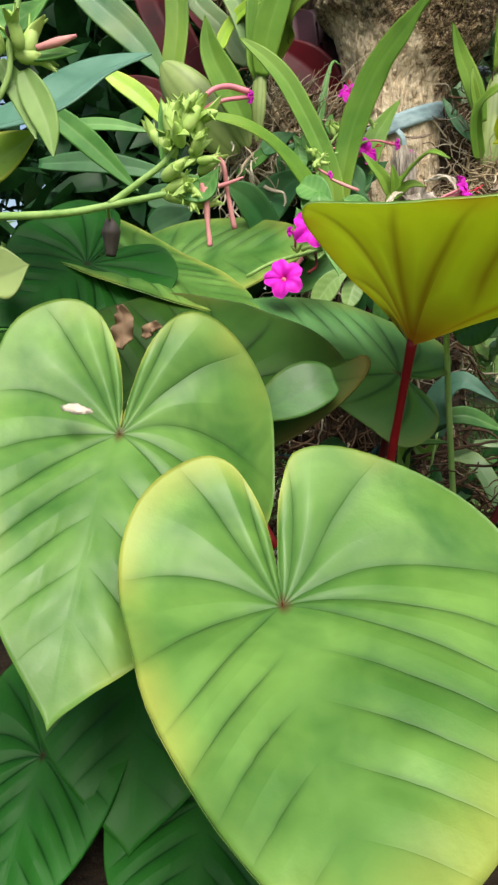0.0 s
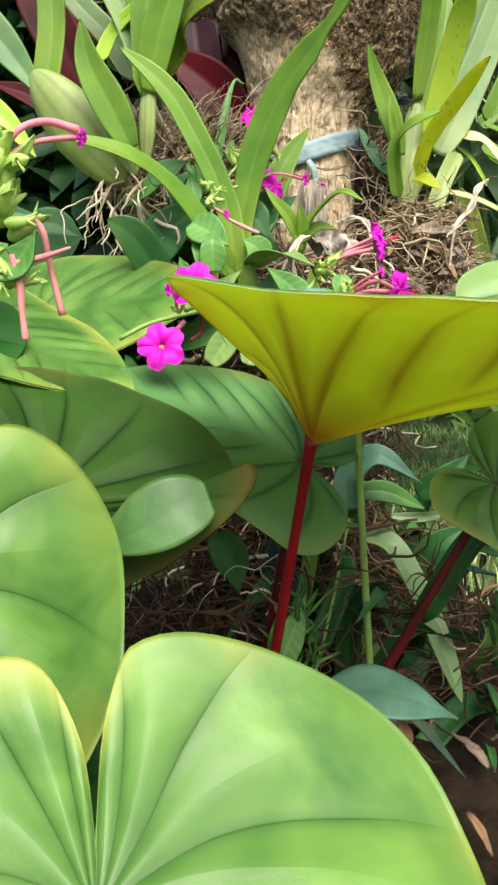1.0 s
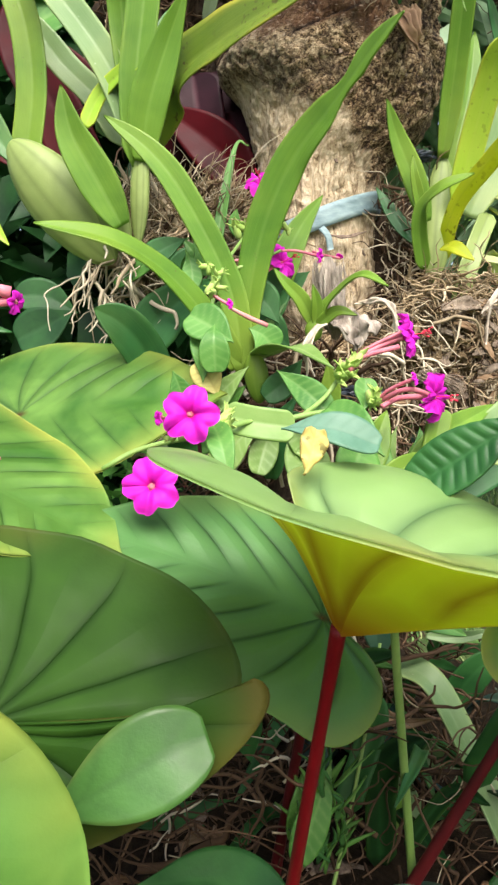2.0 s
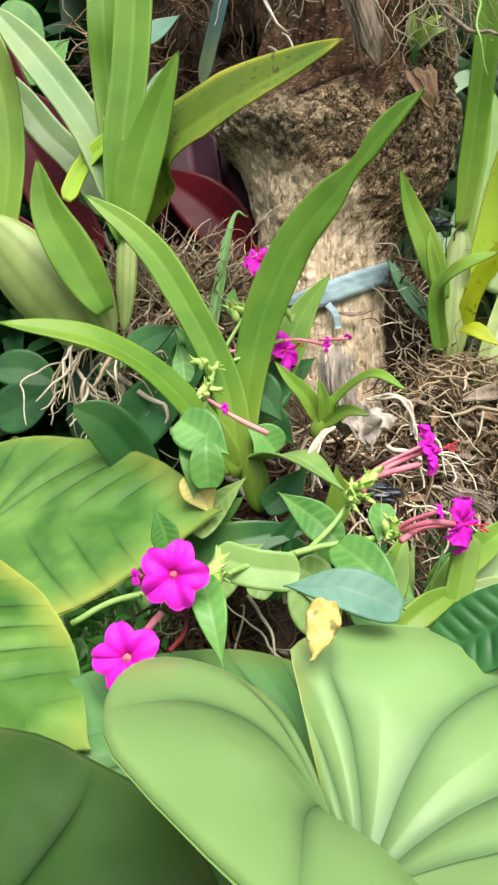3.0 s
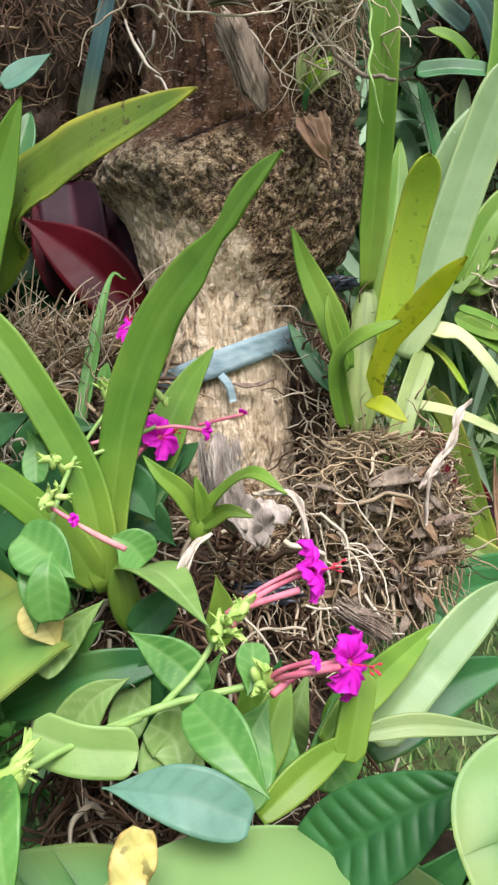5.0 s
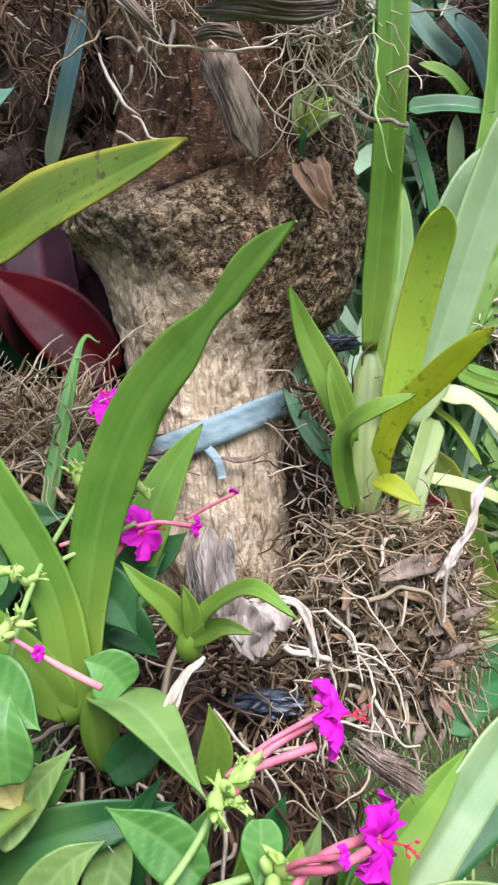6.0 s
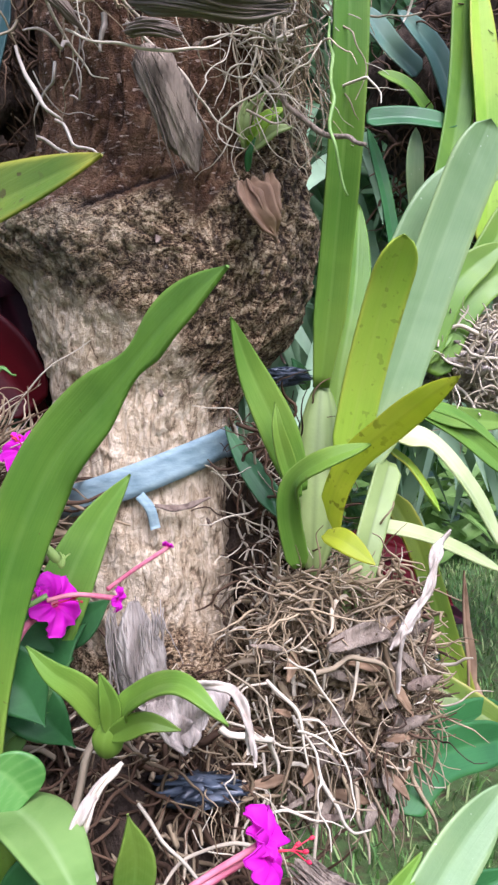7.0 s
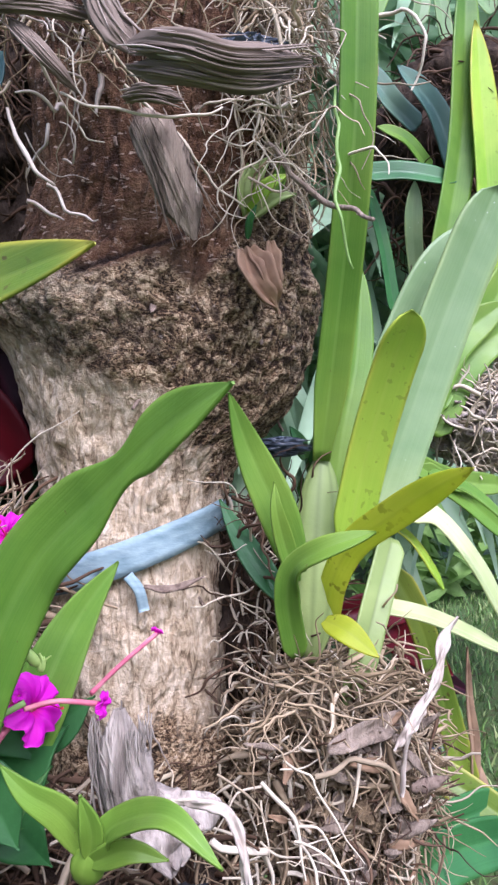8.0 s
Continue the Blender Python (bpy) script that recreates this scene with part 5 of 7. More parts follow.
blade("leaf", [(0.150, 0.740, 0.501), (0.158, 0.730, 0.517), (0.175, 0.700, 0.534), (0.191, 0.680, 0.525)], 0.01404, STRAP, seedling, profile="lance", fold=0.3, face=(0, -0.7, 0.7))
blade("leaf", [(0.149, 0.740, 0.499), (0.163, 0.725, 0.510), (0.178, 0.720, 0.507)], 0.01014, STRAP, seedling, profile="lance", fold=0.3)
bulb(seedling, (0.147, 0.745, 0.487), (0.149, 0.740, 0.506), 0.014, mat=STRAP)

low_orchid = thing("orchid", "low strap-leaved orchid beneath the root clump", "orchid")
blade("leaf", [(0.234, 0.680, 0.389), (0.268, 0.700, 0.410), (0.305, 0.720, 0.434), (0.338, 0.730, 0.458)], 0.026, STRAP_PALE, low_orchid, fold=0.3)
blade("leaf", [(0.219, 0.660, 0.402), (0.254, 0.660, 0.405), (0.300, 0.660, 0.397)], 0.012, STRAP_PALE, low_orchid, fold=0.2, profile="lance")
blade("leaf", [(0.203, 0.660, 0.400), (0.235, 0.680, 0.419), (0.288, 0.720, 0.437)], 0.02, STRAP, low_orchid, fold=0.3, profile="lance")
blade("leaf", [(0.244, 0.720, 0.360), (0.297, 0.740, 0.386), (0.358, 0.750, 0.399)], 0.035, STRAP_DEEP, low_orchid, fold=0.3, profile="lance")
blade("leaf", [(0.164, 0.640, 0.393), (0.175, 0.650, 0.415), (0.186, 0.660, 0.438)], 0.022, STRAP, low_orchid, fold=0.3, profile="lance")
blade("leaf", [(0.165, 0.620, 0.388), (0.189, 0.630, 0.402), (0.220, 0.650, 0.409)], 0.016, STRAP, low_orchid, fold=0.3, profile="lance")
blade("cut_stem", [(0.210, 0.640, 0.400), (0.216, 0.645, 0.420), (0.221, 0.650, 0.440)], 0.0164, STRAP, low_orchid, "cut flat green stem", profile="blunt", fold=0.25, thick=0.003)


# ---- the magenta trumpet flowers ----
front_flowers = thing("trumpet_flower_plant", "leafy stem with two open magenta trumpet flowers", "flowering plant")
flower("flower", (0.029, 0.560, 0.407), (-0.1, -1, 0.25), 0.034, (0.045, 0.575, 0.423), front_flowers, 0.3, 1, 1, False, label="open magenta flower")
flower("flower", (0.051, 0.555, 0.446), (-0.1, -1, 0.15), 0.033, (0.061, 0.585, 0.436), front_flowers, 0.9, 1, 2, False, label="open magenta flower")
flower("flower", (0.033, 0.565, 0.443), (-0.9, -0.5, 0), 0.014, (0.039, 0.580, 0.431), front_flowers, 0.2, 0.6, 3, False, "half-closed magenta flower")
bud_cluster((0.064, 0.585, 0.435), (0.4, -0.6, 0.4), front_flowers, 6, 0.009, 3)
bud_cluster((0.042, 0.580, 0.427), (0, -0.6, 0.2), front_flowers, 3, 0.008, 4)
tube("stem", [(-0.002, 0.600, 0.410), (0.022, 0.600, 0.422), (0.064, 0.590, 0.432), (0.085, 0.600, 0.437), (0.114, 0.620, 0.438)], [0.0016], STEM, front_flowers)
tube("stem", [(0.049, 0.560, 0.410), (0.056, 0.570, 0.416), (0.056, 0.580, 0.428)], [0.0012], PETIOLE_DARK, front_flowers)
blade("leaf", [(0.064, 0.580, 0.438), (0.068, 0.560, 0.428), (0.073, 0.550, 0.406)], 0.016, BROAD, front_flowers, profile="ovate", veins=7)
blade("leaf", [(0.047, 0.600, 0.446), (0.045, 0.600, 0.457), (0.041, 0.600, 0.468)], 0.014, BROAD, front_flowers, profile="ovate", veins=7)

side_flowers = thing("trumpet_flower_plant", "branching stem with magenta flowers on long pink tubes", "flowering plant")
flower("flower", (0.203, 0.656, 0.490), (0.88, -0.42, 0.2), 0.035, (0.157, 0.650, 0.466), side_flowers, 0.1, 0.95, 5, label="open magenta flower seen from the side", crumple=0.2)
flower("flower", (0.199, 0.655, 0.496), (0.5, -0.2, 0.5), 0.02, (0.155, 0.655, 0.471), side_flowers, 0.5, 0.7, 6, False, "half-open magenta flower")
flower("flower", (0.216, 0.634, 0.449), (0.8, -0.62, 0.05), 0.036, (0.172, 0.620, 0.444), side_flowers, 0.6, 1, 7, label="open magenta flower", crumple=0.24)
flower("flower", (0.191, 0.610, 0.462), (0.8, -0.5, 0.3), 0.014, (0.169, 0.630, 0.445), side_flowers, 0.2, 0.6, 8, False, "half-closed magenta flower")
tube("flower_tube", [(0.173, 0.630, 0.447), (0.187, 0.615, 0.455), (0.210, 0.634, 0.449)], [0.0016, 0.0018], TUBE, side_flowers)
tube("flower_tube", [(0.157, 0.655, 0.471), (0.171, 0.650, 0.477), (0.191, 0.650, 0.482)], [0.0016, 0.0018], TUBE, side_flowers)
bud_cluster((0.155, 0.655, 0.466), (0.3, -0.5, 0.6), side_flowers, 10, 0.012, 7)
bud_cluster((0.169, 0.630, 0.448), (0.4, -0.5, 0.3), side_flowers, 4, 0.009, 8)
tube("stem", [(0.083, 0.620, 0.428), (0.123, 0.630, 0.438), (0.159, 0.635, 0.442), (0.172, 0.630, 0.448)], [0.002, 0.0016], STEM, side_flowers)
tube("stem", [(0.123, 0.630, 0.438), (0.140, 0.645, 0.449), (0.154, 0.655, 0.465)], [0.0016], STEM, side_flowers)
blade("leaf", [(0.103, 0.744, 0.474), (0.124, 0.695, 0.482), (0.146, 0.646, 0.468)], 0.03, BROAD_PALE, side_flowers, "broad dull green leaf", profile="ovate", fold=0.2, face=(0.3, -0.7, 0.7))
blade("leaf", [(0.143, 0.645, 0.437), (0.129, 0.650, 0.451), (0.108, 0.650, 0.467)], 0.022, BROAD, side_flowers, profile="ovate", veins=8)
blade("leaf", [(0.137, 0.620, 0.443), (0.150, 0.600, 0.434), (0.165, 0.585, 0.417)], 0.024, BROAD, side_flowers, profile="ovate", veins=8)
blade("leaf", [(0.154, 0.555, 0.427), (0.130, 0.560, 0.436), (0.102, 0.570, 0.436)], 0.022, BROAD_GREY, side_flowers, profile="ovate", veins=7, face=(0, -0.8, 0.6))
blade("leaf", [(0.166, 0.640, 0.461), (0.165, 0.635, 0.449), (0.162, 0.630, 0.440)], 0.016, BROAD, side_flowers, profile="ovate", veins=5)
blade("leaf", [(0.070, 0.610, 0.440), (0.091, 0.600, 0.436), (0.114, 0.600, 0.433)], 0.02, BROAD_PALE, side_flowers, profile="blunt", veins=0)
blade("leaf", [(0.117, 0.540, 0.438), (0.114, 0.535, 0.430), (0.109, 0.527, 0.417)], 0.0145, YELLOW_LEAF, side_flowers, "withered pale yellow leaf", profile="ovate", fold=0.5, wave=0.12, veins=5)
blade("leaf", [(0.068, 0.680, 0.465), (0.067, 0.680, 0.487), (0.068, 0.690, 0.499)], 0.022, BROAD, side_flowers, profile="ovate", veins=6)
blade("leaf", [(0.117, 0.640, 0.426), (0.128, 0.640, 0.417), (0.132, 0.630, 0.400)], 0.024, BROAD_PALE, side_flowers, profile="ovate", veins=6)
blade("leaf", [(0.156, 0.620, 0.392), (0.162, 0.640, 0.411), (0.175, 0.650, 0.430)], 0.03, BROAD, side_flowers, profile="ovate", veins=6)

back_flowers = thing("trumpet_flower_plant", "thin stem with small magenta flowers before the trunk", "flowering plant")
flower("flower", (0.110, 0.80, 0.626), (-0.25, -0.7, 0.6), 0.032, (0.100, 0.820, 0.584), back_flowers, 0.3, 0.9, 9, label="small magenta flower", crumple=0.16)
flower("flower", (0.1291, 0.766, 0.5539), (0.7, -0.6, 0.3), 0.034, (0.107, 0.745, 0.537), back_flowers, 0.3, 0.95, 10, label="open magenta flower", crumple=0.2)
flower("flower", (0.156, 0.754, 0.556), (0.8, -0.4, -0.1), 0.018, (0.123, 0.750, 0.559), back_flowers, 0.3, 0.7, 11, False, "half-closed magenta flower")
flower("flower", (0.186, 0.831, 0.567), (0.3, 0.3, 0.6), 0.012, (0.150, 0.760, 0.560), back_flowers, 0.3, 0.6, 12, False, "closed magenta flower")
flower("flower", (0.080, 0.695, 0.514), (0.7, -0.5, 0.1), 0.011, (0.064, 0.700, 0.522), back_flowers, 0.3, 0.7, 13, False, "half-closed magenta flower")
flower("flower", (0.120, 0.760, 0.562), (0, -0.5, 0.7), 0.01, (0.084, 0.750, 0.551), back_flowers, 0.3, 0.7, 14, False, "half-closed magenta flower")
tube("wilted_flower", [(0.080, 0.700, 0.511), (0.093, 0.695, 0.504), (0.106, 0.690, 0.498)], [0.0012, 0.0018, 0.0016], WILT, back_flowers, "withered pink flower tube")
tube("stem", [(0.067, 0.720, 0.445), (0.065, 0.710, 0.494), (0.067, 0.710, 0.516), (0.076, 0.740, 0.544), (0.097, 0.800, 0.579)], [0.0018, 0.0013], STEM, back_flowers)
tube("stem", [(0.074, 0.740, 0.541), (0.095, 0.750, 0.548), (0.123, 0.755, 0.560)], [0.0013], STEM, back_flowers)
bud_cluster((0.066, 0.700, 0.522), (0, -0.5, 0.6), back_flowers, 5, 0.009, 11)
bud_cluster((0.069, 0.730, 0.541), (0, -0.5, 0.6), back_flowers, 4, 0.009, 12)
bud_cluster((0.095, 0.800, 0.581), (0, -0.5, 0.8), back_flowers, 4, 0.01, 13)
bud_cluster((0.129, 0.755, 0.575), (0, -0.5, 0.6), back_flowers, 3, 0.007, 14)
blade("leaf", [(0.058, 0.700, 0.495), (0.060, 0.690, 0.479), (0.059, 0.685, 0.458)], 0.019, BROAD, back_flowers, profile="ovate", veins=6)
blade("leaf", [(0.053, 0.740, 0.529), (0.051, 0.750, 0.549), (0.047, 0.750, 0.560)], 0.016, BROAD, back_flowers, profile="ovate", veins=6)
blade("leaf", [(0.064, 0.760, 0.541), (0.060, 0.760, 0.556), (0.053, 0.760, 0.570)], 0.014, BROAD, back_flowers, profile="ovate", veins=6)
blade("leaf", [(0.093, 0.810, 0.579), (0.089, 0.810, 0.592), (0.091, 0.810, 0.603)], 0.012, BROAD, back_flowers, profile="lance")

near_flowers = thing("trumpet_flower_plant", "flowering branch with green buds and hanging withered pink flowers", "flowering plant")
tube("stem", [(-0.164, 0.400, 0.422), (-0.107, 0.400, 0.424), (-0.075, 0.400, 0.429), (-0.043, 0.400, 0.435)], [0.0024, 0.0018], STEM, near_flowers)
tube("stem", [(-0.078, 0.400, 0.429), (-0.062, 0.400, 0.440), (-0.046, 0.400, 0.452), (-0.033, 0.400, 0.469)], [0.002, 0.0015], STEM, near_flowers)
flower("flower", (0.002, 0.408, 0.487), (0.8, -0.3, -0.2), 0.01, (-0.030, 0.400, 0.475), near_flowers, 0.3, 0.7, 15, False, "closing magenta flower")
tube("wilted_flower", [(-0.030, 0.400, 0.475), (-0.022, 0.400, 0.487), (-0.012, 0.405, 0.492), (-0.000, 0.408, 0.490)], [0.0012, 0.0014, 0.0018], TUBE, near_flowers, "arched pink flower tube")
tube("wilted_flower", [(-0.026, 0.400, 0.440), (-0.024, 0.400, 0.428), (-0.023, 0.400, 0.416), (-0.022, 0.400, 0.406)], [0.0012, 0.0019, 0.0012, 0.0016], WILT, near_flowers, "hanging withered pink flower", wobble=0.001, seed=3)
tube("wilted_flower", [(-0.019, 0.400, 0.455), (-0.014, 0.400, 0.449), (-0.012, 0.405, 0.435), (-0.008, 0.407, 0.416)], [0.001, 0.0014, 0.0012, 0.0016], WILT, near_flowers, "hanging withered pink flower", wobble=0.001, seed=4)
tube("wilted_flower", [(-0.027, 0.400, 0.436), (-0.014, 0.400, 0.439), (-0.003, 0.400, 0.443)], [0.0012, 0.0013, 0.0005], WILT, near_flowers, "pale pink flower bud")
for c, w, k, s in (((-0.040, 0.400, 0.461), (0.2, -0.3, 0.9), 9, 0.014), ((-0.032, 0.400, 0.470), (0.5, -0.3, 0.8), 7, 0.012), ((-0.043, 0.400, 0.440), (0.4, -0.5, 0.2), 8, 0.012), ((-0.027, 0.400, 0.452), (0.8, -0.3, 0.3), 6, 0.012), ((-0.030, 0.400, 0.434), (0.3, -0.5, -0.4), 6, 0.011)):
    bud_cluster(c, w, near_flowers, k, s, k * 3)
blade("leaf", [(-0.046, 0.400, 0.449), (-0.046, 0.400, 0.467), (-0.048, 0.400, 0.485)], 0.008, BROAD, near_flowers, profile="lance")
blade("leaf", [(-0.040, 0.400, 0.440), (-0.026, 0.400, 0.436), (-0.016, 0.400, 0.449)], 0.016, BROAD, near_flowers, profile="ovate", veins=6)
tube("stem", [(-0.148, 0.380, 0.455), (-0.126, 0.380, 0.486), (-0.122, 0.380, 0.508), (-0.114, 0.380, 0.538)], [0.0016], STEM, near_flowers)
bud_cluster((-0.123, 0.380, 0.504), (0.3, -0.3, 0.6), near_flowers, 6, 0.013, 31)
tube("wilted_flower", [(-0.109, 0.380, 0.503), (-0.098, 0.380, 0.506), (-0.088, 0.380, 0.509)], [0.0016, 0.0024, 0.0008], WILT, near_flowers, "pale pink flower bud")
lump("seed", (-0.119, 0.375, 0.510), (0.004, 0.004, 0.005), SEED, near_flowers, "round black seed", 14, 10, 0.1, 40, 2)
blade("leaf", [(-0.143, 0.390, 0.515), (-0.121, 0.390, 0.520), (-0.103, 0.390, 0.532)], 0.02, BROAD, near_flowers, profile="ovate", veins=6)
blade("leaf", [(-0.124, 0.385, 0.503), (-0.109, 0.385, 0.502), (-0.089, 0.385, 0.503)], 0.01, BROAD, near_flowers, profile="lance")
blade("leaf", [(-0.118, 0.385, 0.494), (-0.107, 0.385, 0.468), (-0.104, 0.385, 0.451)], 0.016, BROAD_PALE, near_flowers, profile="lance")
blade("leaf", [(-0.130, 0.385, 0.499), (-0.119, 0.385, 0.480), (-0.113, 0.385, 0.460)], 0.012, BROAD_PALE, near_flowers, profile="lance")
tube("dead_bud", [(-0.084, 0.430, 0.425), (-0.083, 0.430, 0.417), (-0.084, 0.430, 0.403)], [0.002, 0.006, 0.003], SEED, near_flowers, "dry black seed head", wobble=0.002, seed=9)
tube("stem", [(-0.078, 0.400, 0.429), (-0.083, 0.420, 0.428), (-0.084, 0.430, 0.424)], [0.001], STEM, near_flowers)

near_flowers.location = (0.003, -0.016, 0.005)

bed_leaves = thing("trumpet_flower_plant", "leafy green shoots crowding under the orchids", "flowering plant")
for pts, w, mt in (
        ([(0.050, 0.700, 0.506), (0.067, 0.690, 0.496), (0.081, 0.680, 0.486)], 0.03, BROAD),
        ([(0.054, 0.690, 0.472), (0.063, 0.690, 0.461), (0.070, 0.690, 0.447)], 0.022, YELLOW_LEAF),
        ([(0.060, 0.690, 0.433), (0.073, 0.700, 0.450), (0.093, 0.700, 0.469)], 0.018, BROAD_PALE),
        ([(0.066, 0.700, 0.389), (0.085, 0.700, 0.414), (0.105, 0.700, 0.425)], 0.024, BROAD_PALE),
        ([(0.099, 0.700, 0.388), (0.107, 0.710, 0.411), (0.117, 0.710, 0.432)], 0.022, BROAD_PALE),
        ([(0.103, 0.780, 0.511), (0.118, 0.770, 0.499), (0.133, 0.770, 0.482)], 0.026, BROAD_DEEP),
        ([(0.122, 0.790, 0.528), (0.137, 0.790, 0.537), (0.152, 0.790, 0.548)], 0.02, BROAD_DEEP),
        ([(0.100, 0.780, 0.552), (0.112, 0.780, 0.543), (0.127, 0.780, 0.524)], 0.026, BROAD_DEEP),
        ([(0.033, 0.800, 0.534), (0.053, 0.800, 0.557), (0.085, 0.800, 0.560)], 0.03, BROAD_DEEP),
        ([(0.104, 0.780, 0.505), (0.124, 0.780, 0.528), (0.140, 0.780, 0.539)], 0.03, BROAD_DEEP),
        ([(0.045, 0.780, 0.546), (0.054, 0.770, 0.557), (0.044, 0.770, 0.572)], 0.016, BROAD),
        ([(0.013, 0.760, 0.551), (0.031, 0.760, 0.562), (0.048, 0.760, 0.570)], 0.022, BROAD_DEEP),
        ([(0.132, 0.630, 0.389), (0.125, 0.640, 0.414), (0.131, 0.650, 0.433)], 0.03, BROAD_PALE),
        ([(0.175, 0.640, 0.383), (0.174, 0.650, 0.406), (0.186, 0.660, 0.429)], 0.03, BROAD),
        ([(0.133, 0.720, 0.367), (0.142, 0.715, 0.404), (0.157, 0.710, 0.433)], 0.02, BROAD),
        ([(0.166, 0.710, 0.370), (0.172, 0.705, 0.401), (0.170, 0.700, 0.432)], 0.02, STRAP),
        ([(0.195, 0.710, 0.366), (0.196, 0.700, 0.395), (0.205, 0.700, 0.423)], 0.018, BROAD_PALE),
        ([(0.111, 0.720, 0.381), (0.115, 0.710, 0.421), (0.132, 0.705, 0.450)], 0.02, STRAP_DEEP),
        ([(0.156, 0.730, 0.429), (0.158, 0.725, 0.452), (0.155, 0.720, 0.474)], 0.018, STRAP),
        ([(0.213, 0.690, 0.389), (0.225, 0.690, 0.410), (0.242, 0.690, 0.424)], 0.018, STRAP),
        ([(0.097, 0.770, 0.473), (0.113, 0.770, 0.501), (0.133, 0.775, 0.524)], 0.010, STRAP_DEEP),
        ([(0.081, 0.770, 0.468), (0.100, 0.770, 0.492), (0.126, 0.770, 0.503)], 0.010, STRAP_DEEP),
        ([(0.063, 0.770, 0.495), (0.079, 0.770, 0.513), (0.101, 0.770, 0.524)], 0.022, BROAD),
        ([(0.134, 0.735, 0.386), (0.129, 0.735, 0.408), (0.118, 0.735, 0.427)], 0.026, BROAD_DEEP),
        ([(0.188, 0.735, 0.362), (0.185, 0.735, 0.390), (0.195, 0.735, 0.417)], 0.026, BROAD_DEEP),
        ([(0.093, 0.760, 0.530), (0.109, 0.755, 0.520), (0.121, 0.750, 0.502)], 0.03, BROAD_DEEP),
        ([(0.115, 0.730, 0.481), (0.106, 0.730, 0.492), (0.095, 0.730, 0.498)], 0.026, BROAD),
        ([(0.106, 0.720, 0.444), (0.122, 0.720, 0.456), (0.136, 0.720, 0.474)], 0.022, BROAD_DEEP),
        ([(0.203, 0.660, 0.374), (0.215, 0.670, 0.401), (0.216, 0.680, 0.424)], 0.028, BROAD)):
    blade("leaf", pts, w, mt, bed_leaves, "", profile="ovate", fold=0.25, veins=7)


# ---- on the trunk: strip, roots, dead wood ----
def strip(name, z_of, width, lift, mat, parent_label, a0, a1):
    """A flat strip pulled round the trunk."""
    prof = np.array(TRUNK)
    n, m = 80, 5
    grid = np.zeros((n, m, 3))
    for i in range(n):
        a = a0 + (a1 - a0) * i / (n - 1)
        for j in range(m):
            z = z_of(a) + width * (j / (m - 1) - 0.5)
            cx, cy, rx, ry = (np.interp(z, prof[:, 0], prof[:, k]) for k in (1, 2, 3, 4))
            k = lift + 0.0002 * math.sin(a * 23 + j)
            grid[i, j] = (cx + (rx + k) * math.cos(a), cy + (ry + k) * math.sin(a), z)
    z0 = np.zeros((n, m))
    ob = sheet(grid, 0.0012, mat, mat, name, None, "", {"vein": z0, "rim": z0})
    return tagged(ob, parent_label, "tie strip")


strip("tie_strip", lambda a: 0.623 - 0.022 * max(0, -math.cos(a) + 0.75), 0.02, 0.005, BAND, "faded blue cloth strip tied round the trunk", -math.pi * 1.02, math.pi * 0.02)

tail = blade("tie_strip_tail", [(0.171, 0.845, 0.594), (0.177, 0.843, 0.586), (0.180, 0.845, 0.574)], 0.006, BAND, None, "", profile="even", fold=0.2, n=12, nv=4)
tagged(tail, "loose end of faded blue cloth strip on the trunk", "tie strip")

right_clump = thing("root_clump", "thick clump of dry brown orchid roots on the trunk", "roots")
lump("coir_core", (0.293, 0.852, 0.473), (0.050, 0.048, 0.053), ROOT_FELT, right_clump, "", 90, 60, 0.6, 90, 5)
strands("root_mass", FIBRE, right_clump, 1100, on_shell((0.293, 0.852, 0.473), (0.055, 0.054, 0.058), True), 5, 0.007, 0.00095, 1, (0, 0, -0.06), 0.42)
strands("root_mass", FIBRE, right_clump, 800, on_shell((0.293, 0.852, 0.473), (0.056, 0.055, 0.059), True), 9, 0.006, 0.0005, 61, (0, 0, -0.04), 0.25)
strands("root_mass", FIBRE_DARK, right_clump, 420, on_shell((0.293, 0.852, 0.473), (0.052, 0.052, 0.056), True), 9, 0.007, 0.0008, 21, (0, 0, -0.05), 0.4)
strands("root_mass", FIBRE, right_clump, 150, on_shell((0.293, 0.852, 0.473), (0.056, 0.055, 0.06), True), 5, 0.007, 0.0019, 62, (0, -0.02, -0.05), 0.25, 6)
strands("root_mass", FIBRE_PALE, right_clump, 80, on_shell((0.29, 0.848, 0.48), (0.06, 0.06, 0.064), True), 7, 0.008, 0.0009, 2, (0, -0.04, -0.12), 0.5, 5)
strands("root_mass", FIBRE, right_clump, 900, on_shell((0.293, 0.852, 0.473), (0.057, 0.056, 0.06), True), 3, 0.005, 0.0008, 63, (0, -0.05, -0.05), 0.7)
strands("root_mass", FIBRE, right_clump, 220, lambda r: ((r.uniform(0.245, 0.34), r.uniform(0.80, 0.85), r.uniform(0.43, 0.48)), (r.gauss(0, 0.3), -0.2, -1)), 8, 0.008, 0.0009, 3, (0, 0, -0.3), 0.25)
strands("root_mass", FIBRE, right_clump, 330, lambda r: ((r.uniform(0.245, 0.325), r.uniform(0.80, 0.87), r.uniform(0.51, 0.55)), (r.gauss(0, 1), -0.4, r.gauss(0, 0.5))), 8, 0.007, 0.0009, 4, (0, -0.05, -0.1), 0.35)
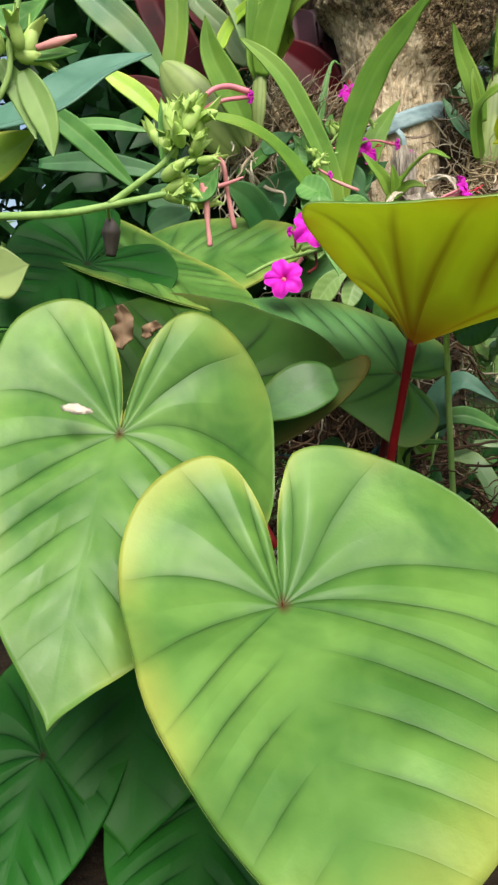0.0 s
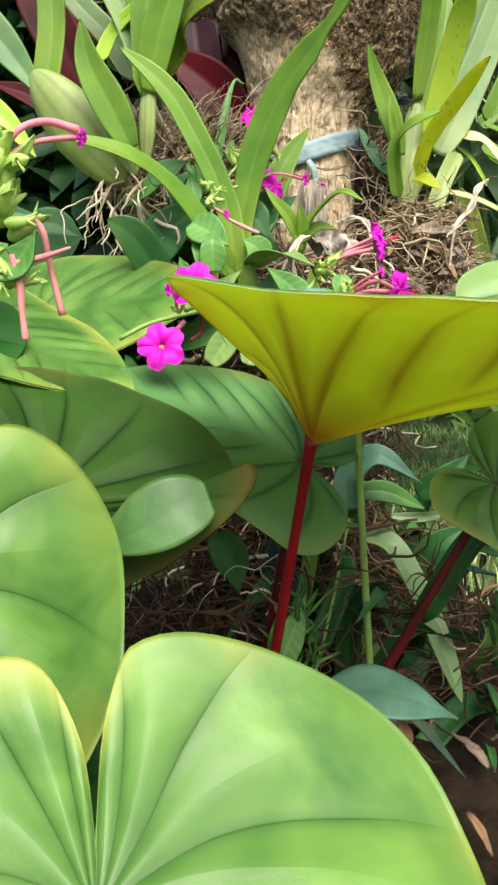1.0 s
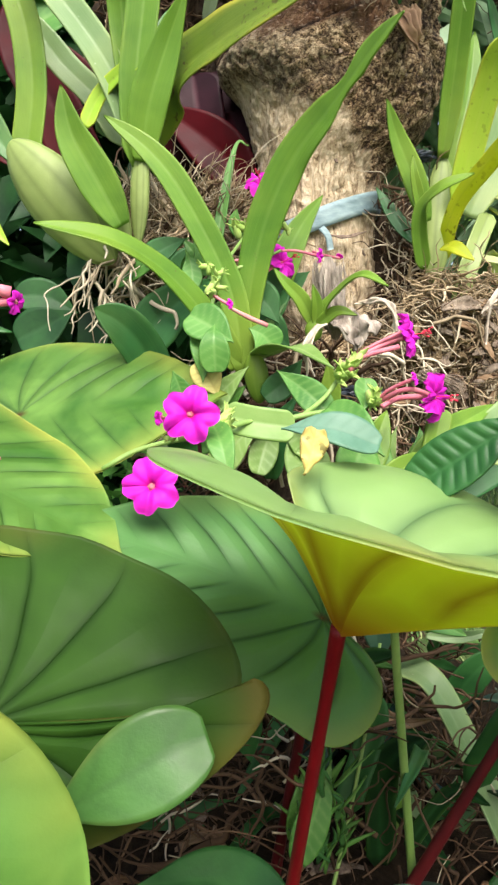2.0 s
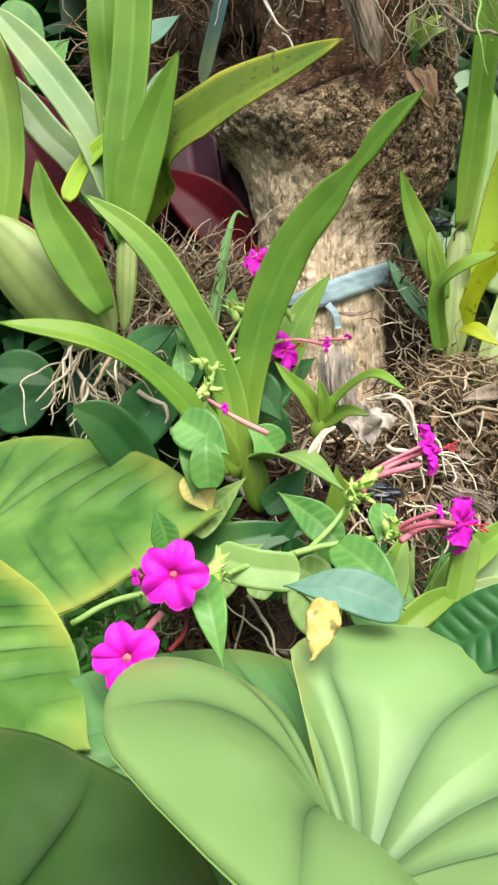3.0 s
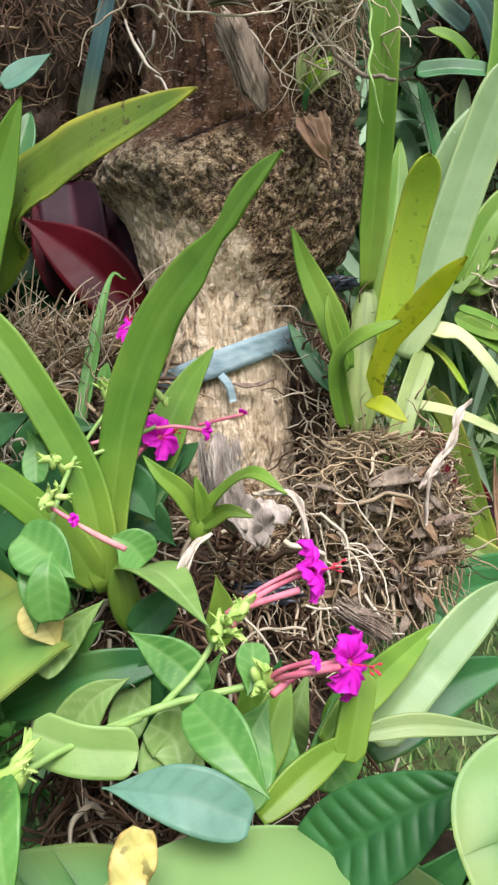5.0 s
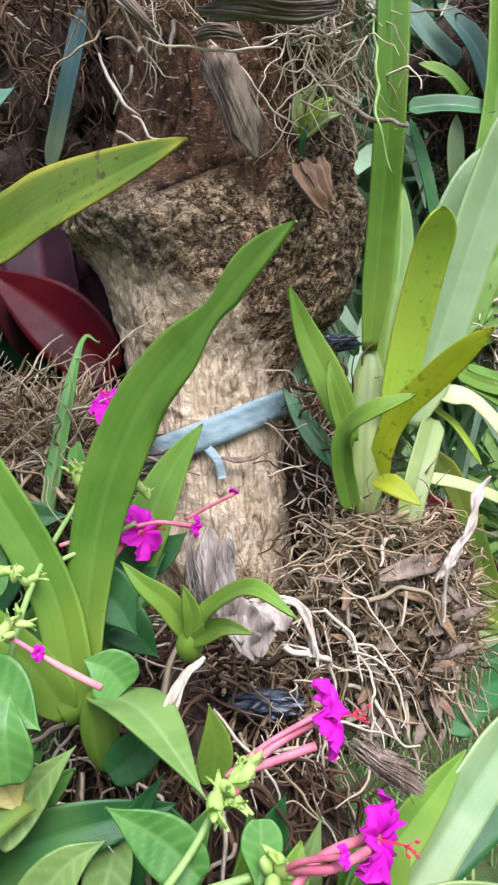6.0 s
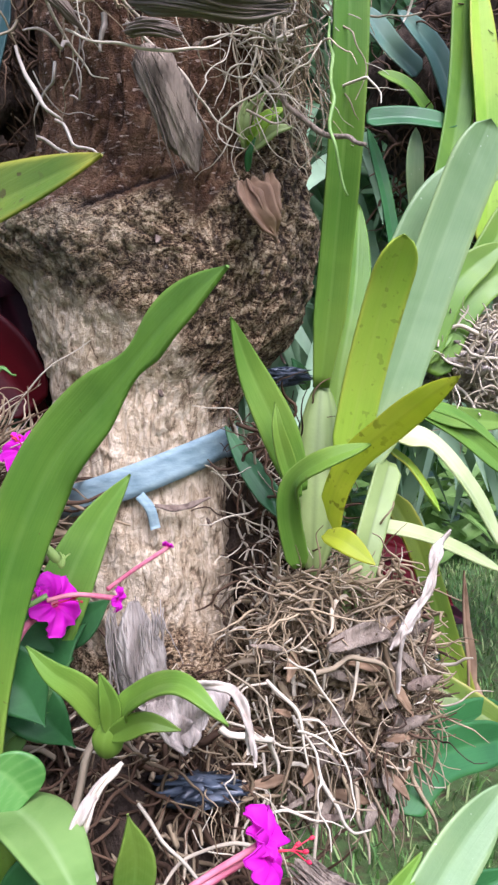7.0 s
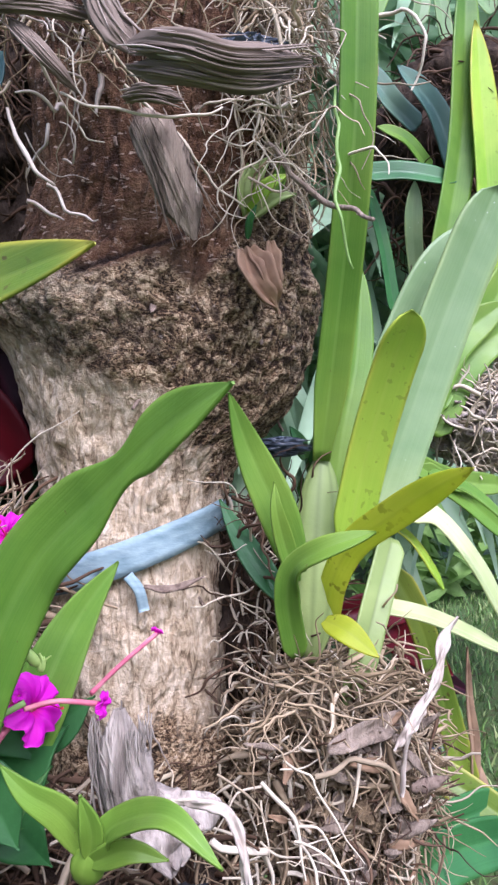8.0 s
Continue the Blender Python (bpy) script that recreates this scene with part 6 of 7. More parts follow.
strands("root_mass", FIBRE_PALE, right_clump, 32, lambda r: ((r.uniform(0.20, 0.27), r.uniform(0.775, 0.80), r.uniform(0.43, 0.52)), (r.gauss(0.4, 0.8), -0.2, r.gauss(-0.4, 0.6))), 9, 0.008, 0.0009, 5, (0, 0, -0.15), 0.35)

left_clump = thing("root_clump", "nest of dry brown roots beneath the orchid", "roots")
lump("coir_core", (0.043, 0.890, 0.586), (0.06, 0.05, 0.032), ROOT_FELT, left_clump, "", 60, 40, 0.3, 60, 8)
strands("root_mass", FIBRE, left_clump, 1300, on_shell((0.043, 0.885, 0.588), (0.064, 0.052, 0.036), True), 10, 0.008, 0.0008, 5, (0.02, 0, 0), 0.25)
strands("root_mass", FIBRE_PALE, left_clump, 60, on_shell((-0.000, 0.820, 0.546), (0.05, 0.03, 0.03), True), 10, 0.008, 0.0012, 6, (0, -0.05, -0.35), 0.4)

strands("root_mass", FIBRE_PALE, left_clump, 170, on_shell((0.044, 0.882, 0.589), (0.066, 0.054, 0.037), True), 12, 0.009, 0.0007, 25, (0.06, 0, 0.0), 0.16)
strands("root_mass", FIBRE, left_clump, 110, on_shell((0.043, 0.884, 0.586), (0.064, 0.052, 0.036), True), 8, 0.011, 0.0019, 26, (0.12, 0, -0.02), 0.2, 6)
strands("root_mass", FIBRE_DARK, left_clump, 160, on_shell((0.043, 0.886, 0.582), (0.062, 0.05, 0.034), True), 8, 0.011, 0.0015, 27, (0.12, 0, -0.02), 0.25, 5)
low_roots = thing("root_mat", "dark mat of fibrous roots at the foot of the trunk", "roots")
lump("coir_core", (0.15, 0.84, 0.27), (0.1, 0.07, 0.2), COIR, low_roots, "", 70, 60, 0.3, 60, 11)
strands("root_mass", FIBRE_DARK, low_roots, 1500, on_shell((0.15, 0.84, 0.27), (0.105, 0.075, 0.205), True), 10, 0.011, 0.0012, 7, (0, 0, -0.1), 0.4)
strands("root_mass", FIBRE_PALE, low_roots, 130, on_shell((0.15, 0.83, 0.36), (0.11, 0.09, 0.14), True), 10, 0.011, 0.0013, 8, (0, -0.05, -0.12), 0.4)
strands("root_mass", FIBRE, low_roots, 260, on_shell((0.18, 0.85, 0.42), (0.075, 0.065, 0.05), True), 9, 0.008, 0.0009, 9, (0, -0.05, -0.12), 0.45)

upper_roots = thing("aerial_roots", "tangle of grey aerial roots hanging on the upper trunk", "roots")
strands("root_mass", FIBRE_PALE, upper_roots, 70, lambda r: ((r.uniform(0.1, 0.3), r.uniform(0.80, 0.83), r.uniform(0.84, 0.98)), (r.gauss(0, 1), -0.1, r.gauss(-0.5, 0.7))), 12, 0.008, 0.0009, 10, (0, 0.02, -0.1), 0.4)
strands("root_mass", FIBRE, upper_roots, 200, lambda r: ((r.uniform(0.235, 0.278), r.uniform(0.80, 0.84), r.uniform(0.82, 0.94)), (r.gauss(0, 0.6), -0.1, -1)), 9, 0.007, 0.0006, 11, (0, 0, -0.2), 0.4)
strands("root_mass", FIBRE_DARK, upper_roots, 120, lambda r: ((r.uniform(0.0, 0.13), r.uniform(0.93, 1.0), r.uniform(0.88, 1.05)), (r.gauss(0, 0.8), -0.2, -0.8)), 12, 0.01, 0.001, 12, (0, 0, -0.15), 0.45)
tube("root", [(0.112, 0.810, 0.832), (0.116, 0.805, 0.813), (0.123, 0.805, 0.803), (0.132, 0.810, 0.796)], [0.0008, 0.0013, 0.0007], FIBRE_WHITE, upper_roots, "white root", wobble=0.004)
tube("root", [(0.273, 0.790, 0.849), (0.271, 0.780, 0.815), (0.268, 0.775, 0.781), (0.277, 0.775, 0.755)], [0.0008, 0.001, 0.0006], STEM, upper_roots, "greenish aerial root", wobble=0.003)
tube("root", [(0.241, 0.800, 0.821), (0.257, 0.790, 0.797), (0.272, 0.780, 0.785), (0.276, 0.749, 0.769)], [0.0012, 0.0016, 0.001], DEADWOOD, upper_roots, "dead grey twig", wobble=0.003)
tube("root", [(0.137, 0.800, 0.836), (0.164, 0.790, 0.826), (0.194, 0.785, 0.825), (0.215, 0.790, 0.834)], [0.0006, 0.0008, 0.0005], FIBRE_PALE, upper_roots, "", wobble=0.003)

strands("root_mass", FIBRE_WHITE, upper_roots, 16, lambda r: ((r.uniform(0.10, 0.16), r.uniform(0.815, 0.83), r.uniform(0.79, 0.90)), (r.gauss(0.4, 0.8), -0.2, r.gauss(-0.6, 0.6))), 6, 0.007, 0.0009, 71, (0, 0.0, -0.1), 0.55)
strands("root_mass", FIBRE, upper_roots, 160, lambda r: ((r.uniform(0.09, 0.28), r.uniform(0.80, 0.825), r.uniform(0.86, 0.97)), (r.gauss(0, 1), -0.1, r.gauss(-0.3, 0.6))), 9, 0.007, 0.0005, 72, (0, 0.02, -0.1), 0.35)
strands("root_mass", FIBRE_PALE, upper_roots, 170, lambda r: ((r.uniform(0.215, 0.28), r.uniform(0.785, 0.82), r.uniform(0.80, 0.95)), (r.gauss(0, 0.7), -0.1, r.gauss(-0.6, 0.5))), 10, 0.007, 0.0005, 73, (0.02, 0, -0.12), 0.38)
dead = thing("dead_wood", "grey splintered dead wood jutting from the trunk", "dead wood")
for q, (pts, w, d, cnt, r) in enumerate((
        ([(0.167, 0.770, 0.847), (0.188, 0.745, 0.835), (0.212, 0.740, 0.829), (0.254, 0.770, 0.850)], 0.014, 0.012, 42, 0.0016),
        ([(0.167, 0.775, 0.839), (0.189, 0.750, 0.827), (0.216, 0.745, 0.823), (0.243, 0.765, 0.840)], 0.01, 0.01, 26, 0.0014),
        ([(0.100, 0.800, 0.874), (0.127, 0.790, 0.871), (0.153, 0.800, 0.875)], 0.009, 0.006, 22, 0.0012),
        ([(0.149, 0.790, 0.899), (0.157, 0.780, 0.866), (0.170, 0.775, 0.845)], 0.016, 0.008, 30, 0.0013),
        ([(0.165, 0.785, 0.830), (0.177, 0.780, 0.831), (0.194, 0.785, 0.832)], 0.008, 0.006, 16, 0.0013),
        ([(0.113, 0.800, 0.869), (0.129, 0.790, 0.849), (0.145, 0.800, 0.837)], 0.008, 0.004, 14, 0.0011))):
    splintered("splinter", pts, w, d, int(cnt * 1.1), r * 0.5, FIBRE_GREY, dead, q)
slat = thing("dead_bark", "flat grey slat of dead bark leaning on the trunk", "dead bark")
splintered("slat", [(0.176, 0.800, 0.833), (0.187, 0.795, 0.805), (0.203, 0.805, 0.771)], 0.022, 0.006, 50, 0.0006, DEADWOOD, slat, 21, "", 0.3)
curl = thing("dry_leaf", "curled dry brown leaf caught on the bark", "leaf")
for pts, w in (([(0.229, 0.812, 0.768), (0.233, 0.800, 0.749), (0.249, 0.810, 0.736)], 0.013), ([(0.234, 0.815, 0.771), (0.240, 0.803, 0.754), (0.248, 0.812, 0.737)], 0.011), ([(0.246, 0.818, 0.776), (0.246, 0.810, 0.760), (0.249, 0.812, 0.745)], 0.008), ([(0.228, 0.816, 0.770), (0.230, 0.808, 0.756), (0.241, 0.812, 0.742)], 0.007)):
    blade("blade", pts, w, DRY, curl, "", profile="lance", fold=0.9, wave=0.12, veins=5, n=24, nv=9)
stub = thing("dead_bark", "pale grey stub of peeling bark among the roots", "dead bark")
splintered("slat", [(0.161, 0.752, 0.555), (0.163, 0.755, 0.531), (0.172, 0.770, 0.489)], 0.026, 0.014, 46, 0.0006, GREY_BARK, stub, 31, "", 0.3, 1.4)
blade("flap", [(0.169, 0.765, 0.509), (0.178, 0.755, 0.503), (0.193, 0.760, 0.488)], 0.02, GREY_BARK, stub, "crumpled papery grey bark", profile="blunt", fold=0.35, wave=0.16, seed=0, n=40, nv=11, face=(-0.3, -0.8, 0.5))
blade("flap", [(0.176, 0.770, 0.512), (0.187, 0.760, 0.506), (0.208, 0.765, 0.500)], 0.016, GREY_BARK, stub, "crumpled papery grey bark", profile="blunt", fold=-0.4, wave=0.16, seed=1, n=40, nv=11, face=(0.2, -0.8, 0.5))
blade("flap", [(0.170, 0.760, 0.504), (0.177, 0.752, 0.495), (0.187, 0.757, 0.482)], 0.014, GREY_BARK, stub, "crumpled papery grey bark", profile="blunt", fold=0.5, wave=0.16, seed=2, n=40, nv=11, face=(0.1, -0.8, 0.5))
ribbon = thing("dry_root", "bleached split root hanging from the clump", "roots")
blade("strand", [(0.347, 0.800, 0.570), (0.331, 0.790, 0.560), (0.327, 0.785, 0.542), (0.309, 0.780, 0.523), (0.306, 0.785, 0.485)], 0.0042, FIBRE_WHITE, ribbon, "", profile="lance", fold=0.5, wave=0.45, seed=2, n=50, nv=5)
blade("strand", [(0.319, 0.785, 0.530), (0.307, 0.780, 0.520), (0.300, 0.780, 0.511)], 0.006, FIBRE_WHITE, ribbon, "", profile="lance", fold=0.5, wave=0.25, seed=4, nv=5)
blade("strand", [(0.264, 0.780, 0.515), (0.285, 0.785, 0.519), (0.330, 0.810, 0.518)], 0.012, DEADWOOD, ribbon, "", profile="lance", fold=0.6, wave=0.2, nv=5)
ribbon2 = thing("dry_root", "bleached dry sheath among the roots", "roots")
blade("strand", [(0.187, 0.740, 0.518), (0.202, 0.730, 0.518), (0.207, 0.720, 0.507), (0.209, 0.715, 0.490)], 0.0042, FIBRE_WHITE, ribbon2, "", profile="lance", fold=0.6, wave=0.5, seed=3, nv=7)
blade("strand", [(0.150, 0.710, 0.499), (0.140, 0.700, 0.493), (0.134, 0.700, 0.479), (0.142, 0.700, 0.461)], 0.004, FIBRE_WHITE, ribbon2, "", profile="lance", fold=0.6, wave=0.5, seed=5, nv=7)
blade("strand", [(0.342, 0.798, 0.567), (0.331, 0.787, 0.555), (0.320, 0.782, 0.537), (0.313, 0.780, 0.525)], 0.003, FIBRE_WHITE, ribbon, "", profile="lance", fold=0.7, wave=0.5, seed=8, nv=5)
blade("strand", [(0.181, 0.745, 0.517), (0.199, 0.735, 0.518), (0.207, 0.725, 0.511), (0.207, 0.720, 0.493)], 0.003, FIBRE_PALE, ribbon2, "", profile="lance", fold=0.7, wave=0.5, seed=9, nv=5)
blade("strand", [(0.153, 0.712, 0.500), (0.143, 0.702, 0.495), (0.137, 0.698, 0.481), (0.136, 0.700, 0.459)], 0.003, FIBRE_PALE, ribbon2, "", profile="lance", fold=0.7, wave=0.5, seed=10, nv=5)
twig = thing("dead_twig", "short cut grey twig below the root clump", "twig")
splintered("twig", [(0.219, 0.690, 0.463), (0.227, 0.680, 0.458), (0.234, 0.670, 0.455), (0.242, 0.665, 0.449)], 0.011, 0.009, 70, 0.0006, DEADWOOD, twig, 51, "", 0.3, 2.0)

side_trunk = thing("side_stem", "pale rough stem at the edge of the lawn", "tree trunk")
tube("bark", [(0.95, 1.25, -0.02), (0.76, 1.12, 0.42), (0.60, 1.05, 0.69), (0.59, 1.12, 0.92), (0.62, 1.2, 1.1)], [0.05, 0.042, 0.04, 0.04, 0.03], BARK, side_trunk, "", 40, 60, 0.01, 5)
lump("root_ball", (0.585, 1.18, 1.0), (0.10, 0.08, 0.13), COIR, side_trunk, "", 50, 40, 0.4, 60, 3)
strands("root_mass", FIBRE_DARK, side_trunk, 500, on_shell((0.585, 1.18, 0.98), (0.105, 0.085, 0.15), True), 10, 0.012, 0.0012, 14, (0, 0, -0.1), 0.4)
strap = thing("hanging_strap", "blue-green strap leaf hanging beside the trunk", "leaf")
blade("blade", [(0.097, 0.920, 0.917), (0.083, 0.920, 0.859), (0.068, 0.930, 0.804)], 0.013, STRAP_SHADE, strap, "", profile="blunt", fold=0.3)
for k, (p, r) in enumerate((((0.267, 0.870, 0.665), 0.012), ((0.229, 0.800, 0.870), 0.012), ((0.286, 0.820, 0.484), 0.01), ((0.348, 0.860, 0.474), 0.014), ((0.196, 0.790, 0.442), 0.016))):
    tagged(lump("plastic_scrap", p, (r * 1.1, r * 0.5, r * 0.55), PLASTIC, None, "", 30, 22, 1.3, 120, k), "crumpled dark plastic scrap among the roots", "plastic scrap", "plastic scraps")

side_mat = thing("root_mat", "brown fibrous root mass leaning behind the trunk", "roots")
lump("coir_core", (0.047, 1.030, 0.881), (0.085, 0.05, 0.15), COIR, side_mat, "", 70, 60, 0.45, 70, 17)
strands("root_mass", FIBRE_DARK, side_mat, 700, on_shell((0.047, 1.030, 0.881), (0.09, 0.053, 0.155), True), 9, 0.01, 0.001, 81, (0, 0, -0.12), 0.35)
strands("root_mass", FIBRE, side_mat, 260, on_shell((0.047, 1.030, 0.881), (0.092, 0.055, 0.158), True), 9, 0.009, 0.0008, 82, (0, 0, -0.12), 0.35)
wad = thing("root_clump", "pale dry wad of roots and peeling bark by the lawn", "roots")
lump("coir_core", (0.500, 1.020, 0.687), (0.045, 0.04, 0.04), GREY_BARK, wad, "", 60, 44, 0.6, 90, 23)
strands("root_mass", FIBRE_PALE, wad, 260, on_shell((0.500, 1.020, 0.687), (0.048, 0.042, 0.044), True), 8, 0.008, 0.0012, 83, (0, 0, -0.05), 0.35, 5)
soil_roots = thing("root_mat", "thin pale and dark roots spread over the shaded soil", "roots")
strands("root_mass", FIBRE_DARK, soil_roots, 520, lambda r: ((r.uniform(-0.1, 0.32), r.uniform(0.6, 0.8), r.uniform(0.09, 0.24)), (r.gauss(0, 1), r.gauss(0, 0.4), r.gauss(0, 0.5))), 10, 0.011, 0.0011, 84, (0, 0, -0.06), 0.35)
strands("root_mass", FIBRE_PALE, soil_roots, 45, lambda r: ((r.uniform(-0.05, 0.3), r.uniform(0.6, 0.75), r.uniform(0.12, 0.26)), (r.gauss(0, 1), r.gauss(0, 0.4), r.gauss(0, 0.4))), 8, 0.009, 0.0009, 85, (0, 0, -0.05), 0.4)

gap_roots = thing("aerial_roots", "thin grey roots bridging trunk and orchid", "roots")
lump("coir_core", (0.262, 0.90, 0.555), (0.035, 0.035, 0.075), COIR, gap_roots, "", 50, 40, 0.3, 60, 9)
strands("root_mass", FIBRE_PALE, gap_roots, 120, lambda r: ((r.uniform(0.235, 0.275), r.uniform(0.845, 0.875), r.uniform(0.50, 0.62)), (r.gauss(0.6, 0.8), -0.2, r.gauss(0, 0.7))), 9, 0.007, 0.0006, 41, (0.05, 0.0, -0.05), 0.35)
strands("root_mass", FIBRE_DARK, gap_roots, 260, lambda r: ((r.uniform(0.23, 0.285), r.uniform(0.85, 0.885), r.uniform(0.49, 0.64)), (r.gauss(0.3, 0.8), -0.2, r.gauss(0, 0.7))), 9, 0.007, 0.0007, 42, (0.0, 0.0, -0.05), 0.4)
# dry scraps caught between the roots
rs = random.Random(77)
for k in range(64):
    p = np.array((rs.uniform(0.245, 0.318), rs.uniform(0.79, 0.806), rs.uniform(0.41, 0.515)))
    d = unit((rs.gauss(0, 1), -0.2, rs.gauss(0, 0.6)))
    L = rs.uniform(0.01, 0.028)
    blade("dry_scrap", [p, p + d * L * 0.5 + np.array((0, -0.002, 0.001)), p + d * L], rs.uniform(0.003, 0.008), (DRY, DEADWOOD, FLAKE, DEADWOOD)[k % 4], right_clump, "", profile="lance", fold=rs.uniform(-0.4, 0.4), n=10, nv=5, wave=0.15, seed=k)


# ---- maroon plants, other leaves, background orchids ----
maroon = thing("maroon_plant", "dark maroon broad-leaved plant behind the trunk", "foliage plant")
blade("leaf", [(0.062, 0.950, 0.664), (0.060, 0.940, 0.710), (0.054, 0.950, 0.766)], 0.0555, MAROON_DARK, maroon, profile="blunt", fold=0.3, face=(-0.1, -1, 0.3))
blade("leaf", [(0.108, 0.940, 0.652), (0.103, 0.935, 0.688), (0.090, 0.940, 0.726)], 0.0413, MAROON_DARK, maroon, profile="blunt", fold=0.3, face=(0.2, -1, 0.3))
blade("leaf", [(0.108, 0.920, 0.648), (0.070, 0.925, 0.691), (0.013, 0.940, 0.735)], 0.0534, MAROON, maroon, profile="ovate", fold=0.3, face=(-0.3, -1, 0.3))
blade("leaf", [(0.110, 0.950, 0.670), (0.091, 0.955, 0.712), (0.066, 0.960, 0.770)], 0.0453, MAROON_DARK, maroon, profile="blunt", fold=0.3, face=(0.1, -1, 0.3))
blade("leaf", [(0.051, 0.960, 0.667), (0.037, 0.965, 0.709), (0.018, 0.970, 0.761)], 0.0379, MAROON, maroon, profile="ovate", fold=0.3, face=(-0.2, -1, 0.3))
blade("leaf", [(0.113, 0.930, 0.638), (0.097, 0.925, 0.660), (0.076, 0.930, 0.674)], 0.0197, MAROON, maroon, profile="lance", fold=0.3, face=(0, -1, 0.3))
blade("leaf", [(0.064, 0.955, 0.699), (0.049, 0.955, 0.716), (0.024, 0.960, 0.739)], 0.0369, MAROON, maroon, profile="ovate", fold=0.3, face=(-0.2, -1, 0.3))
blade("leaf", [(-0.040, 1.000, 0.748), (-0.072, 1.000, 0.786), (-0.110, 1.000, 0.824)], 0.03, MAROON, maroon, profile="lance", fold=0.3)
blade("leaf", [(-0.088, 1.000, 0.660), (-0.134, 1.000, 0.690), (-0.186, 1.000, 0.707)], 0.03, MAROON, maroon, profile="lance", fold=0.3)
blade("leaf", [(-0.059, 1.050, 0.655), (-0.099, 1.050, 0.746), (-0.138, 1.050, 0.828), (-0.145, 1.050, 0.893)], 0.06, MAROON, maroon, profile="strap", fold=0.3)
maroon2 = thing("maroon_plant", "small red and purple foliage at the lawn's edge", "foliage plant")
blade("leaf", [(0.354, 1.000, 0.524), (0.384, 1.000, 0.526), (0.421, 1.000, 0.518)], 0.03, MAROON, maroon2, profile="lance", fold=0.3)
blade("leaf", [(0.379, 1.000, 0.525), (0.416, 1.000, 0.498), (0.459, 1.000, 0.466)], 0.035, MAROON, maroon2, profile="lance", fold=0.3)
blade("leaf", [(0.409, 1.020, 0.503), (0.442, 1.020, 0.466), (0.488, 1.020, 0.442)], 0.03, MAROON_DARK, maroon2, profile="lance", fold=0.3)

quilted = thing("quilted_leaf_plant", "plant with dark green glossy quilted leaves", "foliage plant")
blade("leaf", [(0.175, 0.570, 0.400), (0.192, 0.560, 0.413), (0.215, 0.550, 0.431), (0.236, 0.540, 0.446)], 0.0348, BROAD_DEEP, quilted, "dark green leaf with puckered veins", profile="ovate", fold=0.2, veins=11, quilt=0.0014, n=100, nv=25, face=(-0.05, -0.75, 0.65))
tube("stem", [(0.175, 0.567, 0.401), (0.167, 0.580, 0.374), (0.2, 0.6, 0.05)], [0.002, 0.003], STEM, quilted, "green leaf stalk")
blade("leaf", [(0.178, 0.590, 0.358), (0.198, 0.585, 0.370), (0.219, 0.580, 0.382)], 0.04, BROAD_DEEP, quilted, "", profile="ovate", fold=0.25, veins=9, quilt=0.0012, n=60, nv=15, face=(0.15, -0.75, 0.65))

lowleaf = thing("broad_leaf_plant", "low plant with dark and blue-grey oval leaves", "foliage plant")
blade("leaf", [(0.136, 0.510, 0.181), (0.155, 0.495, 0.192), (0.179, 0.480, 0.194), (0.212, 0.475, 0.183)], 0.0375, BROAD_GREY, lowleaf, "blue-grey glossy oval leaf", profile='ovate', fold=0.08, veins=0, face=(0, -0.55, 0.8), wave=0.02, n=40)
blade("leaf", [(0.101, 0.540, 0.165), (0.061, 0.540, 0.186), (0.014, 0.540, 0.185)], 0.0391, BROAD_DEEP, lowleaf, "dark green oval leaf", profile='ovate', fold=0.1, veins=0, face=(0, -0.5, 0.85))
blade("leaf", [(0.121, 0.530, 0.180), (0.128, 0.520, 0.169), (0.143, 0.510, 0.150)], 0.0295, BROAD, lowleaf, "", profile='ovate', fold=0.2, veins=8, face=(0, -0.6, 0.8), wave=0.04)
blade("leaf", [(0.068, 0.600, 0.266), (0.080, 0.600, 0.245), (0.086, 0.600, 0.218)], 0.0281, BROAD_DEEP, lowleaf, "", profile='ovate', fold=0.2, veins=5)
blade("leaf", [(0.113, 0.580, 0.163), (0.126, 0.590, 0.190), (0.138, 0.600, 0.218)], 0.022, BROAD, lowleaf, "", profile='ovate', fold=0.2, veins=9)
blade("leaf", [(0.112, 0.600, 0.164), (0.117, 0.600, 0.189), (0.121, 0.610, 0.205)], 0.0127, BROAD, lowleaf, "", profile='lance', fold=0.2, veins=9)

greyleaf = thing("broad_leaf_plant", "plant with arching grey-green leaves on a thin stem", "foliage plant")
tube("stem", [(0.142, 0.620, 0.105), (0.159, 0.640, 0.152), (0.176, 0.660, 0.212), (0.188, 0.675, 0.263)], [0.0015, 0.0012], STEM, greyleaf)
blade("leaf", [(0.189, 0.680, 0.256), (0.187, 0.675, 0.293), (0.208, 0.665, 0.314), (0.244, 0.655, 0.292)], 0.0265, BROAD_GREY, greyleaf, "arching pale blue-green leaf", profile='ovate', fold=0.2, veins=0, face=(-0.3, -0.7, 0.6), n=40)
blade("leaf", [(0.194, 0.690, 0.275), (0.223, 0.690, 0.276), (0.258, 0.685, 0.262)], 0.0206, BROAD, greyleaf, "", profile='lance', fold=0.25, face=(0, -0.8, 0.5))
blade("leaf", [(0.263, 0.720, 0.267), (0.284, 0.710, 0.284), (0.308, 0.710, 0.308)], 0.0255, BROAD_DEEP, greyleaf, "", profile='ovate', fold=0.2)
blade("leaf", [(0.263, 0.740, 0.175), (0.289, 0.730, 0.215), (0.318, 0.730, 0.231)], 0.0287, BROAD_DEEP, greyleaf, "", profile='lance', fold=0.2)
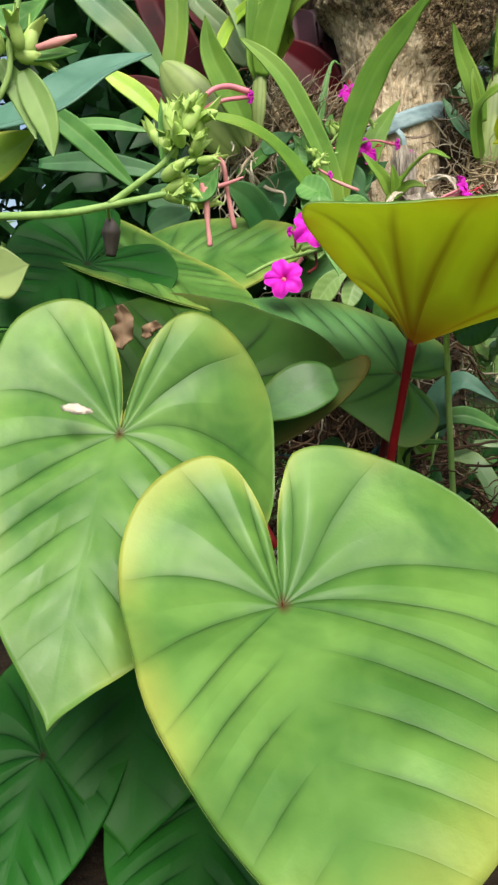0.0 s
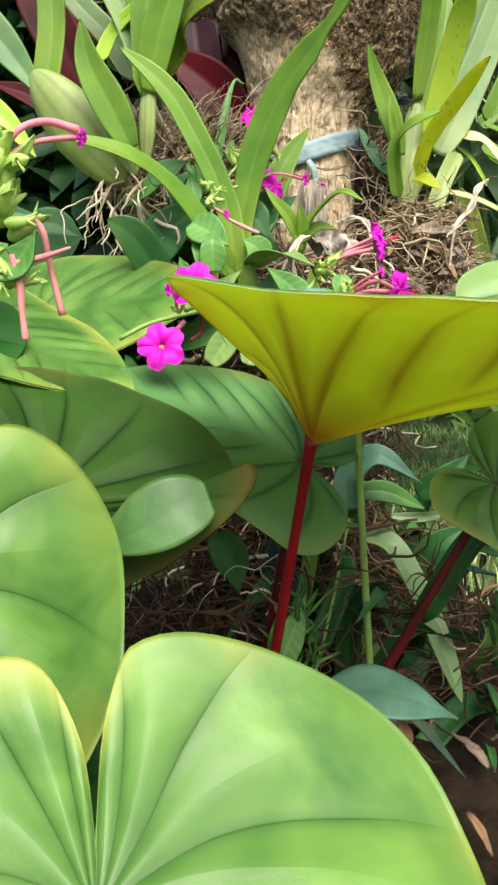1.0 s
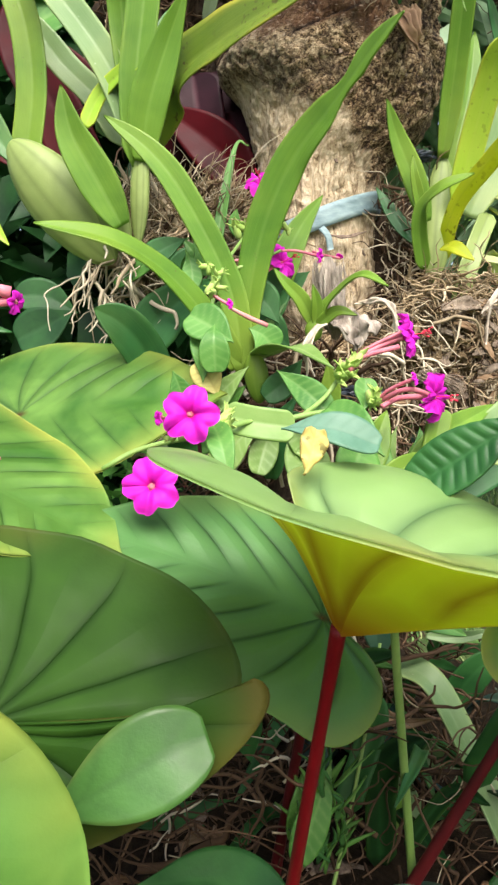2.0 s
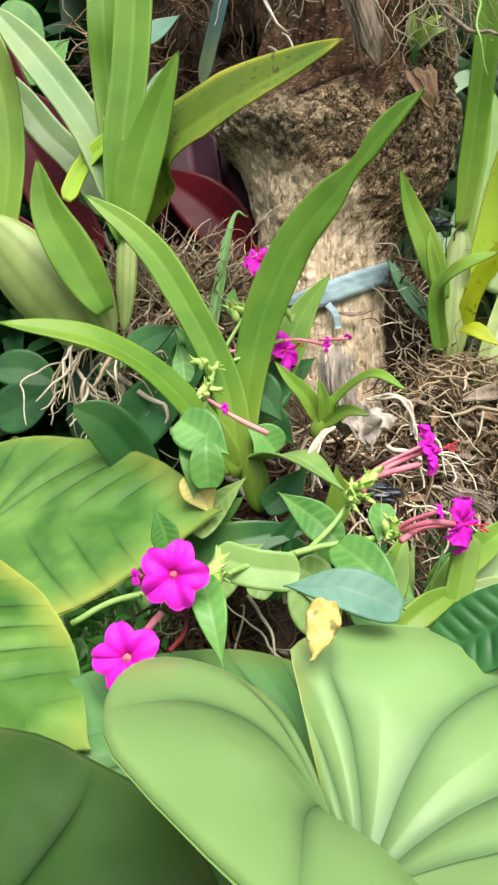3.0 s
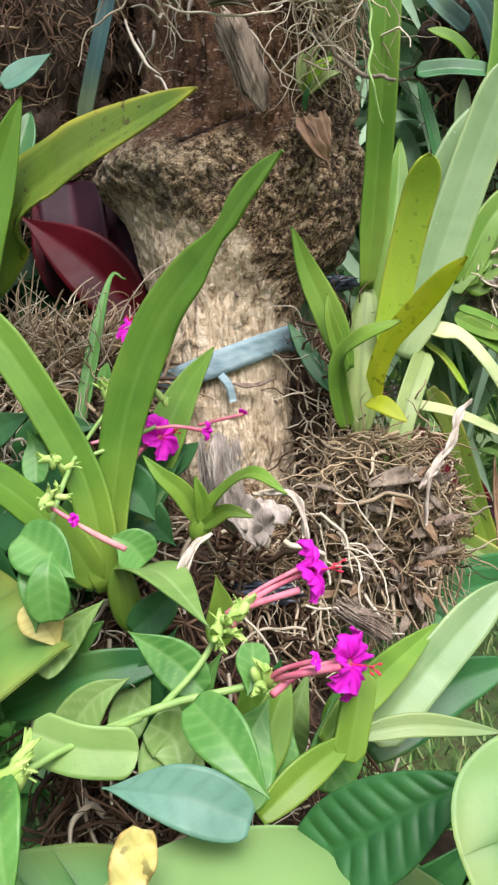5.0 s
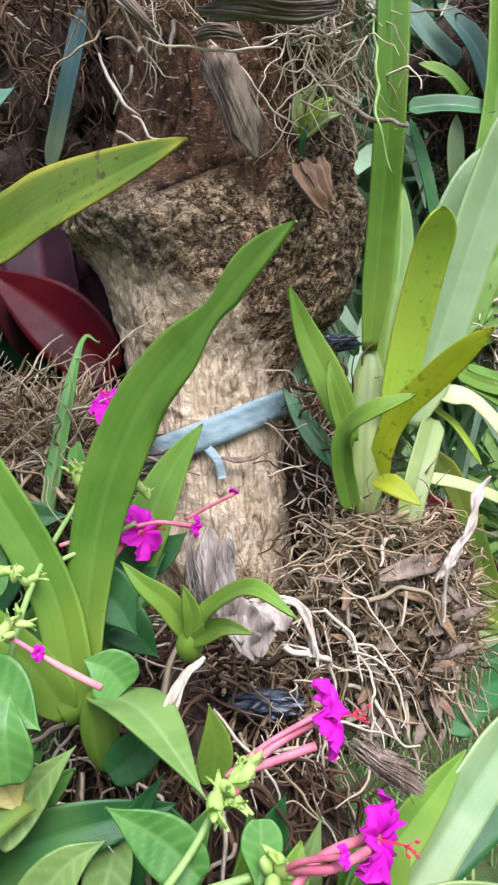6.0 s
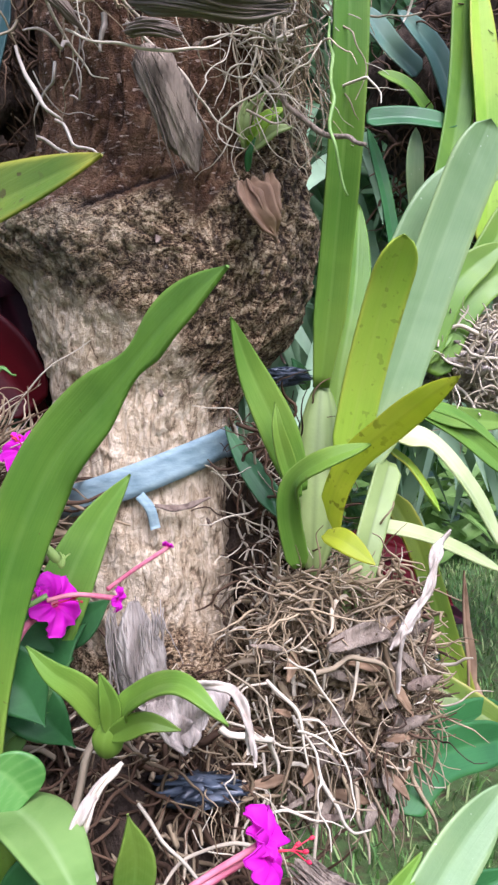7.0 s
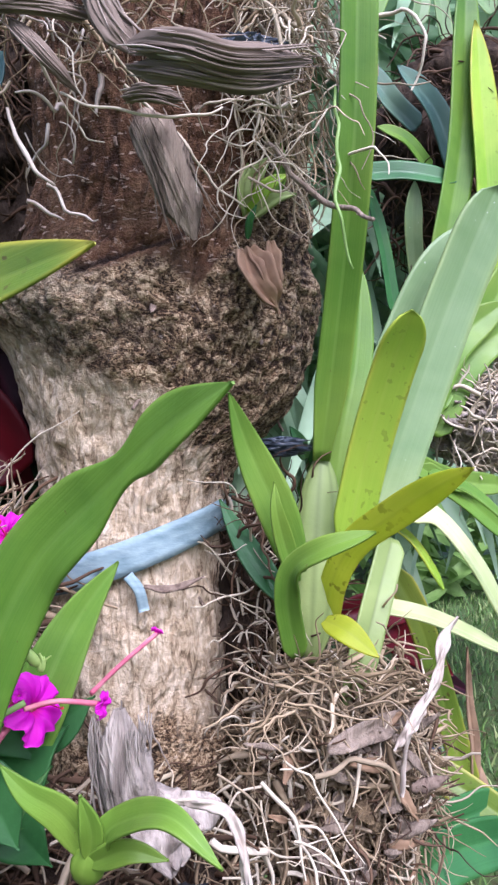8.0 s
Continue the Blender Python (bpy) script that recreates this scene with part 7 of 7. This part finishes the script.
blade("leaf", [(0.247, 0.700, 0.072), (0.270, 0.710, 0.113), (0.298, 0.720, 0.155)], 0.0278, STRAP_DEEP, greyleaf, "", profile='strap', fold=0.2)
blade("leaf", [(0.205, 0.700, 0.085), (0.205, 0.710, 0.132), (0.212, 0.720, 0.191)], 0.0185, STRAP_SHADE, greyleaf, "", profile='strap', fold=0.3)

straps = thing("strap_leaf_plant", "arching pale strap leaves in the shade of the bed", "foliage plant")
blade("leaf", [(0.208, 0.700, 0.234), (0.229, 0.680, 0.228), (0.249, 0.660, 0.190), (0.263, 0.640, 0.151), (0.276, 0.620, 0.111)], 0.0237, STRAP_PALE, straps, "long arching pale strap leaf", fold=0.3, face=(0.3, -0.7, 0.6), n=40)
blade("leaf", [(0.209, 0.700, 0.181), (0.233, 0.690, 0.164), (0.261, 0.680, 0.153)], 0.0179, STRAP_PALE, straps, "", fold=0.3, profile='lance')
blade("leaf", [(0.209, 0.710, 0.153), (0.217, 0.700, 0.126), (0.236, 0.690, 0.100)], 0.0173, STRAP_PALE, straps, "", fold=0.3, profile='lance')
blade("leaf", [(0.176, 0.660, 0.106), (0.202, 0.670, 0.123), (0.209, 0.680, 0.142)], 0.0121, STRAP, straps, "", fold=0.3, profile='lance')
blade("leaf", [(0.145, 0.660, 0.185), (0.153, 0.670, 0.228), (0.157, 0.680, 0.281)], 0.0129, STRAP, straps, "", fold=0.3)
blade("leaf", [(0.170, 0.700, 0.245), (0.183, 0.700, 0.235), (0.198, 0.700, 0.255)], 0.0118, STRAP, straps, "", fold=0.3, profile='lance')
blade("leaf", [(0.243, 0.735, 0.242), (0.273, 0.730, 0.242), (0.309, 0.730, 0.249)], 0.0096, STRAP_PALE, straps, "", fold=0.3, profile='lance')
ferny = thing("feathery_plant", "tuft of fine feathery green leaves by the stalks", "foliage plant")
rs = random.Random(5)
for k in range(60):
    p = np.array((0.132, 0.6, 0.1365)) + np.array((rs.uniform(-0.012, 0.014), rs.uniform(-0.01, 0.01), rs.uniform(0, 0.07)))
    d = np.array((rs.gauss(0, 0.5), -0.2, 1.0)) * rs.uniform(0.012, 0.03)
    blade("leaf", [p, p + d * 0.5, p + d + np.array((rs.gauss(0, 0.004), 0, 0))], rs.uniform(0.0015, 0.004), (BROAD, STRAP_DEEP)[k % 2], ferny, "", profile="lance", fold=0.2, n=6, nv=3)
curl2 = thing("dry_leaf", "curled brown dry leaf in the bed", "leaf")
blade("blade", [(0.181, 0.700, 0.218), (0.189, 0.690, 0.204), (0.211, 0.690, 0.191), (0.238, 0.690, 0.193)], 0.010, DRY, curl2, "", profile="lance", fold=0.6)
deadtwig = thing("dead_twig", "thin dark twig across the bed", "twig")
tube("twig", [(0.164, 0.700, 0.232), (0.200, 0.690, 0.240), (0.253, 0.690, 0.251)], [0.0016, 0.0022, 0.0012], FIBRE_DARK, deadtwig, "", 8, 20, 0.002, 2)

corner = thing("broad_leaf_plant", "large grey-green ribbed leaf among green buds", "foliage plant")
blade("leaf", [(-0.178, 0.460, 0.493), (-0.135, 0.460, 0.504), (-0.097, 0.470, 0.531), (-0.063, 0.480, 0.547)], 0.05, BROAD_GREY, corner, "", profile="lance", fold=0.25, veins=0, face=(0, -0.6, 0.8))
blade("leaf", [(-0.211, 0.480, 0.467), (-0.176, 0.480, 0.478), (-0.143, 0.480, 0.498)], 0.04, STRAP_YELLOW, corner, "", profile="lance", fold=0.2)
blade("leaf", [(-0.161, 0.550, 0.538), (-0.126, 0.560, 0.511), (-0.089, 0.570, 0.476)], 0.02, BROAD, corner, "", profile="lance", fold=0.2)
blade("leaf", [(-0.178, 0.600, 0.504), (-0.122, 0.600, 0.504), (-0.051, 0.600, 0.491)], 0.02, BROAD_DEEP, corner, "", profile="lance", fold=0.2)
blade("leaf", [(-0.158, 0.600, 0.535), (-0.116, 0.600, 0.535), (-0.079, 0.600, 0.529)], 0.012, BROAD, corner, "", profile="lance", fold=0.2)
blade("leaf", [(-0.176, 0.470, 0.400), (-0.163, 0.470, 0.404), (-0.149, 0.470, 0.409)], 0.04, BULB, corner, "pale variegated leaf", profile="ovate", fold=0.2)
blade("leaf", [(-0.140, 0.700, 0.611), (-0.103, 0.700, 0.586), (-0.076, 0.700, 0.555)], 0.02, STRAP_YELLOW, corner, "", profile="lance", fold=0.2)
blade("leaf", [(-0.195, 0.800, 0.738), (-0.129, 0.800, 0.682), (-0.087, 0.800, 0.631)], 0.04, STRAP_DEEP, corner, "", profile="lance", fold=0.2)

far_orchid = thing("orchid", "orchids with speckled yellow and green leaves behind", "orchid")
for pts, w, m in (
        ([(0.525, 1.050, 0.792), (0.527, 1.050, 0.908), (0.514, 1.050, 1.072)], 0.03, STRAP_YELLOW),
        ([(0.482, 1.060, 0.836), (0.504, 1.060, 0.960), (0.511, 1.060, 1.140)], 0.03, STRAP),
        ([(0.414, 1.080, 0.927), (0.452, 1.070, 0.928), (0.501, 1.060, 0.920)], 0.022, STRAP_DEEP),
        ([(0.523, 1.100, 0.943), (0.499, 1.100, 1.005), (0.457, 1.100, 1.048)], 0.03, STRAP_GREY),
        ([(0.492, 1.100, 0.946), (0.467, 1.100, 0.973), (0.435, 1.100, 0.984)], 0.016, STRAP),
        ([(0.489, 1.120, 0.996), (0.457, 1.120, 1.022), (0.425, 1.120, 1.060)], 0.03, STRAP_GREY),
        ([(0.427, 1.000, 0.684), (0.460, 1.000, 0.750), (0.511, 1.000, 0.792)], 0.03, STRAP),
        ([(0.438, 1.000, 0.675), (0.477, 1.000, 0.740), (0.534, 1.000, 0.783)], 0.03, STRAP),
        ([(0.472, 1.020, 0.732), (0.506, 1.020, 0.785), (0.548, 1.020, 0.851)], 0.03, STRAP),
        ([(0.417, 1.000, 0.679), (0.438, 1.000, 0.699), (0.460, 1.000, 0.712)], 0.02, STRAP),
        ([(0.412, 0.980, 0.650), (0.448, 0.980, 0.636), (0.503, 0.980, 0.630)], 0.02, STRAP),
        ([(0.417, 0.980, 0.646), (0.459, 0.980, 0.621), (0.508, 0.980, 0.581)], 0.02, STRAP),
        ([(0.453, 1.100, 0.798), (0.441, 1.100, 0.866), (0.423, 1.100, 0.928)], 0.014, STRAP_DEEP),
        ([(0.489, 1.120, 0.827), (0.483, 1.120, 0.887), (0.486, 1.120, 0.941)], 0.02, STRAP_PALE),
        ([(0.473, 1.200, 1.156), (0.487, 1.200, 1.191), (0.502, 1.200, 1.253)], 0.02, STRAP),
        ([(0.531, 1.200, 1.157), (0.538, 1.200, 1.198), (0.535, 1.200, 1.259)], 0.02, STRAP_PALE),
        ([(0.568, 1.200, 1.141), (0.560, 1.200, 1.188), (0.546, 1.200, 1.261)], 0.02, STRAP_PALE),
        ([(0.629, 1.200, 1.184), (0.613, 1.200, 1.209), (0.621, 1.200, 1.273)], 0.03, STRAP_PALE)):
    blade("leaf", pts, w, m, far_orchid, "", fold=0.3)

hollow = thing("leaf_tuft", "tuft of pale yellow-green young leaves in the trunk hollow", "foliage")
for pts, w, m in (
        ([(0.235, 0.825, 0.795), (0.236, 0.815, 0.808), (0.245, 0.812, 0.821)], 0.010, BULB),
        ([(0.236, 0.822, 0.793), (0.243, 0.812, 0.804), (0.254, 0.810, 0.811)], 0.009, STRAP_YELLOW),
        ([(0.237, 0.820, 0.790), (0.247, 0.810, 0.797), (0.258, 0.808, 0.800)], 0.008, BULB),
        ([(0.234, 0.825, 0.792), (0.231, 0.816, 0.801), (0.233, 0.815, 0.817)], 0.008, BULB),
        ([(0.245, 0.825, 0.796), (0.253, 0.822, 0.815), (0.254, 0.822, 0.834)], 0.008, STRAP),
        ([(0.234, 0.820, 0.778), (0.234, 0.815, 0.786), (0.237, 0.812, 0.794)], 0.004, STRAP_DEEP)):
    blade("leaf", pts, w, m, hollow, "", profile="lance", fold=0.45, n=20, nv=7)

dead_reed = thing("dead_reed", "thin brown dead reed standing over the lawn", "dead plant")
blade("stem", [(0.418, 0.900, 0.408), (0.418, 0.900, 0.449), (0.414, 0.900, 0.484), (0.413, 0.900, 0.522)], 0.008, DRY, dead_reed, "", profile="lance", fold=0.6, wave=0.05)

lawnside = thing("strap_leaf_plant", "strap leaves arching over the lawn below the orchid", "foliage plant")
for pts, w, m in (
        ([(0.317, 0.820, 0.419), (0.357, 0.840, 0.429), (0.421, 0.860, 0.433)], 0.03, STRAP_DEEP),
        ([(0.311, 0.800, 0.413), (0.350, 0.820, 0.427), (0.416, 0.840, 0.422)], 0.03, STRAP_DEEP),
        ([(0.361, 0.880, 0.457), (0.388, 0.860, 0.441), (0.420, 0.840, 0.418)], 0.022, STRAP_OLD),
        ([(0.411, 0.950, 0.463), (0.423, 0.920, 0.438), (0.434, 0.900, 0.404)], 0.01, DRY)):
    blade("leaf", pts, w, m, lawnside, "", fold=0.3)
upper_left = thing("broad_leaf_plant", "dark green broad leaves growing beside the trunk", "foliage plant")
for pts, w, m in (
        ([(0.012, 0.900, 0.824), (0.029, 0.900, 0.836), (0.050, 0.900, 0.850)], 0.02, BROAD_GREY),
        ([(-0.163, 1.200, 0.916), (-0.127, 1.200, 0.937), (-0.098, 1.200, 0.965)], 0.06, BROAD),
        ([(-0.149, 1.300, 0.995), (-0.118, 1.300, 1.004), (-0.087, 1.300, 0.973)], 0.06, BROAD_DEEP),
        ([(-0.188, 1.200, 0.992), (-0.161, 1.200, 0.978), (-0.127, 1.200, 0.944)], 0.06, BROAD),
        ([(-0.136, 0.950, 0.494), (-0.103, 0.950, 0.510), (-0.075, 0.950, 0.526)], 0.05, BROAD_DEEP),
        ([(-0.143, 0.980, 0.543), (-0.110, 0.980, 0.542), (-0.077, 0.980, 0.525)], 0.04, BROAD_DEEP)):
    blade("leaf", pts, w, m, upper_left, "", profile="ovate", fold=0.2)

# dark-coloured leaves stand in for the shade between the stalks, with litter
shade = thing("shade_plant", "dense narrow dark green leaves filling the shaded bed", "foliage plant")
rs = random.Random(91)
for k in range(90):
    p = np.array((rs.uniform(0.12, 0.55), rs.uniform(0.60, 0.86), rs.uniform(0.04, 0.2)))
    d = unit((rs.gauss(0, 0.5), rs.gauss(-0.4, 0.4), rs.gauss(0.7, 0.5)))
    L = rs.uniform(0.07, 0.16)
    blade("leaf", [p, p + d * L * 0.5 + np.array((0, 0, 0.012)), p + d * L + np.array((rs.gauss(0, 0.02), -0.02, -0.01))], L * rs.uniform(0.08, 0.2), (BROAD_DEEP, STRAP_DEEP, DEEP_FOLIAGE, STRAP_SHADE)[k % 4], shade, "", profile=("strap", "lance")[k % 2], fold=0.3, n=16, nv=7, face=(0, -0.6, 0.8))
litter = thing("leaf_litter", "brown dead leaves and bark scraps on the dark soil", "leaf litter")
for k in range(120):
    x, y = rs.uniform(-0.1, 0.45), rs.uniform(0.4, 0.8)
    p = np.array((x, y, 0.085 + 0.02 * rs.random()))
    a = rs.uniform(0, 6.28)
    L = rs.uniform(0.015, 0.045)
    d = np.array((math.cos(a), math.sin(a), rs.gauss(0, 0.25))) * L
    blade("scrap", [p, p + d * 0.5 + np.array((0, 0, 0.004)), p + d], L * rs.uniform(0.2, 0.45), (LITTER, DRY, FLAKE, LITTER)[k % 4], litter, "", profile="lance", fold=rs.uniform(-0.4, 0.5), n=8, nv=5, wave=0.1, seed=k, face=(0, 0, 1))
